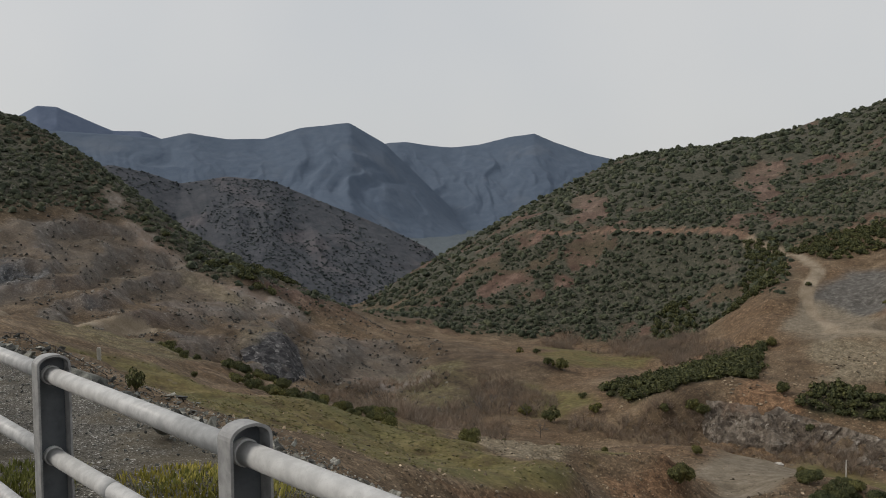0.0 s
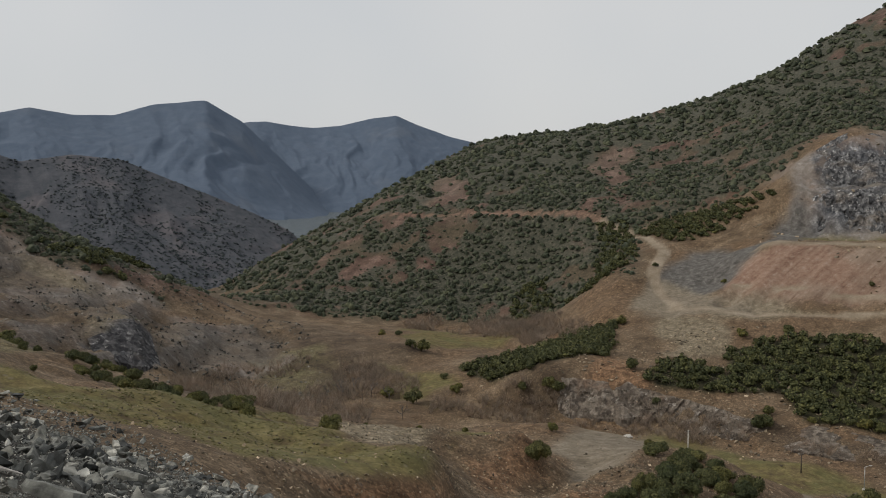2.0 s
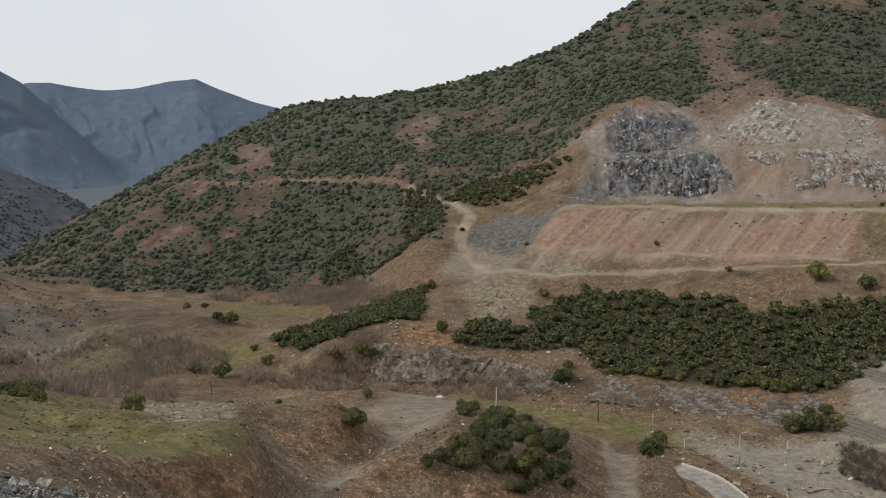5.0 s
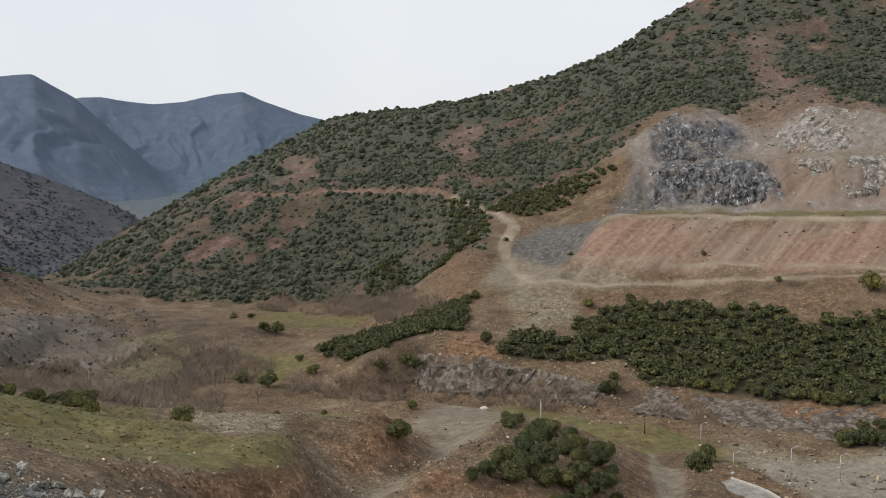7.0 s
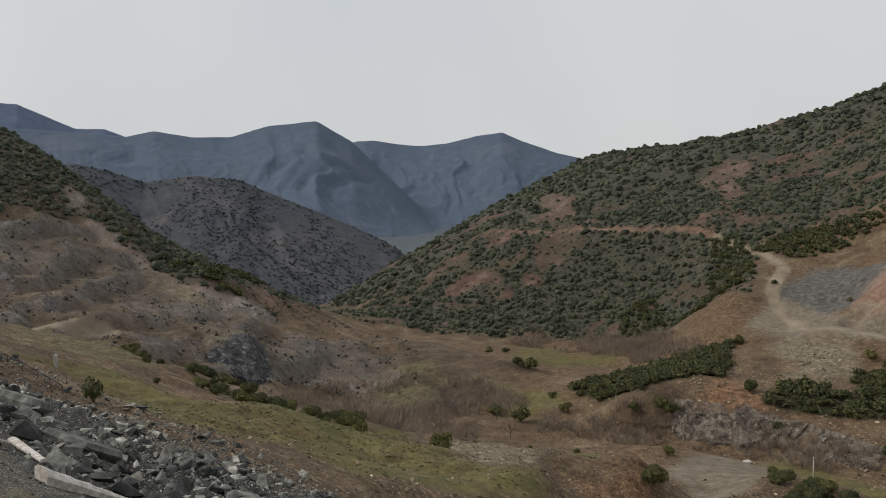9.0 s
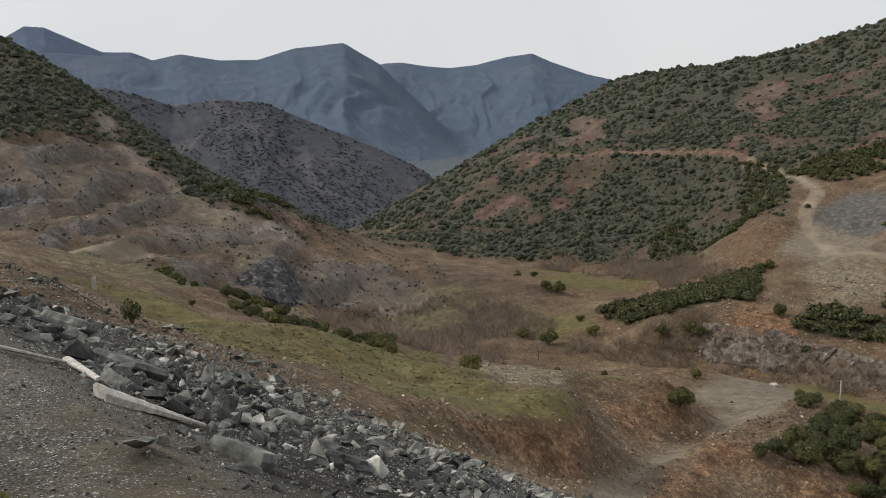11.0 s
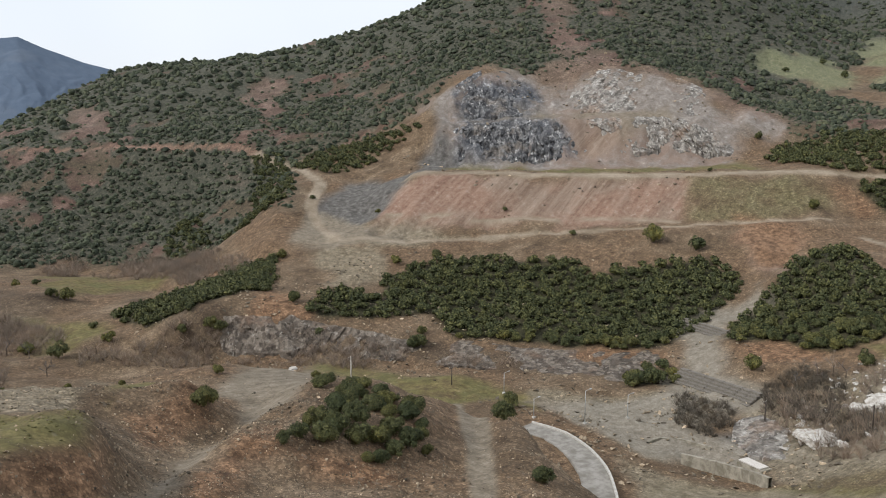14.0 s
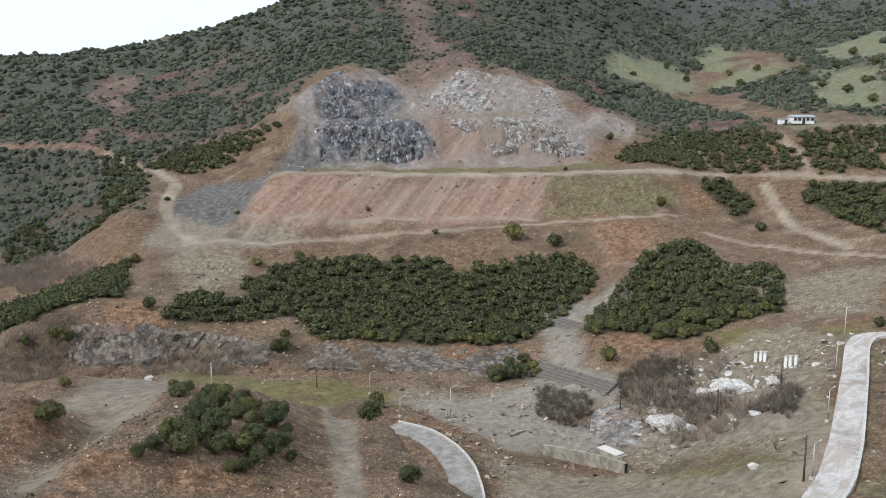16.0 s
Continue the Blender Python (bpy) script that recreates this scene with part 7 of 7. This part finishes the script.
# farmhouse on the slope
def farmhouse():
    (ax, ay), (bx, by) = HOUSE
    length = math.hypot(bx - ax, by - ay) - 4.2
    root = tagged(new("farm_building"), "long low white farm building with a pale sheet roof", "farmhouse")
    root.location = ((ax + bx) / 2, (ay + by) / 2, ground_at((ax + bx) / 2, (ay + by) / 2) - 0.3)
    root.rotation_euler = (0, 0, math.atan2(by - ay, bx - ax))
    part("wall", box_mesh((length, 5.0, 2.5), 0, (0, 0, 1.25)), MAT_WALLWHITE, root)
    bm = bmesh.new()
    pts = [(-length / 2 - 0.4, -3.0, 2.45), (length / 2 + 0.4, -3.0, 2.45), (length / 2 + 0.4, 0, 3.2), (-length / 2 - 0.4, 0, 3.2), (-length / 2 - 0.4, 3.0, 2.45), (length / 2 + 0.4, 3.0, 2.45)]
    v = [bm.verts.new(p) for p in pts]
    for q in ((0, 1, 2, 3), (3, 2, 5, 4), (0, 3, 4), (1, 5, 2)):
        bm.faces.new([v[i] for i in q])
    bmesh.ops.solidify(bm, geom=bm.faces[:], thickness=0.08)
    part("roof", bm, MAT_ROOFSHEET, root, "pale sheet roof")
    for side in (-1, 1):
        for i in range(5):
            x = -length / 2 + length * (i + 0.5) / 5
            w = part("window" if i != 2 else "door", box_mesh((1.1, 0.1, 1.0) if i != 2 else (1.0, 0.1, 2.0), 0, (x, side * 2.52, 1.6 if i != 2 else 1.05)), MAT_GLASSDARK, root)
            part("frame", box_mesh((1.3, 0.06, 0.1), 0, (x, side * 2.54, 1.05 if i != 2 else 2.1)), MAT_CONCRETE, w)
    shed = tagged(new("shed"), "small white shed beside the farm building", "shed")
    sx, sy = ax - 0.9, ay + 0.2
    shed.location = (sx, sy, ground_at(sx, sy) - 0.2)
    shed.rotation_euler = root.rotation_euler
    part("wall", box_mesh((2.9, 2.6, 1.9), 0, (0, 0, 0.95)), MAT_WALLWHITE, shed)
    part("roof", box_mesh((3.4, 3.1, 0.13), 0.02, (0, 0, 1.98)), MAT_ROOFSHEET, shed)
    part("door", box_mesh((0.9, 0.1, 1.6), 0, (0.5, -1.32, 0.83)), MAT_GLASSDARK, shed)


farmhouse()
